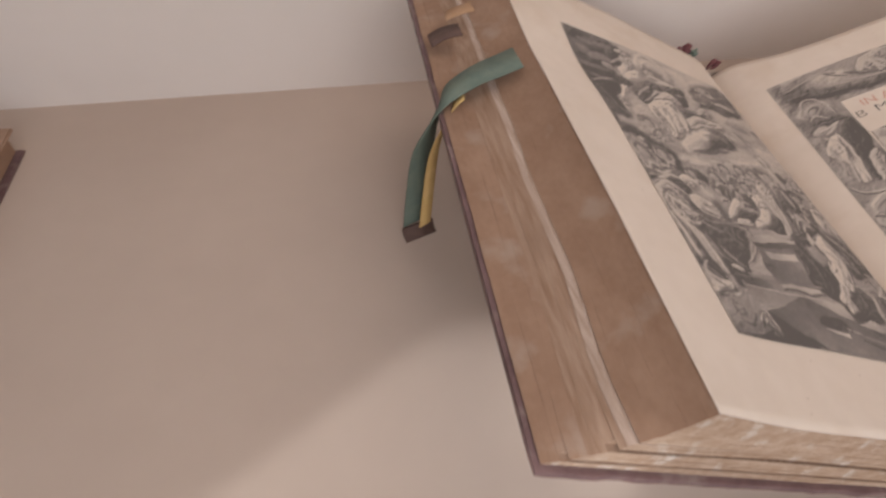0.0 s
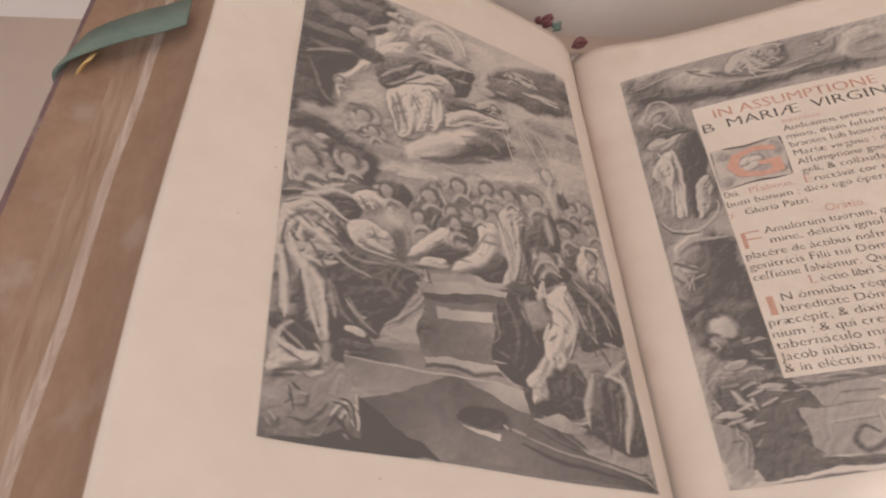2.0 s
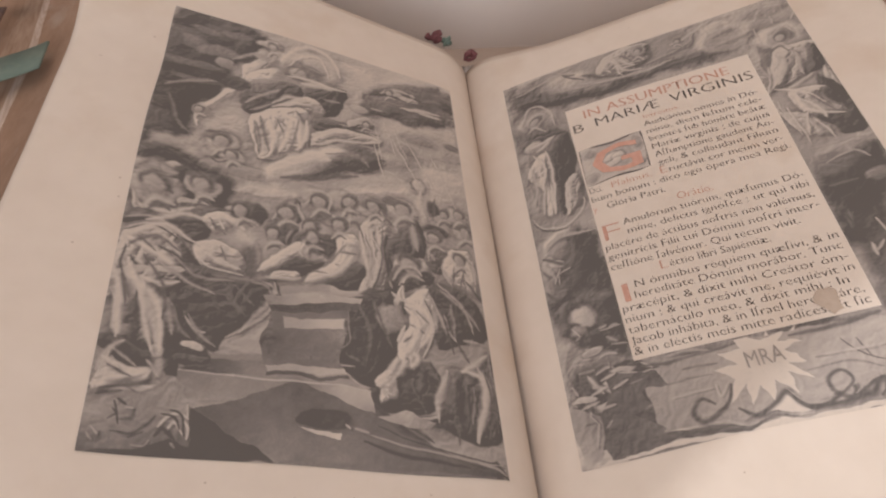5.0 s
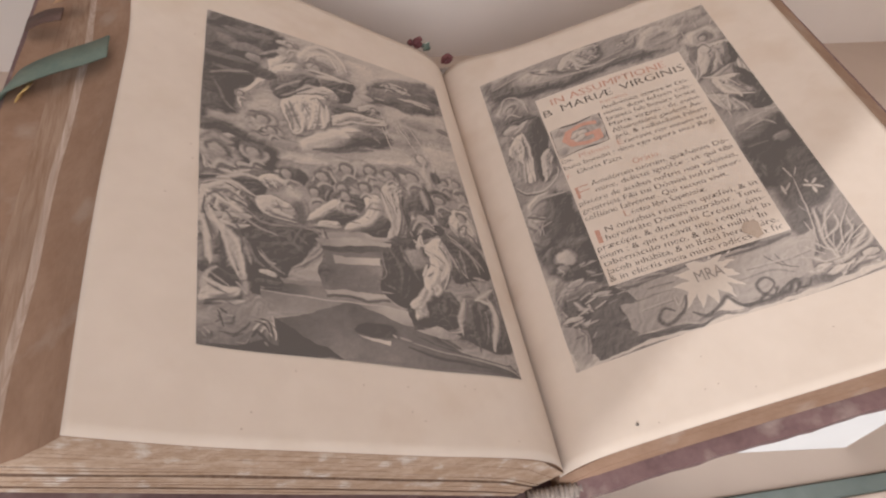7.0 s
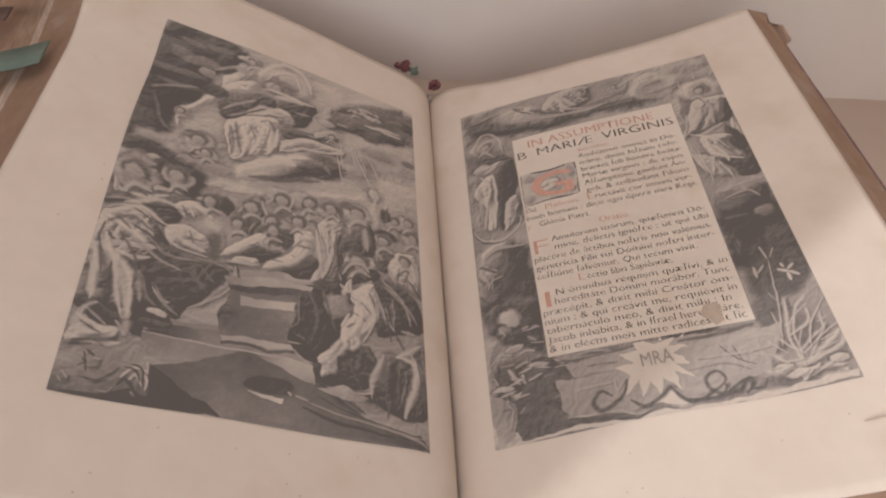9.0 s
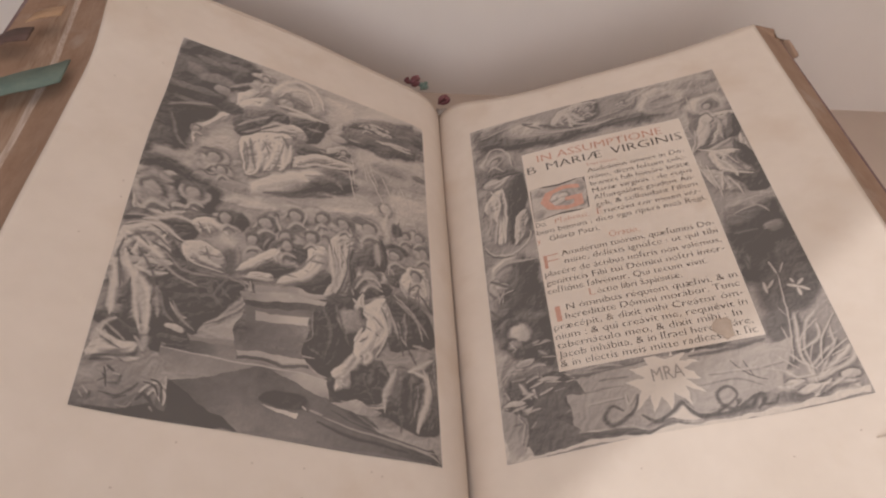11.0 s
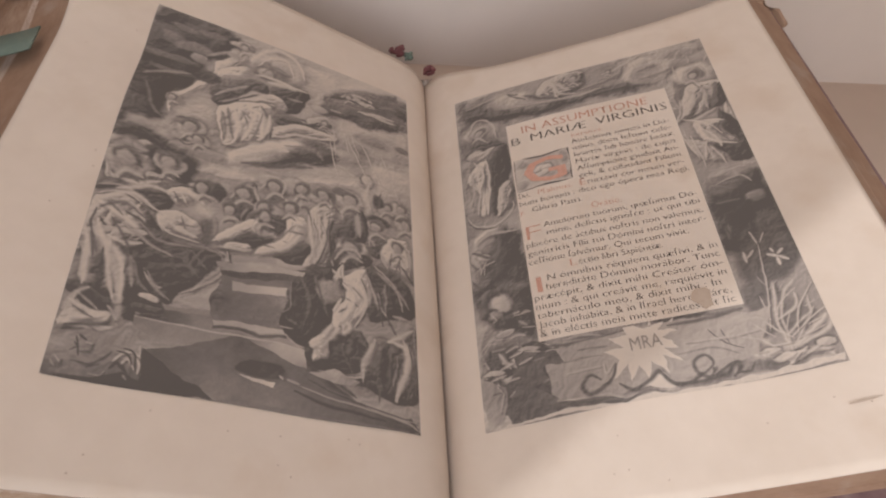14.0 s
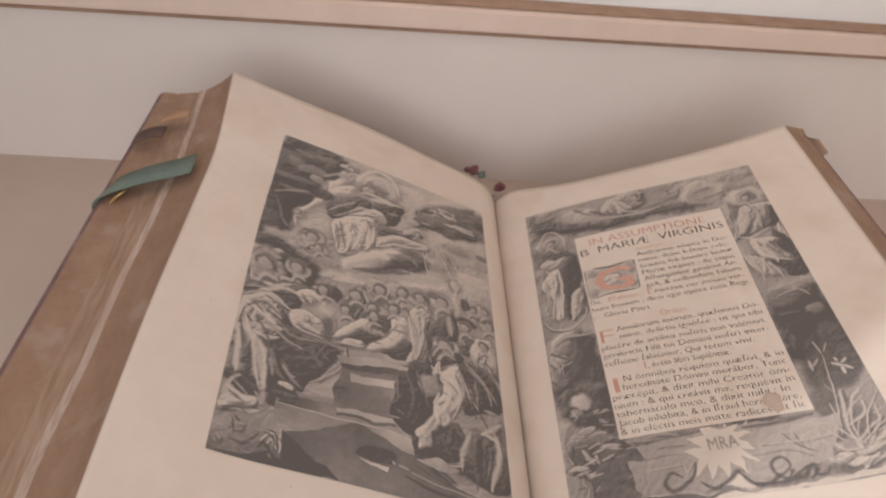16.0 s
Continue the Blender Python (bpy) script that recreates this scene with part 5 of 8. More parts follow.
    art.fold([(0.77, 0.711), (0.805, 0.732)], 0.0021, 0.38)
    art.fold([(0.716, 0.786), (0.761, 0.802), (0.74, 0.823)], 0.0034, 0.78)
    art.fold([(0.726, 0.777), (0.771, 0.753)], 0.0021, 0.32)
    art.fold([(0.677, 0.854), (0.697, 0.836), (0.728, 0.815)], 0.0038, 0.72)
    art.fold([(0.652, 0.873), (0.678, 0.875)], 0.0024, 0.68)
    art.fold([(0.656, 0.86), (0.669, 0.884)], 0.0017, 0.66)
    art.fold([(0.699, 0.673), (0.736, 0.692)], 0.0031, 0.72)
    art.fold([(0.733, 0.658), (0.74, 0.691)], 0.0024, 0.76)
    art.fold([(0.853, 0.652), (0.927, 0.691), (0.975, 0.728)], 0.0031, 0.46)
    art.fold([(0.829, 0.674), (0.852, 0.73), (0.888, 0.759)], 0.0034, 0.56)
    art.fold([(0.853, 0.713), (0.875, 0.786)], 0.0024, 0.22)
    art.fold([(0.912, 0.753), (0.961, 0.755)], 0.0027, 0.56)
    art.fold([(0.84, 0.829), (0.809, 0.871), (0.809, 0.916)], 0.0034, 0.64)
    art.fold([(0.898, 0.82), (0.957, 0.827), (0.948, 0.882), (0.917, 0.939)], 0.0041, 0.72)
    art.fold([(0.969, 0.818), (0.977, 0.879), (0.95, 0.949)], 0.0024, 0.26)
    art.fold([(0.92, 0.848), (0.907, 0.911)], 0.0027, 0.22)
    art.fold([(0.992, 0.757), (0.996, 0.862)], 0.0027, 0.42)
    art.fold([(0.888, 0.758), (0.922, 0.801)], 0.0027, 0.24)
    art.fold([(0.905, 0.578), (0.945, 0.557), (0.984, 0.571)], 0.0034, 0.64)
    art.fold([(0.931, 0.59), (0.961, 0.623)], 0.0031, 0.72)
    art.fold([(0.943, 0.596), (0.929, 0.637)], 0.0021, 0.3)
    art.fold([(0.983, 0.588), (1.007, 0.631)], 0.0024, 0.5)
    art.fold([(0.324, 0.669), (0.378, 0.638), (0.435, 0.602)], 0.0044, 0.74)
    art.fold([(0.346, 0.681), (0.406, 0.678), (0.431, 0.673)], 0.0031, 0.62)
    art.fold([(0.447, 0.679), (0.528, 0.648), (0.579, 0.61)], 0.0051, 0.76)
    art.fold([(0.505, 0.635), (0.566, 0.587)], 0.0024, 0.38)
    art.fold([(0.465, 0.655), (0.507, 0.654)], 0.0021, 0.36)
    art.fold([(0.608, 0.547), (0.613, 0.602), (0.631, 0.652)], 0.0034, 0.74)
    art.fold([(0.643, 0.539), (0.642, 0.605), (0.621, 0.665)], 0.0031, 0.72)
    art.fold([(0.626, 0.552), (0.63, 0.637)], 0.0017, 0.32)
    art.fold([(0.678, 0.53), (0.671, 0.608), (0.644, 0.677)], 0.0024, 0.28)
    art.fold([(0.183, 0.649), (0.225, 0.665), (0.275, 0.67)], 0.0034, 0.7)
    art.fold([(0.212, 0.651), (0.26, 0.648)], 0.0021, 0.35)
    art.flat([(0.205, 0.926), (0.458, 0.863), (0.64, 0.911), (0.787, 0.956), (0.97, 0.987), (0.958, 1.007), (0.649, 1.009), (0.398, 1.002)], 0.27)
    art.flat([(0.201, 0.927), (0.398, 1.002), (0.31, 1.003), (0.21, 0.992)], 0.11)
    art.fold([(0.206, 0.927), (0.3, 0.963), (0.398, 1.002)], 0.0009, 0.4)
    art.blob(0.509, 0.917, 0.0199, 0.0078, 0, 0.15)
    art.blob(0.485, 0.913, 0.0090, 0.0030, 0, 0.24)
    art.fold([(0.452, 0.94), (0.5, 0.949), (0.553, 0.952), (0.561, 0.941)], 0.0027, 0.74)
    art.fold([(0.561, 0.94), (0.644, 0.951), (0.787, 0.958)], 0.0021, 0.52)
    art.fold([(0.585, 0.952), (0.695, 0.965), (0.85, 0.981)], 0.0027, 0.14)
    art.fold([(0.787, 0.96), (0.872, 0.97), (0.964, 0.978)], 0.0021, 0.52)
    art.fold([(0.407, 0.985), (0.553, 0.993), (0.747, 0.997)], 0.0048, 0.32)
    art.fold([(0.412, 0.92), (0.436, 0.95)], 0.0048, 0.2)
    art.blob(0.389, 0.524, 0.0065, 0.0062, 0, 0.27)
    art.blob(0.385, 0.532, 0.0041, 0.0046, 0, 0.5)
    art.fold([(0.364, 0.573), (0.387, 0.551), (0.421, 0.557)], 0.0034, 0.58)
    art.fold([(0.376, 0.571), (0.393, 0.559), (0.415, 0.567)], 0.0027, 0.26)
    art.blob(0.485, 0.483, 0.0065, 0.0062, 0, 0.27)
    art.blob(0.481, 0.491, 0.0041, 0.0046, 0, 0.5)
    art.fold([(0.457, 0.534), (0.482, 0.511), (0.518, 0.517)], 0.0034, 0.58)
    art.fold([(0.47, 0.533), (0.487, 0.52), (0.51, 0.528)], 0.0027, 0.26)
    art.blob(0.579, 0.475, 0.0055, 0.0052, 0, 0.27)
    art.blob(0.575, 0.482, 0.0035, 0.0039, 0, 0.5)
    art.fold([(0.553, 0.519), (0.575, 0.499), (0.607, 0.504)], 0.0028, 0.58)
    art.fold([(0.564, 0.518), (0.58, 0.507), (0.6, 0.514)], 0.0023, 0.26)
    art.blob(0.659, 0.472, 0.0058, 0.0056, 0, 0.27)
    art.blob(0.654, 0.48, 0.0037, 0.0041, 0, 0.5)
    art.fold([(0.629, 0.52), (0.654, 0.499), (0.688, 0.504)], 0.0030, 0.58)
    art.fold([(0.641, 0.519), (0.659, 0.507), (0.68, 0.514)], 0.0024, 0.26)
    art.blob(0.754, 0.46, 0.0065, 0.0062, 0, 0.27)
    art.blob(0.749, 0.469, 0.0041, 0.0046, 0, 0.5)
    art.fold([(0.717, 0.515), (0.747, 0.49), (0.787, 0.496)], 0.0034, 0.58)
    art.fold([(0.731, 0.513), (0.753, 0.5), (0.777, 0.508)], 0.0027, 0.26)
    art.blob(0.9, 0.448, 0.0048, 0.0046, 0, 0.27)
    art.blob(0.896, 0.454, 0.0031, 0.0034, 0, 0.5)
    art.fold([(0.869, 0.49), (0.894, 0.471), (0.924, 0.475)], 0.0025, 0.58)
    art.fold([(0.88, 0.489), (0.897, 0.478), (0.916, 0.485)], 0.0020, 0.26)
    art.blob(0.962, 0.441, 0.0048, 0.0046, 0, 0.27)
    art.blob(0.957, 0.448, 0.0031, 0.0034, 0, 0.5)
    art.fold([(0.929, 0.484), (0.955, 0.465), (0.986, 0.469)], 0.0025, 0.58)
    art.fold([(0.94, 0.483), (0.958, 0.472), (0.977, 0.479)], 0.0020, 0.26)
    art.blob(0.461, 0.556, 0.0065, 0.0062, 0, 0.27)
    art.blob(0.457, 0.563, 0.0041, 0.0046, 0, 0.5)
    art.fold([(0.434, 0.603), (0.458, 0.582), (0.493, 0.588)], 0.0034, 0.58)
    art.fold([(0.447, 0.602), (0.464, 0.59), (0.486, 0.598)], 0.0027, 0.26)
    art.blob(0.269, 0.541, 0.0062, 0.0059, 0, 0.27)
    art.blob(0.267, 0.548, 0.0039, 0.0044, 0, 0.5)
    art.fold([(0.25, 0.585), (0.269, 0.565), (0.3, 0.571)], 0.0032, 0.58)
    art.fold([(0.26, 0.584), (0.274, 0.573), (0.295, 0.58)], 0.0025, 0.26)
    art.blob(0.055, 0.521, 0.0096, 0.0092, 0, 0.27)
    art.blob(0.053, 0.531, 0.0061, 0.0068, 0, 0.5)
    art.fold([(0.034, 0.587), (0.059, 0.558), (0.104, 0.566)], 0.0050, 0.58)
    art.fold([(0.049, 0.586), (0.067, 0.569), (0.097, 0.58)], 0.0040, 0.26)
    art.blob(0.164, 0.5, 0.0069, 0.0065, 0, 0.27)
    art.blob(0.162, 0.508, 0.0044, 0.0049, 0, 0.5)
    art.fold([(0.145, 0.55), (0.166, 0.528), (0.199, 0.534)], 0.0035, 0.58)
    art.fold([(0.157, 0.549), (0.172, 0.537), (0.194, 0.545)], 0.0028, 0.26)
    art.blob(0.194, 0.379, 0.0062, 0.0059, 0, 0.27)
    art.blob(0.191, 0.387, 0.0039, 0.0044, 0, 0.5)
    art.fold([(0.175, 0.43), (0.194, 0.407), (0.227, 0.412)], 0.0032, 0.58)
    art.fold([(0.186, 0.428), (0.2, 0.415), (0.222, 0.423)], 0.0025, 0.26)
    art.blob(0.228, 0.414, 0.0045, 0.0043, 0, 0.27)
    art.blob(0.226, 0.42, 0.0028, 0.0032, 0, 0.5)
    art.fold([(0.213, 0.45), (0.228, 0.434), (0.251, 0.438)], 0.0023, 0.58)
    art.fold([(0.221, 0.449), (0.232, 0.44), (0.247, 0.446)], 0.0018, 0.26)
    art.blob(0.307, 0.043, 0.0041, 0.0039, 0, 0.27)
    art.blob(0.305, 0.05, 0.0026, 0.0029, 0, 0.5)
    art.fold([(0.29, 0.089), (0.307, 0.067), (0.332, 0.07)], 0.0021, 0.58)
    art.fold([(0.299, 0.087), (0.311, 0.075), (0.328, 0.08)], 0.0017, 0.26)
    art.blob(0.123, 0.308, 0.0038, 0.0036, 0, 0.27)
    art.blob(0.121, 0.313, 0.0024, 0.0027, 0, 0.5)
    art.fold([(0.112, 0.341), (0.124, 0.325), (0.144, 0.328)], 0.0019, 0.58)
    art.fold([(0.119, 0.339), (0.127, 0.331), (0.141, 0.336)], 0.0016, 0.26)
    art.blob(0.734, 0.086, 0.0038, 0.0036, 0, 0.27)
    art.blob(0.731, 0.093, 0.0024, 0.0027, 0, 0.5)
    art.fold([(0.71, 0.129), (0.73, 0.109), (0.756, 0.112)], 0.0019, 0.58)
    art.fold([(0.719, 0.128), (0.733, 0.116), (0.75, 0.121)], 0.0016, 0.26)
    art.blob(0.824, 0.071, 0.0034, 0.0033, 0, 0.27)
    art.blob(0.821, 0.077, 0.0022, 0.0024, 0, 0.5)
    art.fold([(0.8, 0.111), (0.82, 0.092), (0.844, 0.095)], 0.0018, 0.58)
    art.fold([(0.809, 0.11), (0.823, 0.099), (0.838, 0.104)], 0.0014, 0.26)
    art.blob(0.637, 0.227, 0.0034, 0.0033, 0, 0.27)
    art.blob(0.635, 0.232, 0.0022, 0.0024, 0, 0.5)
    art.fold([(0.618, 0.262), (0.634, 0.246), (0.656, 0.248)], 0.0018, 0.58)
    art.fold([(0.626, 0.26), (0.638, 0.251), (0.651, 0.256)], 0.0014, 0.26)
    art.blob(0.356, 0.582, 0.0055, 0.0052, 0, 0.27)
    art.blob(0.353, 0.588, 0.0035, 0.0039, 0, 0.5)
    art.fold([(0.336, 0.621), (0.355, 0.604), (0.383, 0.609)], 0.0028, 0.58)
    art.fold([(0.346, 0.62), (0.359, 0.611), (0.377, 0.617)], 0.0023, 0.26)
    art.blob(0.543, 0.536, 0.0055, 0.0052, 0, 0.27)
    art.blob(0.54, 0.542, 0.0035, 0.0039, 0, 0.5)
    art.fold([(0.519, 0.578), (0.54, 0.559), (0.571, 0.564)], 0.0028, 0.58)
    art.fold([(0.53, 0.577), (0.545, 0.566), (0.564, 0.573)], 0.0023, 0.26)
    art.blob(0.468, 0.579, 0.0060, 0.0057, 0, 0.27)
    art.blob(0.465, 0.585, 0.0038, 0.0042, 0, 0.5)
    art.fold([(0.444, 0.622), (0.466, 0.603), (0.498, 0.608)], 0.0031, 0.58)
    art.fold([(0.455, 0.621), (0.471, 0.611), (0.492, 0.618)], 0.0025, 0.26)
    art.blob(0.764, 0.599, 0.0080, 0.0076, 0, 0.27)
    art.blob(0.757, 0.608, 0.0051, 0.0056, 0, 0.5)
    art.fold([(0.72, 0.659), (0.756, 0.632), (0.802, 0.64)], 0.0041, 0.58)
    art.fold([(0.737, 0.658), (0.762, 0.643), (0.791, 0.653)], 0.0033, 0.26)
    art.blob(0.862, 0.522, 0.0060, 0.0057, 0, 0.27)
    art.blob(0.856, 0.53, 0.0038, 0.0042, 0, 0.5)
    art.fold([(0.825, 0.572), (0.854, 0.55), (0.892, 0.555)], 0.0031, 0.58)
    art.fold([(0.838, 0.571), (0.859, 0.558), (0.882, 0.566)], 0.0025, 0.26)
    art.blob(0.975, 0.484, 0.0056, 0.0054, 0, 0.27)
    art.blob(0.97, 0.492, 0.0036, 0.0040, 0, 0.5)
    art.fold([(0.936, 0.533), (0.967, 0.511), (1.004, 0.517)], 0.0029, 0.58)
    art.fold([(0.95, 0.532), (0.971, 0.52), (0.994, 0.527)], 0.0023, 0.26)
    art.blob(0.936, 0.562, 0.0050, 0.0047, 0, 0.27)
    art.blob(0.932, 0.568, 0.0032, 0.0035, 0, 0.5)
    art.fold([(0.904, 0.602), (0.929, 0.584), (0.961, 0.589)], 0.0026, 0.58)
    art.fold([(0.915, 0.601), (0.933, 0.591), (0.952, 0.598)], 0.0021, 0.26)
    art.wash([(0, 0.933), (0.171, 0.884), (0.192, 0.923), (0.216, 0.979), (0.217, 1.002), (0.007, 1)], [0.5, 0.42, 0.5, 0.3, 0.16, 0.3], 0.0006, False)
    art.wash([(0.165, 0.87), (0.374, 0.864), (0.566, 0.871), (0.629, 0.876), (0.631, 0.915), (0.453, 0.87), (0.206, 0.927), (0.175, 0.904)], [0.34, 0.4, 0.62, 0.66, 0.42, 0.36, 0.5, 0.42], 0.0003, False)
    art.wash([(0.218, 0.846), (0.37, 0.842), (0.554, 0.84), (0.568, 0.859), (0.629, 0.876), (0.375, 0.866), (0.169, 0.871)], [0.22, 0.36, 0.5, 0.45, 0.62, 0.42, 0.26], 0.0004, False)
    art.wash([(0.358, 0.743), (0.568, 0.732), (0.566, 0.769), (0.541, 0.828), (0.557, 0.847), (0.358, 0.846), (0.34, 0.811)], [0.3, 0.3, 0.46, 0.34, 0.36, 0.34, 0.2], 0.0004, False)
    art.wash([(0.391, 0.755), (0.562, 0.747), (0.564, 0.765), (0.394, 0.775)], [0.5, 0.74, 0.72, 0.52], 0.0007, False)
    art.wash([(0.358, 0.846), (0.554, 0.84), (0.562, 0.851), (0.361, 0.858)], [0.56, 0.66, 0.6, 0.5], 0.0003, False)
    art.wash([(0.358, 0.859), (0.564, 0.855), (0.567, 0.862), (0.359, 0.865)], [0.22, 0.26, 0.26, 0.22], 0.0004, False)
    art.wash([(0.339, 0.718), (0.459, 0.703), (0.612, 0.701), (0.607, 0.711), (0.345, 0.735)], [0.44, 0.6, 0.66, 0.52, 0.4], 0.0003, False)
    art.wash([(0.345, 0.735), (0.607, 0.711), (0.594, 0.73), (0.357, 0.748)], [0.2, 0.26, 0.24, 0.2], 0.0004, False)
    art.wash([(0.005, 1), (0.029, 0.992), (0.109, 0.991), (0.166, 0.976), (0.213, 0.985), (0.217, 1.002), (0.113, 1.004)], [0.22, 0.2, 0.14, 0.14, 0.12, 0.14, 0.12], 0.0007, False)
    art.wash([(0.206, 0.927), (0.452, 0.869), (0.638, 0.918), (0.778, 0.952), (0.99, 0.997), (0.745, 1.007), (0.552, 1.006), (0.391, 1.002)], [0.24, 0.25, 0.3, 0.28, 0.2, 0.3, 0.4, 0.4], 0.0003, False)
    art.wash([(0.207, 0.929), (0.391, 1.001), (0.291, 1.002), (0.217, 1.001)], [0.15, 0.17, 0.13, 0.11], 0.0003, False)
    art.wash([(0.44, 0.937), (0.455, 0.918), (0.49, 0.908), (0.561, 0.912), (0.576, 0.929), (0.539, 0.939), (0.472, 0.939)], [0.18, 0.16, 0.17, 0.2, 0.24, 0.2, 0.16], 0.0004, True)
    art.wash([(0.445, 0.943), (0.496, 0.942), (0.545, 0.944), (0.54, 0.956), (0.497, 0.949), (0.461, 0.947)], [0.7, 0.78, 0.85, 0.8, 0.7, 0.62], 0.0003, False)
    art.wash([(0.638, 0.918), (0.713, 0.903), (0.799, 0.918), (0.777, 0.929), (0.693, 0.925)], [0.6, 0.6, 0.5, 0.4, 0.5], 0.0006, False)
    art.burin([(0.166, 0.87), (0.272, 0.87), (0.376, 0.872), (0.533, 0.869), (0.627, 0.876)], 0.0008, 0.66)
    art.burin([(0.171, 0.866), (0.228, 0.864)], 0.0009, 0.16)
    art.burin([(0.051, 0.927), (0.059, 0.944), (0.064, 0.959)], 0.0007, 0.16)
    art.burin([(0.059, 0.944), (0.045, 0.952)], 0.0007, 0.18)
    art.burin([(0.059, 0.944), (0.05, 0.937)], 0.0006, 0.18)
    art.burin([(0.057, 0.924), (0.072, 0.931)], 0.0013, 0.14)
    art.burin([(0.067, 0.952), (0.085, 0.949), (0.091, 0.936)], 0.0016, 0.24)
    art.burin([(0.072, 0.935), (0.088, 0.935)], 0.0009, 0.55)
    art.burin([(0.054, 0.969), (0.09, 0.97), (0.121, 0.953), (0.133, 0.944)], 0.0013, 0.22)
    art.burin([(0.086, 0.976), (0.113, 0.966)], 0.0009, 0.2)
    art.burin([(0.02, 0.965), (0.035, 0.975), (0.035, 0.982)], 0.0009, 0.56)
    art.burin([(0.014, 0.974), (0.026, 0.982)], 0.0009, 0.5)
    art.burin([(0.038, 0.97), (0.034, 0.986)], 0.0009, 0.22)
    art.burin([(0.14, 0.958), (0.158, 0.942), (0.18, 0.937), (0.201, 0.944)], 0.0013, 0.74)
    art.burin([(0.157, 0.964), (0.171, 0.95), (0.192, 0.967)], 0.0013, 0.7)
    art.burin([(0.191, 0.947), (0.202, 0.958), (0.201, 0.973)], 0.0013, 0.72)
    art.burin([(0.145, 0.94), (0.169, 0.942), (0.184, 0.96)], 0.0011, 0.12)
    art.burin([(0.161, 0.932), (0.186, 0.94), (0.195, 0.968)], 0.0011, 0.12)
    art.burin([(0.137, 0.971), (0.151, 0.961), (0.176, 0.975)], 0.0019, 0.14)
    art.burin([(0.095, 0.986), (0.119, 0.986), (0.129, 0.977)], 0.0009, 0.5)
    art.burin([(0.17, 0.98), (0.179, 0.986)], 0.0013, 0.44)
    art.burin([(0.198, 0.944), (0.194, 0.922)], 0.0009, 0.62)
    art.burin([(0.607, 0.942), (0.709, 0.956), (0.849, 0.969), (0.99, 0.98)], 0.0013, 0.52)
    art.burin([(0.602, 0.954), (0.71, 0.972), (0.885, 0.984)], 0.0019, 0.17)
    art.burin([(0.639, 0.929), (0.778, 0.955), (0.961, 0.975)], 0.0009, 0.2)
    art.burin([(0.915, 0.976), (0.96, 0.982), (0.993, 0.994)], 0.0016, 0.55)
    art.burin([(0.557, 0.932), (0.568, 0.937)], 0.0013, 0.7)
    art.burin([(0.58, 0.936), (0.615, 0.94)], 0.0016, 0.56)
    art.burin([(0.402, 0.998), (0.519, 0.996), (0.711, 0.997), (0.959, 0.998)], 0.0019, 0.36)
    art.burin([(0.737, 0.706), (0.773, 0.739), (0.722, 0.802)], 0.0028, 0.84)
    art.burin([(0.8, 0.687), (0.817, 0.743), (0.778, 0.801)], 0.0016, 0.7)
    art.burin([(0.706, 0.776), (0.731, 0.743)], 0.0016, 0.82)
    art.burin([(0.704, 0.809), (0.673, 0.838), (0.643, 0.862)], 0.0028, 0.76)
    art.burin([(0.703, 0.648), (0.73, 0.619), (0.771, 0.611), (0.796, 0.628)], 0.0022, 0.62)
    art.burin([(0.7, 0.666), (0.692, 0.653)], 0.0016, 0.5)
    art.burin([(0.727, 0.656), (0.772, 0.657)], 0.0016, 0.22)
    art.burin([(0.679, 0.764), (0.697, 0.745)], 0.0028, 0.42)
    art.burin([(0.869, 0.903), (0.864, 0.948)], 0.0013, 0.28)
    art.burin([(0.739, 0.861), (0.777, 0.903)], 0.0016, 0.26)
    art.burin([(0.619, 0.563), (0.634, 0.607), (0.616, 0.67)], 0.0019, 0.6)
    art.burin([(0.646, 0.557), (0.669, 0.6), (0.636, 0.674)], 0.0016, 0.62)
    # light put into the print's tone: hazy paler top, dimmer bottom
    art.tone += 0.06 * np.clip(1 - 1.8 * art.y / art.h, 0, 1) - 0.09 * np.clip(art.y / art.h - 0.35, 0, 1)
    return art


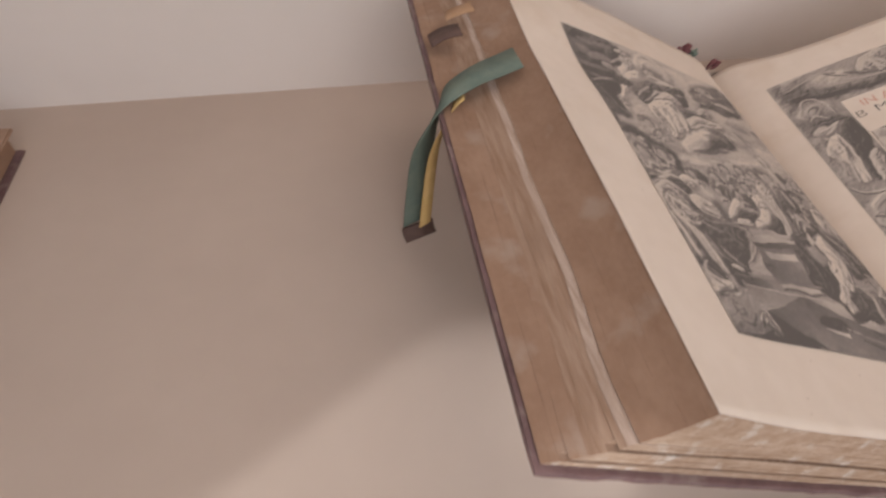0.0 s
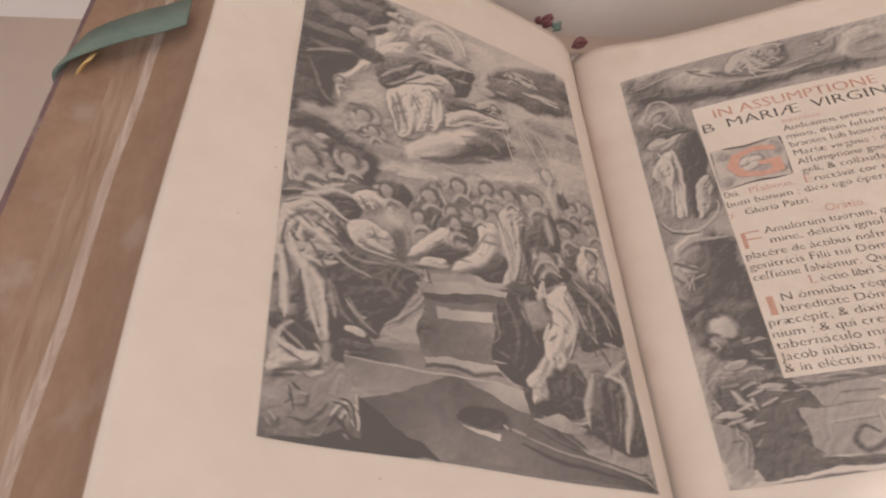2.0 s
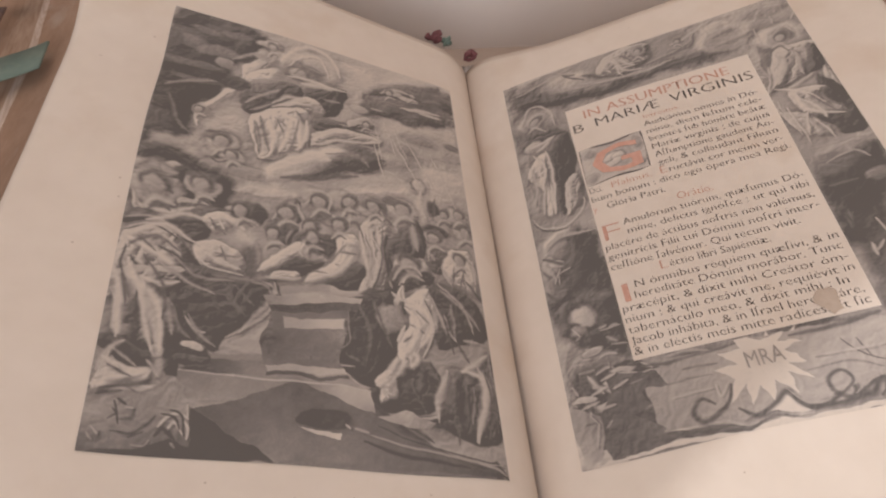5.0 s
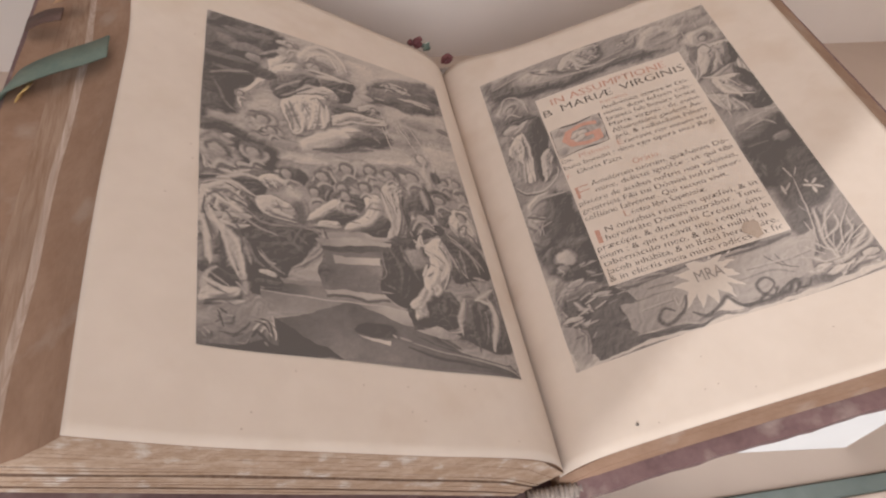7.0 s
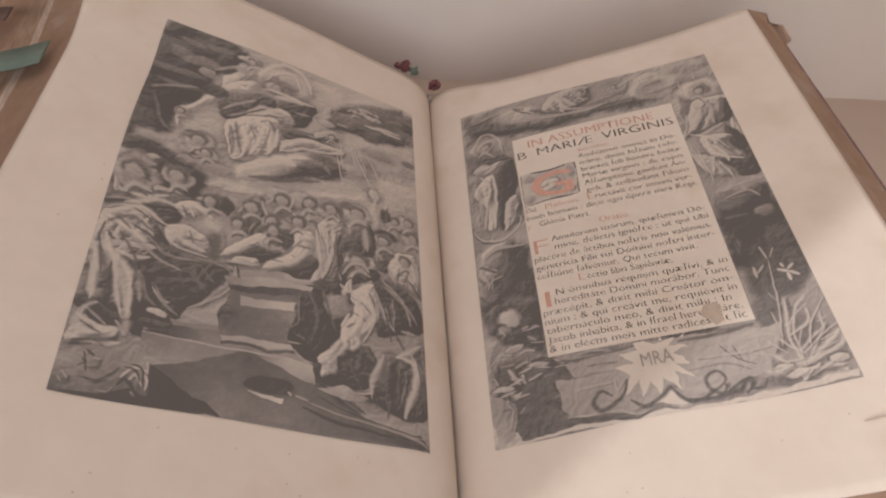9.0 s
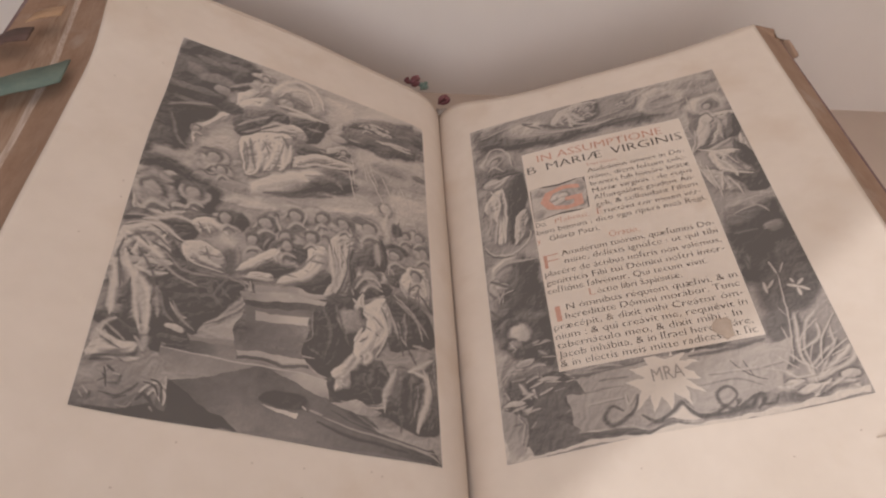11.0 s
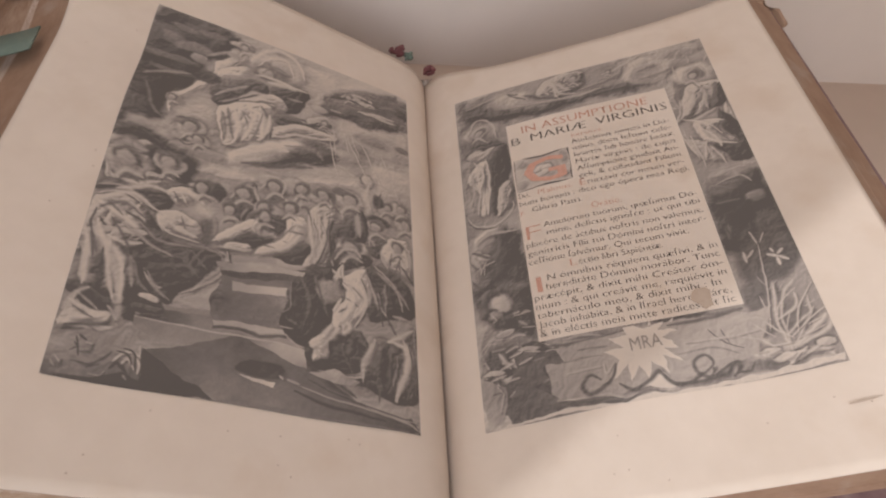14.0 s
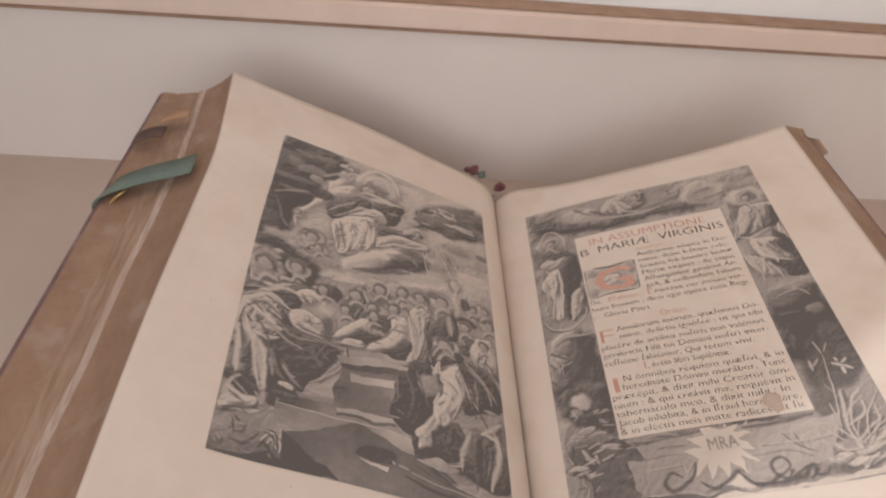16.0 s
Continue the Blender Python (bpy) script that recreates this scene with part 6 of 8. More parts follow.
def right_picture():
    art = Plate(0.205, 0.315, 0.0005, 0.43, 12)
    art.cloud([(-0.0, -0.008), (0.382, -0.004), (0.695, -0.016), (0.998, -0.002), (0.979, 0.045), (0.753, 0.036), (0.537, -0.002), (0.222, 0.011), (0.003, 0.05)], 0.48)
    art.cloud([(0.18, 0.024), (0.297, 0.031), (0.326, 0.08), (0.21, 0.081)], 0.56)
    art.cloud([(0.685, 0.016), (0.795, 0.023), (0.799, 0.075), (0.681, 0.098)], 0.54)
    art.cloud([(0.001, 0.066), (0.104, 0.061), (0.284, 0.101), (0.433, 0.11), (0.645, 0.096), (0.71, 0.123), (0.79, 0.141), (0.193, 0.14), (0.022, 0.095)], 0.16)
    art.cloud([(0.006, 0.01), (0.141, 0.022), (0.104, 0.061), (0.002, 0.058)], 0.3)
    art.fold([(0.308, 0.093), (0.463, 0.111), (0.584, 0.103)], 0.0036, 0.56)
    art.fold([(0.21, 0.085), (0.308, 0.096)], 0.0024, 0.5)
    art.fold([(0.706, 0.089), (0.802, 0.109)], 0.0032, 0.46)
    art.fold([(0.74, 0.075), (0.856, 0.059)], 0.0048, 0.3)
    art.shape([(0.341, 0.044), (0.395, 0.009), (0.475, -0.002), (0.531, 0.022), (0.53, 0.08), (0.435, 0.102), (0.342, 0.077)], 0.44)
    art.fold([(0.357, 0.04), (0.384, 0.076)], 0.0028, 0.68)
    art.fold([(0.404, 0.037), (0.47, 0.08)], 0.0032, 0.62)
    art.fold([(0.368, 0.06), (0.438, 0.087)], 0.0016, 0.26)
    art.fold([(0.285, 0.053), (0.349, 0.08)], 0.0056, 0.2)
    art.fold([(0.219, 0.027), (0.264, 0.041)], 0.0024, 0.22)
    art.fold([(0.556, 0.013), (0.61, 0.011), (0.65, 0.006)], 0.0060, 0.4)
    art.fold([(0.594, 0.067), (0.658, 0.077), (0.693, 0.037)], 0.0032, 0.28)
    art.fold([(0.708, 0.025), (0.762, 0.012)], 0.0024, 0.22)
    art.fold([(0.457, 0.009), (0.504, 0.006)], 0.0024, 0.62)
    art.blob(0.489, 0.036, 0.0060, 0.0060, 0, 0.5)
    art.blob(0.478, 0.049, 0.0042, 0.0035, 0, 0.36)
    art.cloud([(-0.005, 0.088), (0.035, 0.083), (-0.009, 0.674), (-0.04, 0.668)], 0.44)
    art.cloud([(0.014, 0.278), (0.059, 0.268), (-0.004, 0.45), (0.009, 0.325)], 0.42)
    art.blob(0.095, 0.16, 0.0172, 0.0124, 0, 0.56)
    art.blob(0.095, 0.16, 0.0128, 0.0093, 0, 0.66)
    art.blob(0.095, 0.164, 0.0079, 0.0079, 0, 0.36)
    art.blob(0.094, 0.168, 0.0041, 0.0055, 0, 0.64)
    art.shape([(0.02, 0.223), (0.062, 0.182), (0.114, 0.188), (0.176, 0.225), (0.145, 0.232), (0.048, 0.237)], 0.24)
    art.shape([(0.042, 0.292), (0.103, 0.272), (0.112, 0.308), (0.091, 0.357), (0.091, 0.458), (0.057, 0.457), (0.059, 0.389), (0.023, 0.328)], 0.58)
    art.fold([(0.07, 0.359), (0.058, 0.439)], 0.0020, 0.28)
    art.fold([(0.085, 0.362), (0.084, 0.457)], 0.0035, 0.76)
    art.fold([(0.073, 0.278), (0.055, 0.336)], 0.0039, 0.7)
    art.fold([(0.048, 0.3), (0.029, 0.343)], 0.0020, 0.5)
    art.fold([(0.075, 0.261), (0.127, 0.233)], 0.0039, 0.7)
    art.fold([(0.045, 0.386), (0.025, 0.438)], 0.0031, 0.5)
    art.fold([(0.027, 0.362), (0.034, 0.421)], 0.0024, 0.34)
    art.blob(0.059, 0.238, 0.0055, 0.0062, 0, 0.64)
    art.blob(0.054, 0.249, 0.0034, 0.0021, 0, 0.46)
    art.shape([(0.117, 0.275), (0.183, 0.227), (0.184, 0.352), (0.144, 0.382), (0.126, 0.454), (0.103, 0.467), (0.094, 0.39), (0.102, 0.333)], 0.14)
    art.shape([(0.137, 0.38), (0.188, 0.366), (0.179, 0.44), (0.122, 0.477)], 0.46)
    art.cloud([(0.016, 0.514), (0.085, 0.499), (0.174, 0.524), (0.189, 0.717), (0.009, 0.685), (0.08, 0.539)], 0.15)
    art.cloud([(0.015, 0.526), (0.071, 0.502), (0.13, 0.512), (0.053, 0.539), (0.022, 0.573)], 0.56)
    art.fold([(0.017, 0.566), (0.018, 0.658)], 0.0039, 0.34)
    art.fold([(0.009, 0.456), (0.046, 0.492), (0.105, 0.499), (0.164, 0.471), (0.178, 0.434)], 0.0018, 0.64)
    art.fold([(0.011, 0.466), (0.051, 0.501), (0.111, 0.506)], 0.0016, 0.16)
    art.blob(0.03, 0.591, 0.0041, 0.0045, 0, 0.42)
    art.fold([(0.06, 0.597), (0.035, 0.63)], 0.0024, 0.58)
    art.fold([(0.052, 0.595), (0.081, 0.595)], 0.0014, 0.62)
    art.fold([(0.1, 0.699), (0.082, 0.7)], 0.0039, 0.5)
    art.cloud([(0.852, -0.01), (1.002, 0.018), (1.009, 0.146), (0.985, 0.059), (0.824, 0.066)], 0.42)
    art.cloud([(0.824, 0.066), (0.884, 0.074), (0.877, 0.193), (0.815, 0.217), (0.81, 0.149)], 0.46)
    art.blob(0.925, 0.139, 0.0149, 0.0119, 0, 0.66)
    art.blob(0.936, 0.142, 0.0071, 0.0074, 0, 0.3)
    art.blob(0.909, 0.145, 0.0037, 0.0052, 0, 0.54)
    art.shape([(0.99, 0.272), (1.01, 0.339), (1.007, 0.459), (1.001, 0.359), (0.975, 0.307)], 0.56)
    art.shape([(0.883, 0.195), (0.936, 0.176), (1.006, 0.188), (0.993, 0.25), (0.949, 0.285), (0.856, 0.299), (0.809, 0.309), (0.84, 0.248)], 0.44)
    art.fold([(0.907, 0.193), (0.855, 0.283)], 0.0055, 0.62)
    art.fold([(0.937, 0.193), (0.935, 0.25)], 0.0030, 0.34)
    art.fold([(0.966, 0.193), (0.951, 0.246)], 0.0038, 0.54)
    art.fold([(0.847, 0.249), (0.815, 0.311)], 0.0030, 0.4)
    art.fold([(0.856, 0.299), (0.958, 0.279)], 0.0021, 0.22)
    art.fold([(0.849, 0.226), (0.818, 0.296)], 0.0017, 0.64)
    art.shape([(0.983, 0.189), (1.0, 0.243), (0.971, 0.283), (0.939, 0.274)], 0.18)
    art.shape([(0.959, 0.295), (1.007, 0.36), (0.996, 0.47), (0.936, 0.469), (0.917, 0.437), (0.897, 0.405), (0.971, 0.409), (0.948, 0.352)], 0.14)
    art.shape([(0.82, 0.371), (0.881, 0.394), (0.912, 0.464), (0.857, 0.45), (0.824, 0.415)], 0.5)
    art.shape([(0.857, 0.314), (0.921, 0.316), (0.963, 0.334), (0.932, 0.356), (0.971, 0.409), (0.887, 0.395), (0.86, 0.36)], 0.5)
    art.fold([(0.874, 0.326), (0.88, 0.379), (0.967, 0.416)], 0.0032, 0.76)
    art.fold([(0.893, 0.316), (0.941, 0.336)], 0.0025, 0.68)
    art.fold([(0.903, 0.341), (0.933, 0.385)], 0.0021, 0.36)
    art.fold([(0.813, 0.355), (0.819, 0.396)], 0.0019, 0.68)
    art.fold([(0.838, 0.361), (0.842, 0.423)], 0.0019, 0.68)
    art.fold([(0.881, 0.386), (0.852, 0.446)], 0.0021, 0.7)
    art.fold([(0.888, 0.409), (0.912, 0.47)], 0.0019, 0.66)
    art.fold([(0.8, 0.196), (0.837, 0.198)], 0.0017, 0.6)
    art.fold([(0.798, 0.22), (0.835, 0.222)], 0.0017, 0.6)
    art.fold([(0.797, 0.244), (0.826, 0.256)], 0.0017, 0.58)
    art.cloud([(0.81, 0.544), (0.943, 0.511), (1.005, 0.519), (1.009, 0.727), (0.805, 0.716), (0.806, 0.629)], 0.14)
    art.cloud([(0.832, 0.524), (0.859, 0.491), (0.945, 0.478), (1.0, 0.501), (0.943, 0.511), (0.856, 0.529)], 0.5)
    art.blob(0.963, 0.591, 0.0093, 0.0052, 0, 0.34)
    art.fold([(0.946, 0.681), (0.998, 0.68)], 0.0030, 0.46)
    art.blob(1.002, 0.575, 0.0063, 0.0030, 0, 0.3)
    art.blob(0.817, 0.619, 0.0056, 0.0026, 0, 0.3)
    art.cloud([(0.009, 0.656), (0.185, 0.689), (0.19, 0.819), (0.11, 0.796), (0.028, 0.763), (0.009, 0.709)], 0.18)
    art.cloud([(0.002, 0.773), (0.05, 0.782), (0.016, 0.856), (0.004, 0.942), (-0.002, 0.898)], 0.42)
    art.cloud([(0.232, 0.845), (0.421, 0.876), (0.424, 0.903), (0.326, 0.931), (0.251, 0.915)], 0.42)
    art.cloud([(0.24, 0.889), (0.368, 0.901), (0.317, 0.921)], 0.52)
    art.cloud([(0.272, 0.828), (0.447, 0.849), (0.434, 0.869), (0.335, 0.857)], 0.2)
    art.cloud([(0.218, 0.957), (0.313, 0.937), (0.356, 0.977), (0.248, 0.973)], 0.5)
    art.cloud([(0.002, 0.958), (0.193, 0.969), (0.364, 0.988), (0.186, 1.001), (0.002, 0.999)], 0.62)
    art.cloud([(0.029, 0.928), (0.016, 0.856), (0.046, 0.814), (0.187, 0.833), (0.251, 0.866), (0.194, 0.884), (0.214, 0.9), (0.178, 0.908), (0.202, 0.929), (0.256, 0.941), (0.215, 0.969), (0.104, 0.965), (0.06, 0.954)], 0.15)
    art.blob(0.094, 0.719, 0.0079, 0.0072, 0, 0.54)
    art.blob(0.092, 0.716, 0.0034, 0.0031, 0, 0.36)
    art.blob(0.067, 0.75, 0.0048, 0.0044, 0, 0.42)
    art.fold([(0.12, 0.752), (0.143, 0.748)], 0.0023, 0.5)
    art.fold([(0.148, 0.754), (0.179, 0.754)], 0.0023, 0.46)
    art.fold([(0.135, 0.774), (0.166, 0.789)], 0.0031, 0.44)
    art.fold([(0.052, 0.767), (0.072, 0.761)], 0.0016, 0.4)
    art.fold([(0.075, 0.786), (0.11, 0.796)], 0.0027, 0.62)
    art.fold([(0.062, 0.788), (0.076, 0.815)], 0.0039, 0.46)
    art.fold([(0.066, 0.841), (0.096, 0.878)], 0.0035, 0.6)
    art.fold([(0.036, 0.882), (0.074, 0.883)], 0.0035, 0.58)
    art.fold([(0.097, 0.871), (0.151, 0.868)], 0.0031, 0.6)
    art.fold([(0.064, 0.895), (0.102, 0.916)], 0.0039, 0.54)
    art.fold([(0.16, 0.849), (0.183, 0.856)], 0.0025, 0.54)
    art.fold([(0.204, 0.84), (0.233, 0.854)], 0.0021, 0.58)
    art.fold([(0.167, 0.844), (0.176, 0.859)], 0.0019, 0.5)
    art.fold([(0.034, 0.812), (0.058, 0.816)], 0.0019, 0.5)
    art.fold([(0.076, 0.927), (0.11, 0.928)], 0.0019, 0.4)
    art.fold([(0.164, 0.919), (0.204, 0.921)], 0.0016, 0.36)
    art.fold([(0.029, 0.928), (0.047, 0.925)], 0.0023, 0.5)
    art.fold([(0.055, 0.949), (0.05, 0.975)], 0.0035, 0.62)
    art.fold([(0.128, 0.828), (0.138, 0.843)], 0.0023, 0.46)
    art.fold([(0.012, 0.882), (0.022, 0.893)], 0.0019, 0.5)
    art.fold([(0.214, 0.973), (0.327, 0.985), (0.459, 0.993)], 0.0027, 0.26)
    art.fold([(0.271, 0.879), (0.383, 0.888)], 0.0016, 0.52)
    art.fold([(0.248, 0.927), (0.335, 0.937)], 0.0019, 0.34)
    art.blob(0.493, 0.037, 0.0048, 0.0048, 0, 0.52)
    art.blob(0.932, 0.142, 0.0064, 0.0064, 0, 0.42)
    art.blob(0.094, 0.157, 0.0070, 0.0077, 0, 0.5)
    art.fold([(0.344, 0.066), (0.393, 0.038), (0.421, 0.102)], 0.0029, 0.66)
    art.fold([(0.398, 0.016), (0.426, 0.078), (0.492, 0.103)], 0.0029, 0.62)
    art.fold([(0.424, 0.027), (0.47, 0.07)], 0.0022, 0.28)
    art.fold([(0.603, 0.047), (0.676, 0.034), (0.756, 0.01)], 0.0033, 0.58)
    art.fold([(0.222, 0.029), (0.289, 0.072)], 0.0022, 0.2)
    art.fold([(0.506, 0.095), (0.591, 0.086), (0.666, 0.065)], 0.0029, 0.28)
    art.fold([(0.243, 0.074), (0.379, 0.102), (0.543, 0.111)], 0.0025, 0.52)
    art.fold([(0.044, 0.045), (0.133, 0.035), (0.254, 0.007)], 0.0036, 0.5)
    art.fold([(0.733, 0.111), (0.845, 0.099), (0.909, 0.072)], 0.0044, 0.34)
    art.fold([(0.039, 0.085), (0.127, 0.079)], 0.0029, 0.3)
    art.fold([(0.06, 0.27), (0.082, 0.313), (0.061, 0.373)], 0.0029, 0.72)
    art.fold([(0.102, 0.267), (0.104, 0.343), (0.082, 0.459)], 0.0029, 0.74)
    art.fold([(0.068, 0.372), (0.045, 0.451)], 0.0022, 0.62)
    art.fold([(0.092, 0.29), (0.082, 0.389)], 0.0015, 0.22)
    art.fold([(0.106, 0.38), (0.098, 0.474)], 0.0018, 0.26)
    art.fold([(0.05, 0.244), (0.092, 0.238), (0.137, 0.229)], 0.0029, 0.7)
    art.fold([(0.04, 0.157), (0.065, 0.114), (0.108, 0.11), (0.147, 0.142), (0.153, 0.193)], 0.0025, 0.62)
    art.fold([(0.036, 0.303), (0.042, 0.366), (0.023, 0.421)], 0.0022, 0.56)
    art.fold([(0.886, 0.198), (0.893, 0.242), (0.85, 0.287)], 0.0036, 0.58)
    art.fold([(0.937, 0.198), (0.927, 0.281)], 0.0029, 0.54)
    art.fold([(0.868, 0.304), (0.949, 0.287)], 0.0029, 0.62)
    art.fold([(0.832, 0.3), (0.886, 0.32), (0.936, 0.373)], 0.0033, 0.74)
    art.fold([(0.876, 0.345), (0.916, 0.39), (0.918, 0.417)], 0.0029, 0.7)
    art.fold([(0.903, 0.337), (0.949, 0.401)], 0.0022, 0.28)
    art.fold([(0.82, 0.331), (0.828, 0.407)], 0.0015, 0.6)
    art.fold([(0.841, 0.399), (0.849, 0.471)], 0.0015, 0.6)
    art.fold([(0.829, 0.356), (0.835, 0.442)], 0.0015, 0.58)
    art.fold([(0.866, 0.149), (0.868, 0.09)], 0.0015, 0.56)
    art.fold([(0.928, 0.092), (0.927, 0.061)], 0.0015, 0.56)
    art.fold([(0.978, 0.1), (1.001, 0.076)], 0.0015, 0.56)
    art.fold([(0.902, 0.123), (0.921, 0.109), (0.953, 0.112), (0.969, 0.137)], 0.0022, 0.6)
    art.fold([(0.829, 0.21), (0.833, 0.266)], 0.0022, 0.5)
    art.fold([(0.829, 0.512), (0.885, 0.489), (0.953, 0.488), (1.003, 0.507)], 0.0044, 0.44)
    art.fold([(0.834, 0.578), (0.888, 0.556), (0.935, 0.579)], 0.0036, 0.36)
    art.fold([(0.892, 0.524), (0.957, 0.528)], 0.0036, 0.3)
    art.fold([(0.967, 0.552), (0.974, 0.627), (0.966, 0.684)], 0.0044, 0.24)
    art.fold([(0.14, 0.836), (0.174, 0.832), (0.206, 0.837)], 0.0030, 0.14)
    art.fold([(0.157, 0.855), (0.205, 0.855), (0.251, 0.865)], 0.0030, 0.14)
    art.fold([(0.163, 0.879), (0.209, 0.875), (0.254, 0.881)], 0.0030, 0.15)
    art.fold([(0.149, 0.898), (0.187, 0.907), (0.222, 0.924)], 0.0030, 0.14)
    art.fold([(0.135, 0.918), (0.182, 0.929), (0.226, 0.948)], 0.0030, 0.15)
    art.fold([(0.088, 0.842), (0.115, 0.835), (0.14, 0.838)], 0.0023, 0.55)
    art.fold([(0.074, 0.863), (0.098, 0.87), (0.121, 0.886)], 0.0023, 0.52)
    art.fold([(0.06, 0.891), (0.083, 0.902), (0.105, 0.921)], 0.0023, 0.5)
    art.fold([(0.045, 0.919), (0.064, 0.928), (0.081, 0.946)], 0.0023, 0.5)
    art.fold([(0.03, 0.808), (0.057, 0.804), (0.083, 0.809)], 0.0023, 0.5)
    art.fold([(0.103, 0.812), (0.13, 0.808), (0.155, 0.813)], 0.0020, 0.56)
    art.fold([(0.132, 0.825), (0.131, 0.844), (0.129, 0.872)], 0.0017, 0.2)
    art.fold([(0.892, 0.943), (0.915, 0.916), (0.935, 0.897)], 0.0020, 0.64)
    art.fold([(0.892, 0.943), (0.93, 0.923), (0.964, 0.911)], 0.0020, 0.62)
    art.fold([(0.898, 0.948), (0.937, 0.937), (0.971, 0.935)], 0.0020, 0.6)
    art.fold([(0.888, 0.943), (0.883, 0.919), (0.873, 0.903)], 0.0020, 0.62)
    art.fold([(0.882, 0.945), (0.874, 0.912), (0.863, 0.888)], 0.0013, 0.58)
    art.fold([(0.896, 0.951), (0.94, 0.948), (0.979, 0.952)], 0.0020, 0.58)
    art.fold([(0.874, 0.951), (0.855, 0.938), (0.831, 0.933)], 0.0017, 0.58)
    art.fold([(0.877, 0.955), (0.862, 0.957), (0.844, 0.968)], 0.0023, 0.66)
    art.fold([(0.893, 0.958), (0.903, 0.963), (0.909, 0.976)], 0.0023, 0.66)
    art.fold([(0.853, 0.967), (0.878, 0.97), (0.898, 0.98)], 0.0027, 0.7)
    art.fold([(0.925, 0.963), (0.951, 0.963), (0.972, 0.971)], 0.0020, 0.52)
    art.fold([(0.903, 0.923), (0.932, 0.901), (0.958, 0.888)], 0.0017, 0.56)
    art.fold([(0.866, 0.871), (0.867, 0.843), (0.863, 0.823)], 0.0013, 0.56)
    art.fold([(0.856, 0.838), (0.852, 0.816), (0.844, 0.803)], 0.0013, 0.5)
    art.fold([(0.89, 0.844), (0.908, 0.827), (0.922, 0.818)], 0.0013, 0.55)
    art.fold([(0.931, 0.921), (0.918, 0.929), (0.9, 0.945)], 0.0017, 0.14)
    art.fold([(0.943, 0.93), (0.93, 0.938), (0.912, 0.954)], 0.0017, 0.14)
    art.fold([(0.882, 0.92), (0.883, 0.927), (0.88, 0.941)], 0.0017, 0.14)
    art.fold([(0.839, 0.942), (0.851, 0.954), (0.858, 0.974)], 0.0027, 0.16)
    art.fold([(0.94, 0.951), (0.964, 0.955), (0.984, 0.966)], 0.0020, 0.16)
    art.fold([(0.272, 0.84), (0.332, 0.842), (0.388, 0.852)], 0.0027, 0.5)
    art.fold([(0.249, 0.852), (0.308, 0.855), (0.364, 0.867)], 0.0023, 0.3)
    art.fold([(0.262, 0.878), (0.292, 0.877), (0.32, 0.885)], 0.0023, 0.5)
    art.fold([(0.595, 0.871), (0.653, 0.869), (0.707, 0.875)], 0.0027, 0.5)
    art.fold([(0.66, 0.851), (0.708, 0.851), (0.752, 0.859)], 0.0027, 0.22)
    art.fold([(0.695, 0.903), (0.738, 0.91), (0.776, 0.924)], 0.0010, 0.16)
    art.fold([(0.669, 0.876), (0.688, 0.886), (0.703, 0.905)], 0.0010, 0.16)
    art.fold([(0.715, 0.899), (0.719, 0.91), (0.719, 0.929)], 0.0010, 0.18)
    art.fold([(0.59, 0.908), (0.641, 0.908), (0.688, 0.917)], 0.0027, 0.42)
    art.fold([(0.513, 0.989), (0.603, 0.989), (0.689, 0.996)], 0.0030, 0.62)
    art.fold([(0.238, 0.977), (0.323, 0.978), (0.404, 0.987)], 0.0027, 0.2)
    art.fold([(0.745, 0.99), (0.807, 0.989), (0.864, 0.995)], 0.0030, 0.66)
    art.fold([(0.875, 0.99), (0.926, 0.984), (0.973, 0.985)], 0.0027, 0.62)
    art.blob(0.495, 0.033, 0.0039, 0.0037, 0, 0.27)
    art.blob(0.49, 0.038, 0.0025, 0.0027, 0, 0.5)
    art.fold([(0.463, 0.064), (0.485, 0.055), (0.505, 0.074)], 0.0020, 0.58)
    art.fold([(0.471, 0.068), (0.486, 0.064), (0.497, 0.08)], 0.0016, 0.26)
    art.blob(0.934, 0.14, 0.0049, 0.0047, 0, 0.27)
    art.blob(0.928, 0.146, 0.0031, 0.0035, 0, 0.5)
    art.fold([(0.891, 0.176), (0.918, 0.165), (0.938, 0.187)], 0.0025, 0.58)
    art.fold([(0.9, 0.18), (0.918, 0.176), (0.928, 0.194)], 0.0020, 0.26)
    art.blob(0.096, 0.155, 0.0049, 0.0047, 0, 0.27)
    art.blob(0.091, 0.161, 0.0031, 0.0035, 0, 0.5)
    art.fold([(0.06, 0.192), (0.087, 0.181), (0.115, 0.204)], 0.0025, 0.58)
    art.fold([(0.071, 0.196), (0.089, 0.192), (0.106, 0.211)], 0.0020, 0.26)
    art.blob(0.634, 0.037, 0.0028, 0.0027, 0, 0.27)
    art.blob(0.631, 0.041, 0.0018, 0.0020, 0, 0.5)
    art.fold([(0.61, 0.059), (0.626, 0.053), (0.64, 0.067)], 0.0015, 0.58)
    art.fold([(0.616, 0.062), (0.627, 0.06), (0.634, 0.071)], 0.0012, 0.26)
    art.blob(0.906, 0.589, 0.0213, 0.0209, 34, 0.12)
    art.blob(0.873, 0.531, 0.0127, 0.0095, 48, 0.3)
    art.blob(0.96, 0.664, 0.0093, 0.0134, 19, 0.2)
    art.blob(0.952, 0.583, 0.0065, 0.0048, 20, 0.34)
    art.blob(0.645, 0.874, 0.022, 0.0092, 5, 0.42)
    art.blob(0.684, 0.912, 0.0215, 0.0058, 5, 0.6)
    art.blob(0.621, 0.838, 0.0169, 0.0048, 5, 0.2)
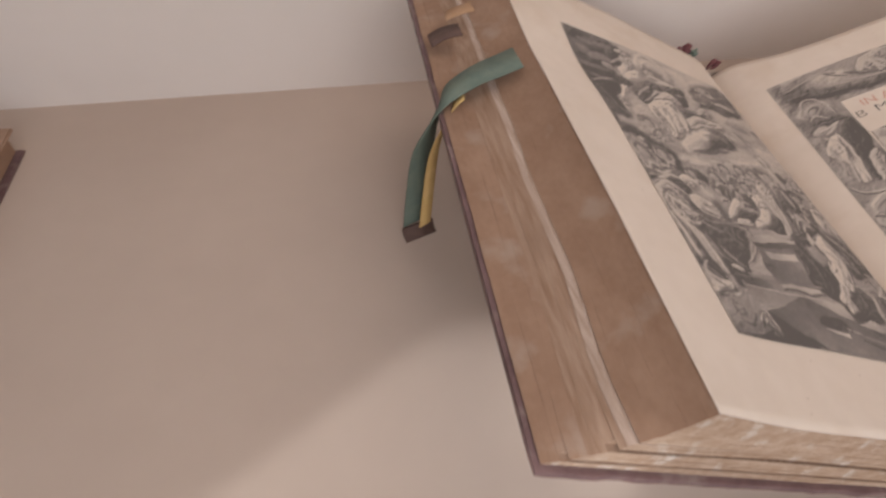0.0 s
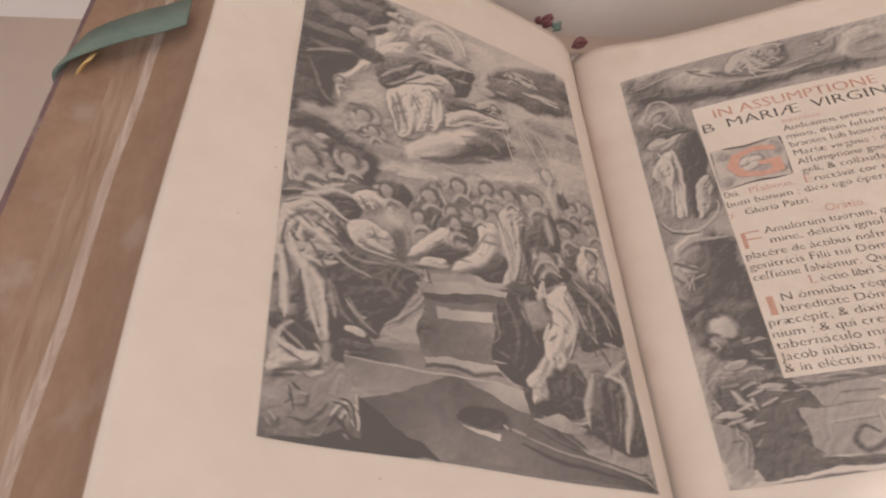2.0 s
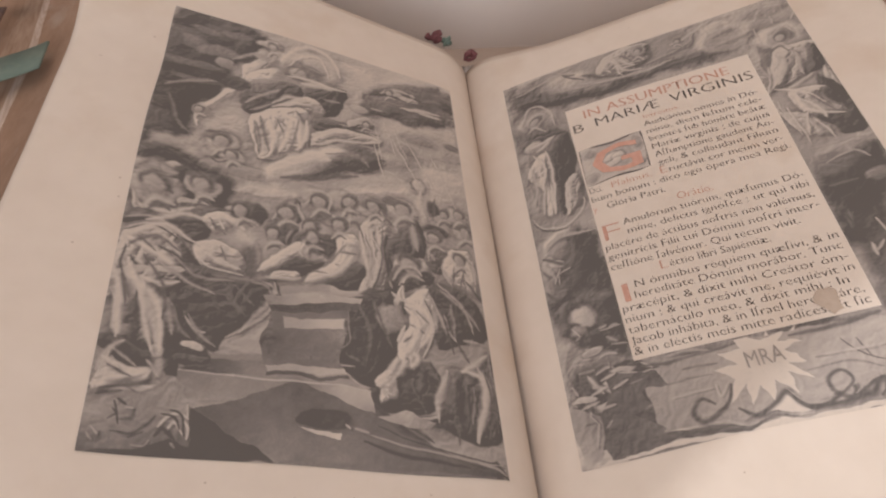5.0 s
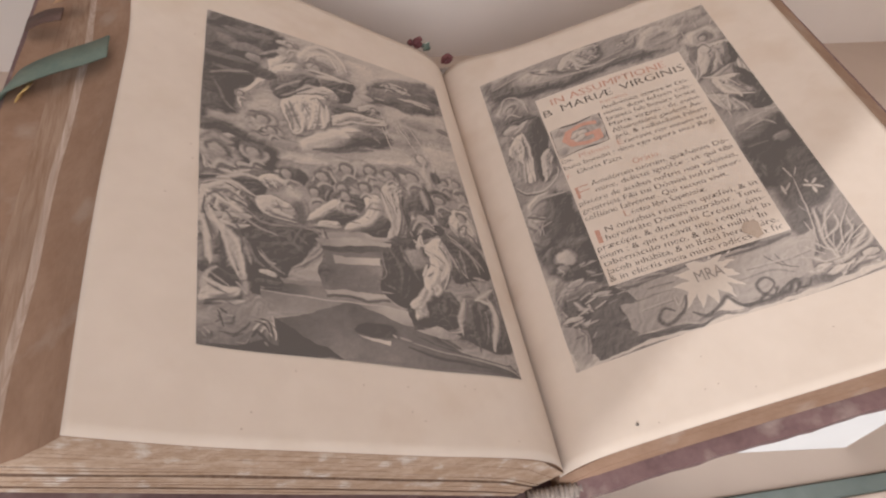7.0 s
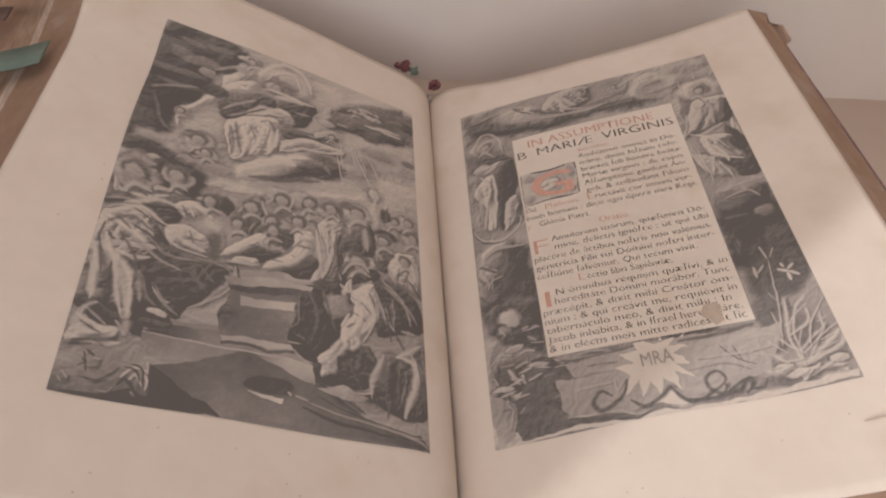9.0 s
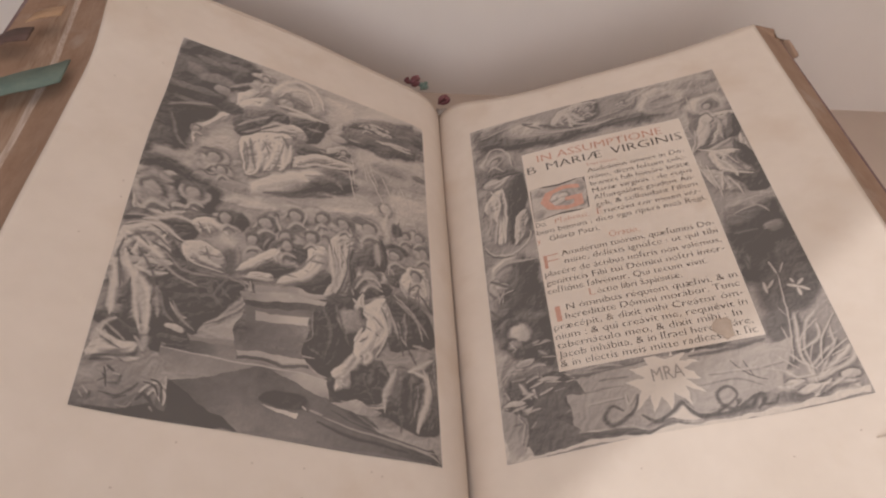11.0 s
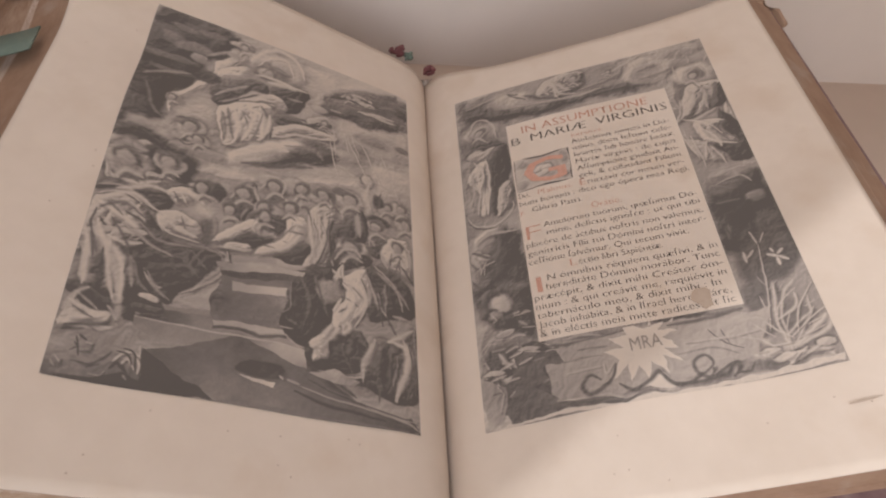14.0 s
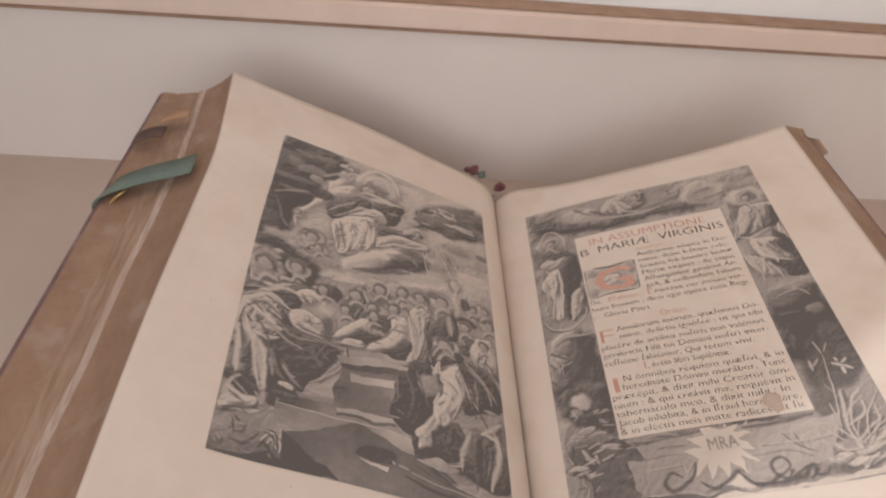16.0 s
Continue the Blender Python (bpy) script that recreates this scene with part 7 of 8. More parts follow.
    art.blob(0.602, 0.972, 0.0281, 0.0055, 4, 0.6)
    art.blob(0.855, 0.832, 0.0107, 0.0144, 16, 0.2)
    art.blob(0.875, 0.899, 0.0188, 0.018, 15, 0.28)
    art.blob(0.885, 0.946, 0.015, 0.0109, 15, 0.4)
    art.blob(0.934, 0.736, 0.0147, 0.0155, 18, 0.14)
    art.blob(0.477, 0.959, 0.0126, 0.0086, 14, 0.3)
    art.blob(0.873, 0.719, 0.0032, 0.0042, 18, 0.7)
    art.blob(0.938, 0.737, 0.0052, 0.0034, 18, 0.72)
    art.blob(0.945, 0.734, 0.0022, 0.0026, 18, 0.5)
    art.blob(0.904, 0.698, 0.0045, 0.0015, 68, 0.7)
    art.blob(0.874, 0.967, 0.0083, 0.003, 15, 0.6)
    art.blob(0.97, 0.954, 0.0049, 0.0031, 15, 0.6)
    art.blob(0.829, 0.952, 0.0051, 0.0022, 15, 0.62)
    art.flat([(0.426, 0.891), (0.391, 0.877), (0.45, 0.876), (0.429, 0.852), (0.473, 0.868), (0.47, 0.847), (0.503, 0.865), (0.532, 0.84), (0.541, 0.868), (0.609, 0.844), (0.576, 0.878), (0.629, 0.887), (0.577, 0.897), (0.615, 0.919), (0.566, 0.915), (0.569, 0.941), (0.53, 0.92), (0.509, 0.95), (0.507, 0.92), (0.458, 0.934), (0.473, 0.907)], 0.86)
    art.flat([(0.454, 0.97), (0.502, 0.945), (0.544, 0.977), (0.506, 0.982)], 0.74)
    art.fold([(0.411, 0.904), (0.367, 0.949), (0.399, 0.969), (0.457, 0.963), (0.512, 0.943), (0.547, 0.971), (0.599, 0.979), (0.656, 0.974), (0.654, 0.937), (0.617, 0.938), (0.63, 0.97), (0.689, 0.979), (0.727, 0.956), (0.739, 0.969), (0.714, 0.983)], 0.0075, 0.14)
    art.fold([(0.411, 0.905), (0.37, 0.948), (0.404, 0.964), (0.459, 0.958)], 0.0025, 0.5)
    art.fold([(0.549, 0.966), (0.601, 0.975), (0.654, 0.969), (0.651, 0.939)], 0.0025, 0.52)
    art.fold([(0.392, 0.96), (0.324, 0.964), (0.306, 0.947), (0.325, 0.931), (0.358, 0.948)], 0.005, 0.2)
    art.fold([(0.326, 0.959), (0.311, 0.946), (0.326, 0.935)], 0.002, 0.6)
    art.fold([(0.381, 0.907), (0.354, 0.932), (0.376, 0.951)], 0.004, 0.62)
    art.fold([(0.659, 0.884), (0.722, 0.911), (0.799, 0.939)], 0.002, 0.2)
    art.fold([(0.691, 0.898), (0.78, 0.906)], 0.0018, 0.22)
    art.fold([(0.05, 0.973), (0.067, 0.939), (0.053, 0.907)], 0.004, 0.6)
    art.fold([(0.878, 0.96), (0.871, 0.891), (0.893, 0.814), (0.912, 0.741)], 0.0025, 0.66)
    art.fold([(0.882, 0.953), (0.949, 0.897), (0.965, 0.853)], 0.002, 0.62)
    art.fold([(0.894, 0.948), (0.978, 0.91), (0.994, 0.898)], 0.004, 0.72)
    art.fold([(0.882, 0.953), (0.986, 0.927), (1.01, 0.901)], 0.003, 0.66)
    art.fold([(0.877, 0.945), (0.898, 0.856), (0.952, 0.809)], 0.002, 0.62)
    art.fold([(0.849, 0.948), (0.802, 0.917), (0.756, 0.917)], 0.003, 0.66)
    art.fold([(0.85, 0.962), (0.792, 0.953), (0.774, 0.935)], 0.004, 0.7)
    art.fold([(0.882, 0.968), (0.954, 0.966), (0.978, 0.984)], 0.004, 0.68)
    art.fold([(0.893, 0.933), (0.828, 0.883), (0.819, 0.866)], 0.002, 0.66)
    art.fold([(0.871, 0.891), (0.928, 0.87), (0.936, 0.839)], 0.002, 0.66)
    art.fold([(0.88, 0.923), (0.97, 0.878)], 0.002, 0.64)
    art.fold([(0.867, 0.98), (0.865, 0.95), (0.905, 0.943)], 0.004, 0.66)
    art.blob(0.873, 0.719, 0.0032, 0.0042, 18, 0.7)
    art.blob(0.938, 0.737, 0.0052, 0.0034, 18, 0.72)
    art.blob(0.945, 0.734, 0.0022, 0.0026, 18, 0.5)
    art.blob(0.904, 0.698, 0.0045, 0.0015, 68, 0.7)
    art.blob(0.093, 0.72, 0.0053, 0.0064, 16, 0.62)
    art.blob(0.032, 0.586, 0.0047, 0.0065, 17, 0.55)
    art.blob(0.055, 0.586, 0.0046, 0.0024, -23, 0.6)
    art.blob(0.874, 0.967, 0.0083, 0.003, 15, 0.6)
    art.blob(0.97, 0.954, 0.0049, 0.0031, 15, 0.6)
    art.blob(0.829, 0.952, 0.0051, 0.0022, 15, 0.62)
    art.blob(0.095, 0.794, 0.0055, 0.0025, 15, 0.6)
    art.blob(0.123, 0.864, 0.0052, 0.0019, -10, 0.6)
    art.blob(0.047, 0.883, 0.0065, 0.0022, 35, 0.6)
    art.blob(0.105, 0.9, 0.0059, 0.0019, -10, 0.55)
    art.blob(0.158, 0.846, 0.0063, 0.0019, 26, 0.55)
    art.blob(0.04, 0.92, 0.0043, 0.0019, -10, 0.58)
    art.wash([(0.204, 0.858), (0.467, 0.846), (0.866, 0.86), (0.797, 0.949), (0.5, 0.975), (0.21, 0.97)], [0.46, 0.5, 0.52, 0.5, 0.5, 0.4], 0.0010, False)
    art.wash([(0.863, 0.687), (0.983, 0.697), (0.987, 0.758), (0.963, 0.796), (0.861, 0.808), (0.828, 0.778)], [0.18, 0.2, 0.18, 0.2, 0.26, 0.18], 0.0048, True)
    art.wash([(0.109, 0.843), (0.242, 0.861), (0.259, 0.887), (0.195, 0.895), (0.202, 0.921), (0.16, 0.93), (0.231, 0.966), (0.19, 0.981), (0.056, 0.979), (0.079, 0.915), (0.11, 0.882)], [0.2, 0.18, 0.24, 0.2, 0.24, 0.2, 0.26, 0.22, 0.16, 0.18, 0.2], 0.0005, False)
    art.wash([(0.065, 0.968), (0.259, 0.973), (0.416, 0.989), (0.558, 0.986), (0.414, 0.995), (0.255, 0.987), (0.086, 0.997)], [0.2, 0.2, 0.22, 0.26, 0.24, 0.22, 0.2], 0.0006, False)
    art.wash([(0.011, 0.999), (0.087, 0.992), (0.254, 0.989), (0.413, 0.996), (0.556, 0.99), (0.693, 0.992), (0.874, 0.984), (1.005, 0.988), (0.999, 0.998), (0.867, 0.997), (0.643, 1.003), (0.41, 1.004), (0.252, 0.997)], [0.7, 0.72, 0.76, 0.78, 0.76, 0.72, 0.66, 0.7, 0.78, 0.78, 0.78, 0.78, 0.78], 0.0004, False)
    art.wash([(-0.004, 0.888), (0.077, 0.917), (0.063, 0.987), (0.009, 0.999)], [0.46, 0.3, 0.4, 0.56], 0.0008, False)
    art.wash([(0.369, 0.885), (0.43, 0.885), (0.398, 0.859), (0.454, 0.861), (0.448, 0.841), (0.507, 0.855), (0.573, 0.848), (0.552, 0.863), (0.602, 0.873), (0.556, 0.882), (0.598, 0.906), (0.553, 0.908), (0.596, 0.935), (0.54, 0.922), (0.538, 0.953), (0.502, 0.928), (0.486, 0.962), (0.467, 0.928), (0.436, 0.959), (0.441, 0.919), (0.388, 0.948), (0.418, 0.909)], [0.8, 0.8, 0.8, 0.8, 0.8, 0.8, 0.8, 0.8, 0.8, 0.8, 0.8, 0.8, 0.8, 0.8, 0.8, 0.8, 0.8, 0.8, 0.8, 0.8, 0.8, 0.8], 0.0003, False)
    art.wash([(0.456, 0.984), (0.508, 0.955), (0.554, 0.981), (0.482, 0.981)], [0.78, 0.8, 0.74, 0.76], 0.0003, False)
    art.burin([(0.026, 0.544), (0.079, 0.522), (0.173, 0.526)], 0.0026, 0.54)
    art.burin([(0.015, 0.565), (0.087, 0.599)], 0.0026, 0.2)
    art.burin([(0.027, 0.592), (0.036, 0.616)], 0.0022, 0.5)
    art.burin([(0.055, 0.61), (0.09, 0.603)], 0.0010, 0.56)
    art.burin([(0.052, 0.616), (0.047, 0.635)], 0.0010, 0.54)
    art.burin([(0.004, 0.646), (0.035, 0.677)], 0.0019, 0.22)
    art.burin([(0.857, 0.527), (0.934, 0.516), (0.962, 0.541)], 0.0016, 0.5)
    art.burin([(0.832, 0.582), (0.903, 0.584)], 0.0019, 0.26)
    art.burin([(0.844, 0.908), (0.87, 0.841), (0.891, 0.768), (0.9, 0.711)], 0.0010, 0.6)
    art.burin([(0.899, 0.707), (0.891, 0.674)], 0.0013, 0.62)
    art.burin([(0.909, 0.706), (0.929, 0.685)], 0.0010, 0.56)
    art.burin([(0.939, 0.751), (0.915, 0.741)], 0.0019, 0.74)
    art.burin([(0.937, 0.754), (0.938, 0.772)], 0.0019, 0.78)
    art.burin([(0.942, 0.752), (0.964, 0.765)], 0.0019, 0.74)
    art.burin([(0.941, 0.746), (0.96, 0.735)], 0.0019, 0.7)
    art.burin([(0.932, 0.738), (0.928, 0.728)], 0.0016, 0.7)
    art.burin([(0.854, 0.723), (0.855, 0.75)], 0.0019, 0.64)
    art.burin([(0.881, 0.722), (0.86, 0.739)], 0.0016, 0.6)
    art.burin([(0.868, 0.914), (0.886, 0.864), (0.944, 0.831)], 0.0008, 0.62)
    art.burin([(0.912, 0.922), (0.936, 0.873), (0.995, 0.827)], 0.0010, 0.66)
    art.burin([(0.89, 0.93), (0.97, 0.894), (1.005, 0.885)], 0.0010, 0.66)
    art.burin([(0.901, 0.937), (0.984, 0.921)], 0.0010, 0.6)
    art.burin([(0.85, 0.831), (0.855, 0.887)], 0.0008, 0.56)
    art.burin([(0.802, 0.888), (0.851, 0.924)], 0.0008, 0.6)
    art.burin([(0.749, 0.907), (0.833, 0.928)], 0.0008, 0.58)
    art.burin([(0.855, 0.858), (0.814, 0.877)], 0.0008, 0.54)
    art.burin([(0.944, 0.912), (0.978, 0.905)], 0.0010, 0.64)
    art.burin([(0.883, 0.914), (0.91, 0.881)], 0.0008, 0.58)
    art.burin([(0.95, 0.875), (0.983, 0.865)], 0.0008, 0.56)
    art.burin([(0.874, 0.808), (0.864, 0.789)], 0.0008, 0.46)
    art.burin([(0.879, 0.823), (0.911, 0.804)], 0.0008, 0.48)
    art.burin([(0.817, 0.955), (0.85, 0.948)], 0.0019, 0.66)
    art.burin([(0.849, 0.971), (0.881, 0.962)], 0.0022, 0.74)
    art.burin([(0.882, 0.971), (0.914, 0.956)], 0.0019, 0.7)
    art.burin([(0.912, 0.969), (0.95, 0.959)], 0.0016, 0.6)
    art.burin([(0.836, 0.941), (0.883, 0.941)], 0.0013, 0.6)
    art.burin([(0.793, 0.949), (0.82, 0.948)], 0.0013, 0.55)
    art.burin([(0.861, 0.982), (0.881, 0.976)], 0.0013, 0.74)
    art.burin([(0.851, 0.958), (0.826, 0.965)], 0.0010, 0.22)
    art.burin([(0.899, 0.965), (0.874, 0.979)], 0.0010, 0.22)
    art.burin([(0.938, 0.974), (0.981, 0.973)], 0.0016, 0.3)
    art.burin([(0.683, 0.881), (0.715, 0.914), (0.762, 0.932)], 0.0006, 0.2)
    art.burin([(0.715, 0.887), (0.73, 0.922)], 0.0006, 0.22)
    art.burin([(0.61, 0.901), (0.735, 0.905), (0.813, 0.903)], 0.0016, 0.56)
    art.burin([(0.585, 0.922), (0.68, 0.921), (0.748, 0.942)], 0.0013, 0.36)
    art.burin([(0.258, 0.917), (0.359, 0.917)], 0.0016, 0.56)
    art.burin([(0.248, 0.89), (0.366, 0.893)], 0.0013, 0.34)
    art.burin([(0.304, 0.873), (0.389, 0.876)], 0.0016, 0.3)
    art.burin([(0.206, 0.847), (0.31, 0.854), (0.448, 0.85)], 0.0019, 0.24)
    art.burin([(0.579, 0.859), (0.709, 0.857), (0.793, 0.85)], 0.0026, 0.22)
    art.burin([(0.405, 0.919), (0.381, 0.949), (0.319, 0.969), (0.296, 0.949), (0.324, 0.933), (0.353, 0.945)], 0.0026, 0.17)
    art.burin([(0.395, 0.927), (0.372, 0.948), (0.325, 0.96), (0.309, 0.948)], 0.0008, 0.5)
    art.burin([(0.37, 0.913), (0.373, 0.933), (0.4, 0.913)], 0.0013, 0.6)
    art.burin([(0.404, 0.959), (0.445, 0.979), (0.489, 0.964), (0.52, 0.95), (0.542, 0.972), (0.578, 0.982), (0.63, 0.971)], 0.0029, 0.17)
    art.burin([(0.63, 0.971), (0.669, 0.953), (0.654, 0.932), (0.621, 0.941), (0.623, 0.965), (0.657, 0.978), (0.701, 0.963), (0.734, 0.956), (0.732, 0.976), (0.762, 0.979), (0.775, 0.965)], 0.0022, 0.18)
    art.burin([(0.521, 0.946), (0.547, 0.968), (0.584, 0.977)], 0.0008, 0.48)
    art.burin([(0.648, 0.937), (0.629, 0.945), (0.631, 0.962)], 0.0007, 0.5)
    art.burin([(0.662, 0.973), (0.703, 0.958), (0.733, 0.952)], 0.0007, 0.5)
    art.burin([(0.006, 1), (0.085, 1.001), (0.252, 0.998), (0.41, 1.005), (0.642, 1.004), (0.866, 0.998), (0.998, 0.999)], 0.0005, 0.3)
    art.burin([(0.052, 0.74), (0.067, 0.76)], 0.0013, 0.56)
    art.burin([(0.124, 0.757), (0.184, 0.756)], 0.0013, 0.5)
    art.burin([(0.147, 0.791), (0.191, 0.796)], 0.0013, 0.46)
    art.burin([(0.068, 0.798), (0.102, 0.792)], 0.0019, 0.48)
    art.burin([(0.044, 0.832), (0.084, 0.831)], 0.0019, 0.42)
    art.burin([(0.097, 0.855), (0.138, 0.847)], 0.0016, 0.6)
    art.burin([(0.122, 0.874), (0.163, 0.864)], 0.0016, 0.58)
    art.burin([(0.065, 0.877), (0.105, 0.868)], 0.0016, 0.58)
    art.burin([(0.033, 0.898), (0.08, 0.89)], 0.0016, 0.54)
    art.burin([(0.081, 0.905), (0.116, 0.902)], 0.0016, 0.5)
    art.burin([(0.145, 0.848), (0.19, 0.855)], 0.0013, 0.52)
    art.burin([(0.204, 0.858), (0.232, 0.857)], 0.0010, 0.5)
    art.burin([(0.168, 0.873), (0.201, 0.87)], 0.0010, 0.4)
    art.burin([(0.048, 0.968), (0.065, 0.93)], 0.0013, 0.5)
    art.burin([(0.065, 0.93), (0.048, 0.91)], 0.0010, 0.5)
    art.burin([(0.035, 0.928), (0.059, 0.927)], 0.0013, 0.24)
    art.burin([(0.081, 0.94), (0.1, 0.928)], 0.0013, 0.4)
    art.burin([(0.019, 0.854), (0.03, 0.871)], 0.0016, 0.5)
    art.burin([(0.012, 0.826), (0.028, 0.815)], 0.0013, 0.5)
    return art


LEFT_CORNERS = ((-0.2581, 0.1520), (-0.0572, 0.1585), (-0.0848, -0.1710), (-0.2722, -0.1505))
RIGHT_CORNERS = ((-0.0108, 0.1505), (0.1948, 0.1305), (0.1527, -0.1815), (-0.0423, -0.1702))
BOX_CORNERS = ((0.0239, 0.0955), (0.1495, 0.0825), (0.1205, -0.1301), (0.0005, -0.1198))
part("engraving", left_picture().mesh("engraving", LEFT_CORNERS, z_left, 0.0004, bow=0.0022), left_page, "dark engraving of draped shapes, clouds and a tomb")
part("engraved_border", right_picture().mesh("engraved_border", RIGHT_CORNERS, z_right, 0.0004), right_page, "dark engraved border of clouds, flowers and shapes")


def box_xy(u, v):
    tl, tr, br, bl = (Vector(c) for c in BOX_CORNERS)
    return tl.lerp(tr, u).lerp(bl.lerp(br, u), v)


def box_patch(name, u0, v0, u1, v1, lift, mat, n=24):
    verts, faces = [], []
    for j in range(n + 1):
        for i in range(n + 1):
            x, y = box_xy(lerp(u0, u1, i / n), lerp(v0, v1, j / n))
            verts.append((x, y, z_right(x, y) + lift))
    for j in range(n):
        for i in range(n):
            a = j * (n + 1) + i
            faces.append((a, a + n + 1, a + n + 2, a + 1))
    return mesh_of(name, verts, faces, mat)


part("text_panel", box_patch("text_panel", 0, 0, 1, 1, 0.0007, PAPER), right_page, "blank cream panel for the text")


def writing(text, u0, u1, v, height, mat, lift=0.0010, bold=-0.022, stress=0.09):
    """One printed line, fitted between u0 and u1 of the panel, its baseline at v."""
    curve = bpy.data.curves.new("line", "FONT")
    curve.body, curve.resolution_u, curve.offset = text, 2, bold
    ob = bpy.data.objects.new("line", curve)
    me = bpy.data.meshes.new_from_object(ob)
    me.name = "text_line"
    bpy.data.objects.remove(ob)
    co = np.empty(len(me.vertices) * 3)
    me.vertices.foreach_get("co", co)
    co = co.reshape(-1, 3)
    x0, x1 = co[:, 0].min(), co[:, 0].max()
    k = height / 0.70
    for vert, (x, y, _) in zip(me.vertices, co):
        px, py = box_xy(u0 + (x - x0) / (x1 - x0) * (u1 - u0), v - y * k)
        vert.co = (px, py, z_right(px, py) + lift)
    me.materials.append(mat)
    bm = bmesh.new()
    bm.from_mesh(me)
    twin = bmesh.ops.duplicate(bm, geom=bm.verts[:] + bm.edges[:] + bm.faces[:])
    step = (box_xy(1, v) - box_xy(0, v)).to_3d() * height * stress
    for g in twin["geom"]:
        if isinstance(g, bmesh.types.BMVert):
            g.co += step + Vector((0, 0, z_right(g.co.x + step.x, g.co.y + step.y) - z_right(g.co.x, g.co.y)))
    bm.to_mesh(me)
    bm.free()
    return part("text_line", me, right_page)


CAP, SMALL = 0.036, 0.0245
writing("IN ASSUMPTIONE", 0.092, 0.872, 0.068, 0.042, REDINK, bold=-0.016)
writing("B", 0.018, 0.070, 0.126, 0.042, INK)
writing("MARIÆ", 0.140, 0.480, 0.124, 0.042, INK)
writing("VIRGINIS", 0.545, 0.970, 0.121, 0.042, INK)
writing("Introitus.", 0.385, 0.572, 0.158, 0.020, REDINK)
for i, words in enumerate(("Audeámus omnes in Dó-", "mino, diem feſtum cele-", "brantes ſub honóre beátæ", "Maríæ virginis : de cujus", "Aſſumptióne gaudent An-", "geli, & collaudant Filium")):
    writing(words, 0.375, 0.955, 0.193 + 0.0362 * i, SMALL, INK)
writing("Dei.", 0.012, 0.075, 0.409, SMALL, INK)
writing("Pſalmus.", 0.125, 0.325, 0.409, SMALL, REDINK)
writing("E", 0.372, 0.402, 0.411, 0.03, REDINK)
writing("ructávit cor meum ver-", 0.415, 0.96, 0.411, SMALL, INK)
writing("bum bonum : dico ego ópera mea Regi.", 0.010, 0.972, 0.446, SMALL, INK)
writing("y.", 0.004, 0.03, 0.485, SMALL, REDINK)
writing("Glória Patri.", 0.075, 0.36, 0.485, SMALL, INK)
writing("Orátio.", 0.405, 0.572, 0.526, 0.028, REDINK)
writing("F", 0.022, 0.10, 0.605, 0.062, REDINK)
writing("Amulórum tuórum, quæſumus Dó-", 0.125, 0.965, 0.563, SMALL, INK)
writing("mine, delíctis ignóſce : ut qui tibi", 0.135, 0.965, 0.599, SMALL, INK)
writing("placére de áctibus noſtris non valémus,", 0.013, 0.965, 0.639, SMALL, INK)
writing("genitrícis Fílii tui Dómini noſtri inter-", 0.012, 0.965, 0.676, SMALL, INK)
writing("ceſſióne ſalvémur. Qui tecum vivit.", 0.011, 0.862, 0.712, SMALL, INK)
writing("L", 0.228, 0.262, 0.749, 0.030, REDINK)
writing("éctio libri Sapiéntiæ.", 0.272, 0.715, 0.748, SMALL, INK)
writing("I", 0.034, 0.056, 0.826, 0.064, REDINK)
writing("N ómnibus réquiem quæſívi, & in", 0.095, 0.975, 0.786, SMALL, INK)
writing("hereditáte Dómini morábor. Tunc", 0.082, 0.970, 0.820, SMALL, INK)
writing("præcépit, & dixit mihi Creátor óm-", 0.012, 0.970, 0.855, SMALL, INK)
writing("nium : & qui creávit me, requiévit in", 0.012, 0.972, 0.889, SMALL, INK)
writing("tabernáculo meo, & dixit mihi : In", 0.012, 0.930, 0.922, SMALL, INK)
writing("Jacob inhábita, & in Iſrael heredi táre,", 0.012, 0.965, 0.955, SMALL, INK)
writing("& in eléctis meis mitte radíces. Et ſic", 0.012, 0.970, 0.987, SMALL, INK)

# initial: a framed ground with a red letter
def initial():
    art = Plate(0.045, 0.035, 0.0005, 0.60, 21)
    for u, v, a, b, tone in ((0.5, 0.5, 0.009, 0.009, 0.5), (0.45, 0.42, 0.005, 0.003, 0.75), (0.56, 0.5, 0.004, 0.004, 0.72), (0.48, 0.62, 0.006, 0.003, 0.7), (0.15, 0.2, 0.004, 0.003, 0.42), (0.88, 0.3, 0.003, 0.005, 0.44), (0.12, 0.8, 0.003, 0.004, 0.44), (0.9, 0.8, 0.003, 0.003, 0.42)):
        art.blob(u, v, a, b, 0, tone)
    for line in (((0, 0), (1, 0)), ((1, 0), (1, 1)), ((1, 1), (0, 1)), ((0, 1), (0, 0))):
        art.fold(list(line), 0.0022, 0.1)
    c = [tuple(box_xy(u, v)) for u, v in ((0.012, 0.214), (0.350, 0.208), (0.338, 0.367), (0.006, 0.376))]
    return art.mesh("initial", c, z_right, 0.0010)


part("initial", initial(), right_page, "small grey framed ornament")
writing("G", 0.06, 0.30, 0.352, 0.122, REDINK, 0.0015, 0.006)


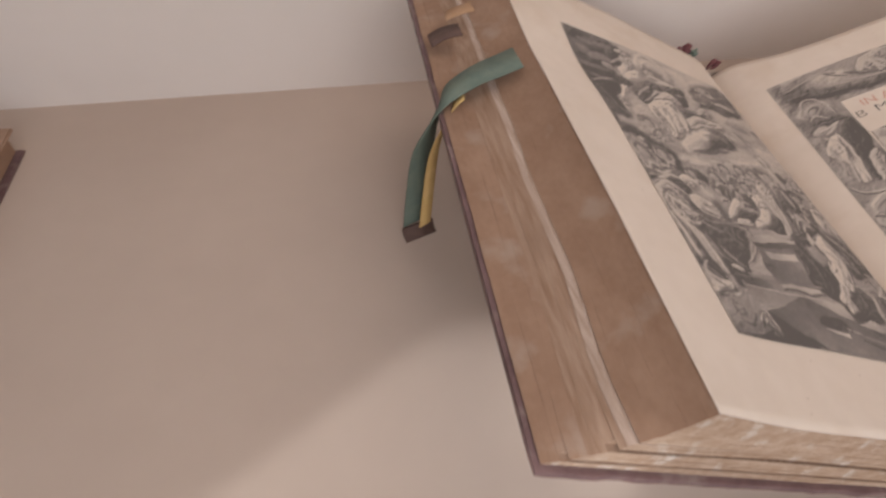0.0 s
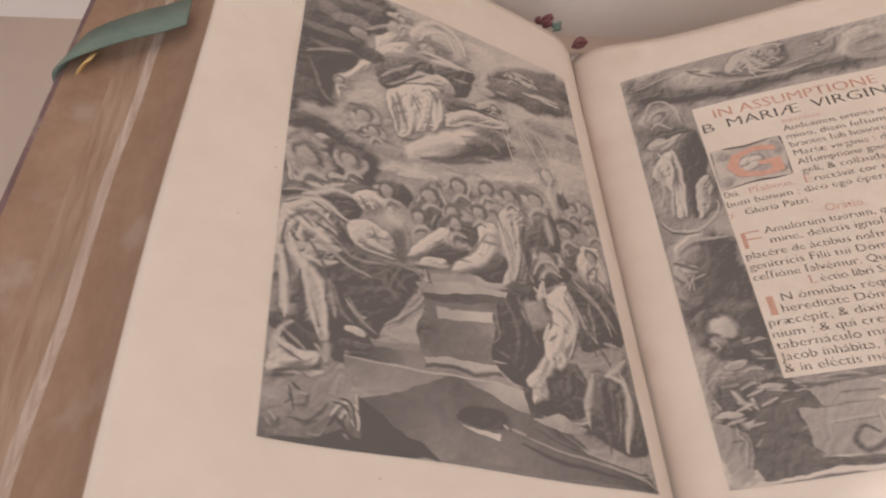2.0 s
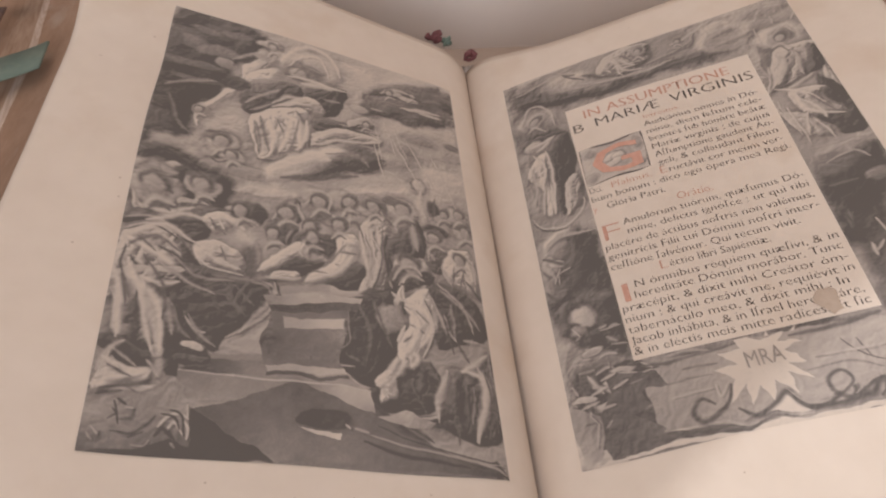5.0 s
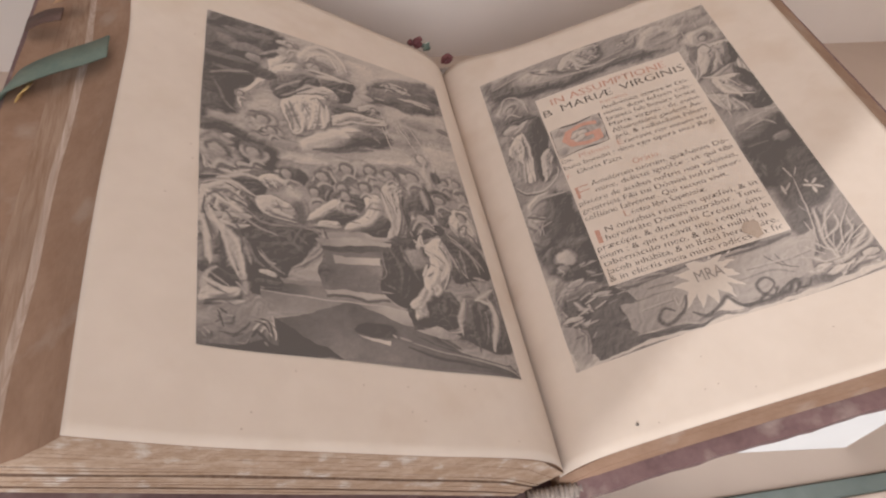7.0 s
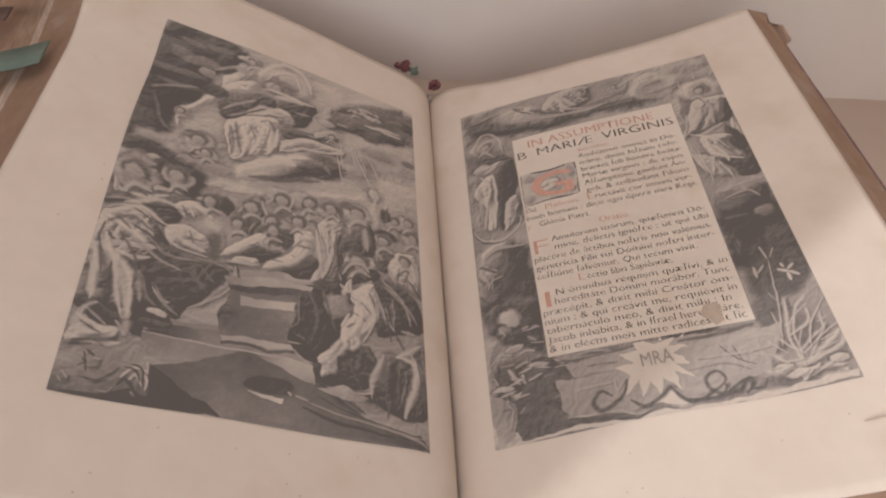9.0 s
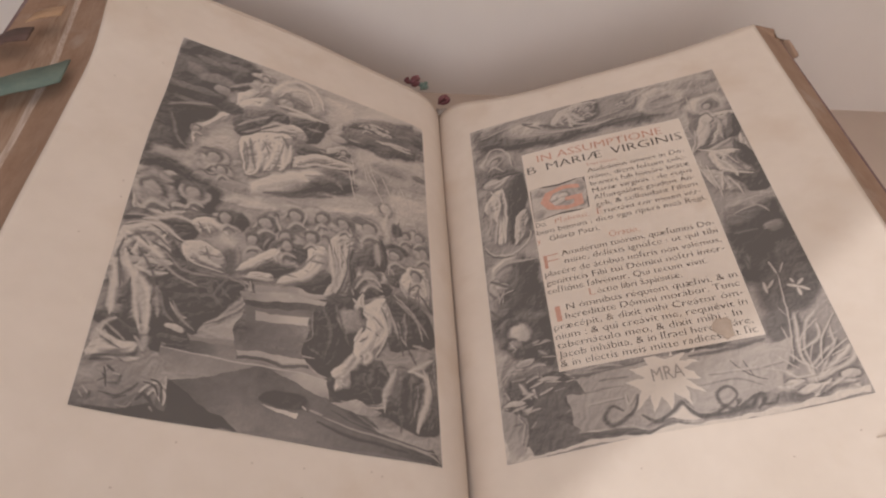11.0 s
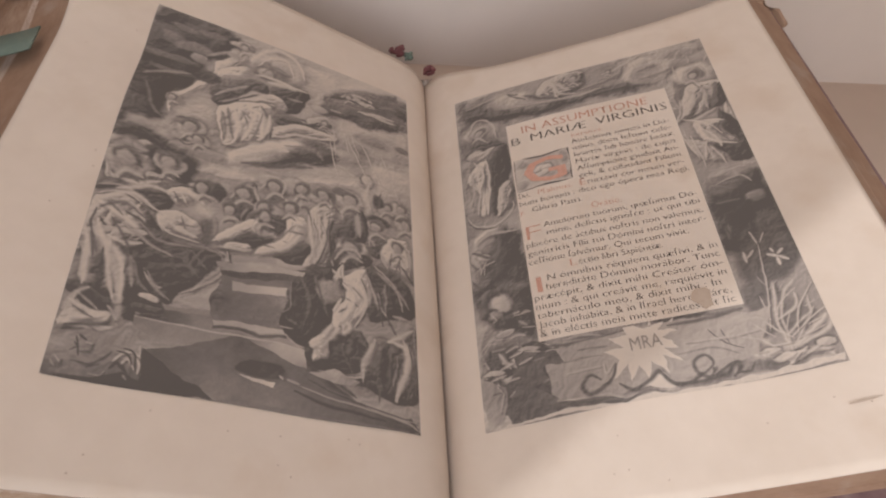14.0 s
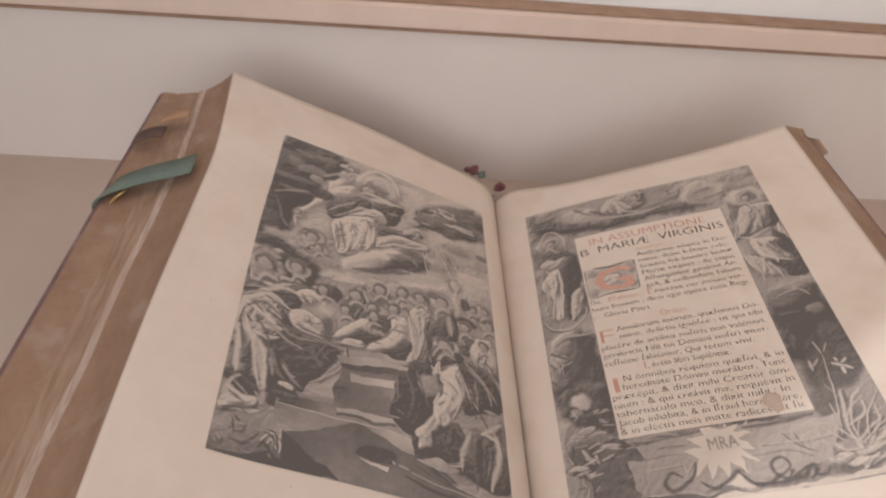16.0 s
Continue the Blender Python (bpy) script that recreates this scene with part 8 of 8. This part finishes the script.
def border_writing(text, a, b, up, mat):
    """A word on the engraved border from a to b, its letters as high as the vector up."""
    curve = bpy.data.curves.new("line", "FONT")
    curve.body, curve.resolution_u = text, 2
    ob = bpy.data.objects.new("line", curve)
    me = bpy.data.meshes.new_from_object(ob)
    bpy.data.objects.remove(ob)
    a, b, up = Vector(a), Vector(b), Vector(up)
    width = max(v.co.x for v in me.vertices)
    for v in me.vertices:
        q = a.lerp(b, v.co.x / width) + up * (v.co.y / 0.7)
        v.co = (q.x, q.y, z_right(q.x, q.y) + 0.001)
    me.materials.append(mat)
    return part("text_line", me, right_page)


def plate_xy(u, v):
    tl, tr, br, bl = (Vector(c) for c in RIGHT_CORNERS)
    return tl.lerp(tr, u).lerp(bl.lerp(br, u), v)


border_writing("MRA", plate_xy(0.452, 0.897), plate_xy(0.548, 0.897), plate_xy(0.452, 0.868) - plate_xy(0.452, 0.897), GREYINK)


# worm holes, fly specks and stains on the paper
def fleck(name, x, y, height_at, a, b, mat, parent, label="", seed=0):
    rnd = random.Random(seed)
    ring = [Vector((x, y, height_at(x, y) + 0.0013))]
    for k in range(14):
        w, r = 2 * math.pi * k / 14, rnd.uniform(0.75, 1.15)
        px, py = x + a * r * math.cos(w), y + b * r * math.sin(w)
        ring.append(Vector((px, py, height_at(px, py) + 0.0013)))
    me = mesh_of(name, ring, [(0, 1 + k, 1 + (k + 1) % 14) for k in range(14)], mat)
    return part(name, me, parent, label)


stain_at = box_xy(0.825, 0.955)
fleck("stain", stain_at.x, stain_at.y, z_right, 0.0062, 0.0085, SPOT, right_page, "brown blot over the last lines", 1)
fleck("stain", 0.147, -0.2045, z_right, 0.008, 0.0007, SPOT, right_page, "thin brown smear", 2)
SPECKS = random.Random(5)
fleck("speck", -0.0248, -0.2217 + 0.004, z_right, 0.0010, 0.0010, INK, right_page, "", 3)
for k in range(14):
    u, v = SPECKS.uniform(0.1, 0.95), SPECKS.choice((SPECKS.uniform(0.02, 0.1), SPECKS.uniform(0.88, 0.97)))
    x, y = right_xy(u, v)
    fleck("speck", x, y, z_right, 0.0006, 0.0005, SPOT, right_page, "", 10 + k)
for k in range(18):
    u, v = SPECKS.choice((SPECKS.uniform(0.82, 0.97), SPECKS.uniform(0.1, 0.95))), SPECKS.uniform(0.02, 0.10)
    if u > 0.82:
        v = SPECKS.uniform(0.05, 0.95)
    x, y = left_xy(u, v)
    fleck("speck", x, y, z_left, 0.0006, 0.0005, SPOT, left_page, "", 40 + k)


# ---- white card cradle under the boards ----
def right_under(x, y):
    return max(0.004, 0.4563 * x - 0.0172 * y + 0.0925 - 0.0275)


def left_under(x, y):
    t = (-0.081 - x) / 0.299
    return max(0.004, lerp(0.034, 0.158, t) - 0.014)


tagged(new("book_cradle", prism("book_cradle", [(0.02, -0.216), (0.193, -0.2465), (0.205, 0.13), (0.03, 0.14)], 0.0, right_under, CARD, 0.0008)), "white folded card wedge under the open board", "cradle", "card supports")
tagged(new("book_cradle", prism("book_cradle", [(-0.335, -0.15), (-0.12, -0.17), (-0.10, 0.16), (-0.335, 0.17)], 0.0, left_under, CARD, 0.0008)), "white folded card wedge under the thick half", "cradle", "card supports")


# ---- neighbouring book at the edge of view ----
def closed_book():
    ob = tagged(new("closed_book"), "brown leather book lying on the case floor", "book")
    for z0, z1, out, mat, name in ((0.0, 0.004, 0.0, LEATHER, "lower_board"), (0.0042, 0.0258, -0.006, EDGES, "text_block"), (0.026, 0.030, 0.0, TAN, "upper_board")):
        outline = [(-1.05, -0.09), (-0.775 + out, -0.10 - out * 0.8), (-0.752 + out, 0.262 + out * 0.8), (-1.03, 0.275)]
        part(name, prism(name, outline, z0, z1, mat, 0.0015), ob)
    bm = bmesh.new()
    rows = [[bm.verts.new((x - 0.008 * math.sin(math.pi * k / 8), y, 0.030 * k / 8)) for k in range(9)] for x, y in ((-1.0505, -0.09), (-1.0305, 0.275))]
    for k in range(8):
        bm.faces.new((rows[0][k], rows[0][k + 1], rows[1][k + 1], rows[1][k]))
    bmesh.ops.solidify(bm, geom=bm.faces[:], thickness=0.003)
    part("spine", bm_mesh("spine", bm, LEATHER, True), ob)
    return ob


closed_book()
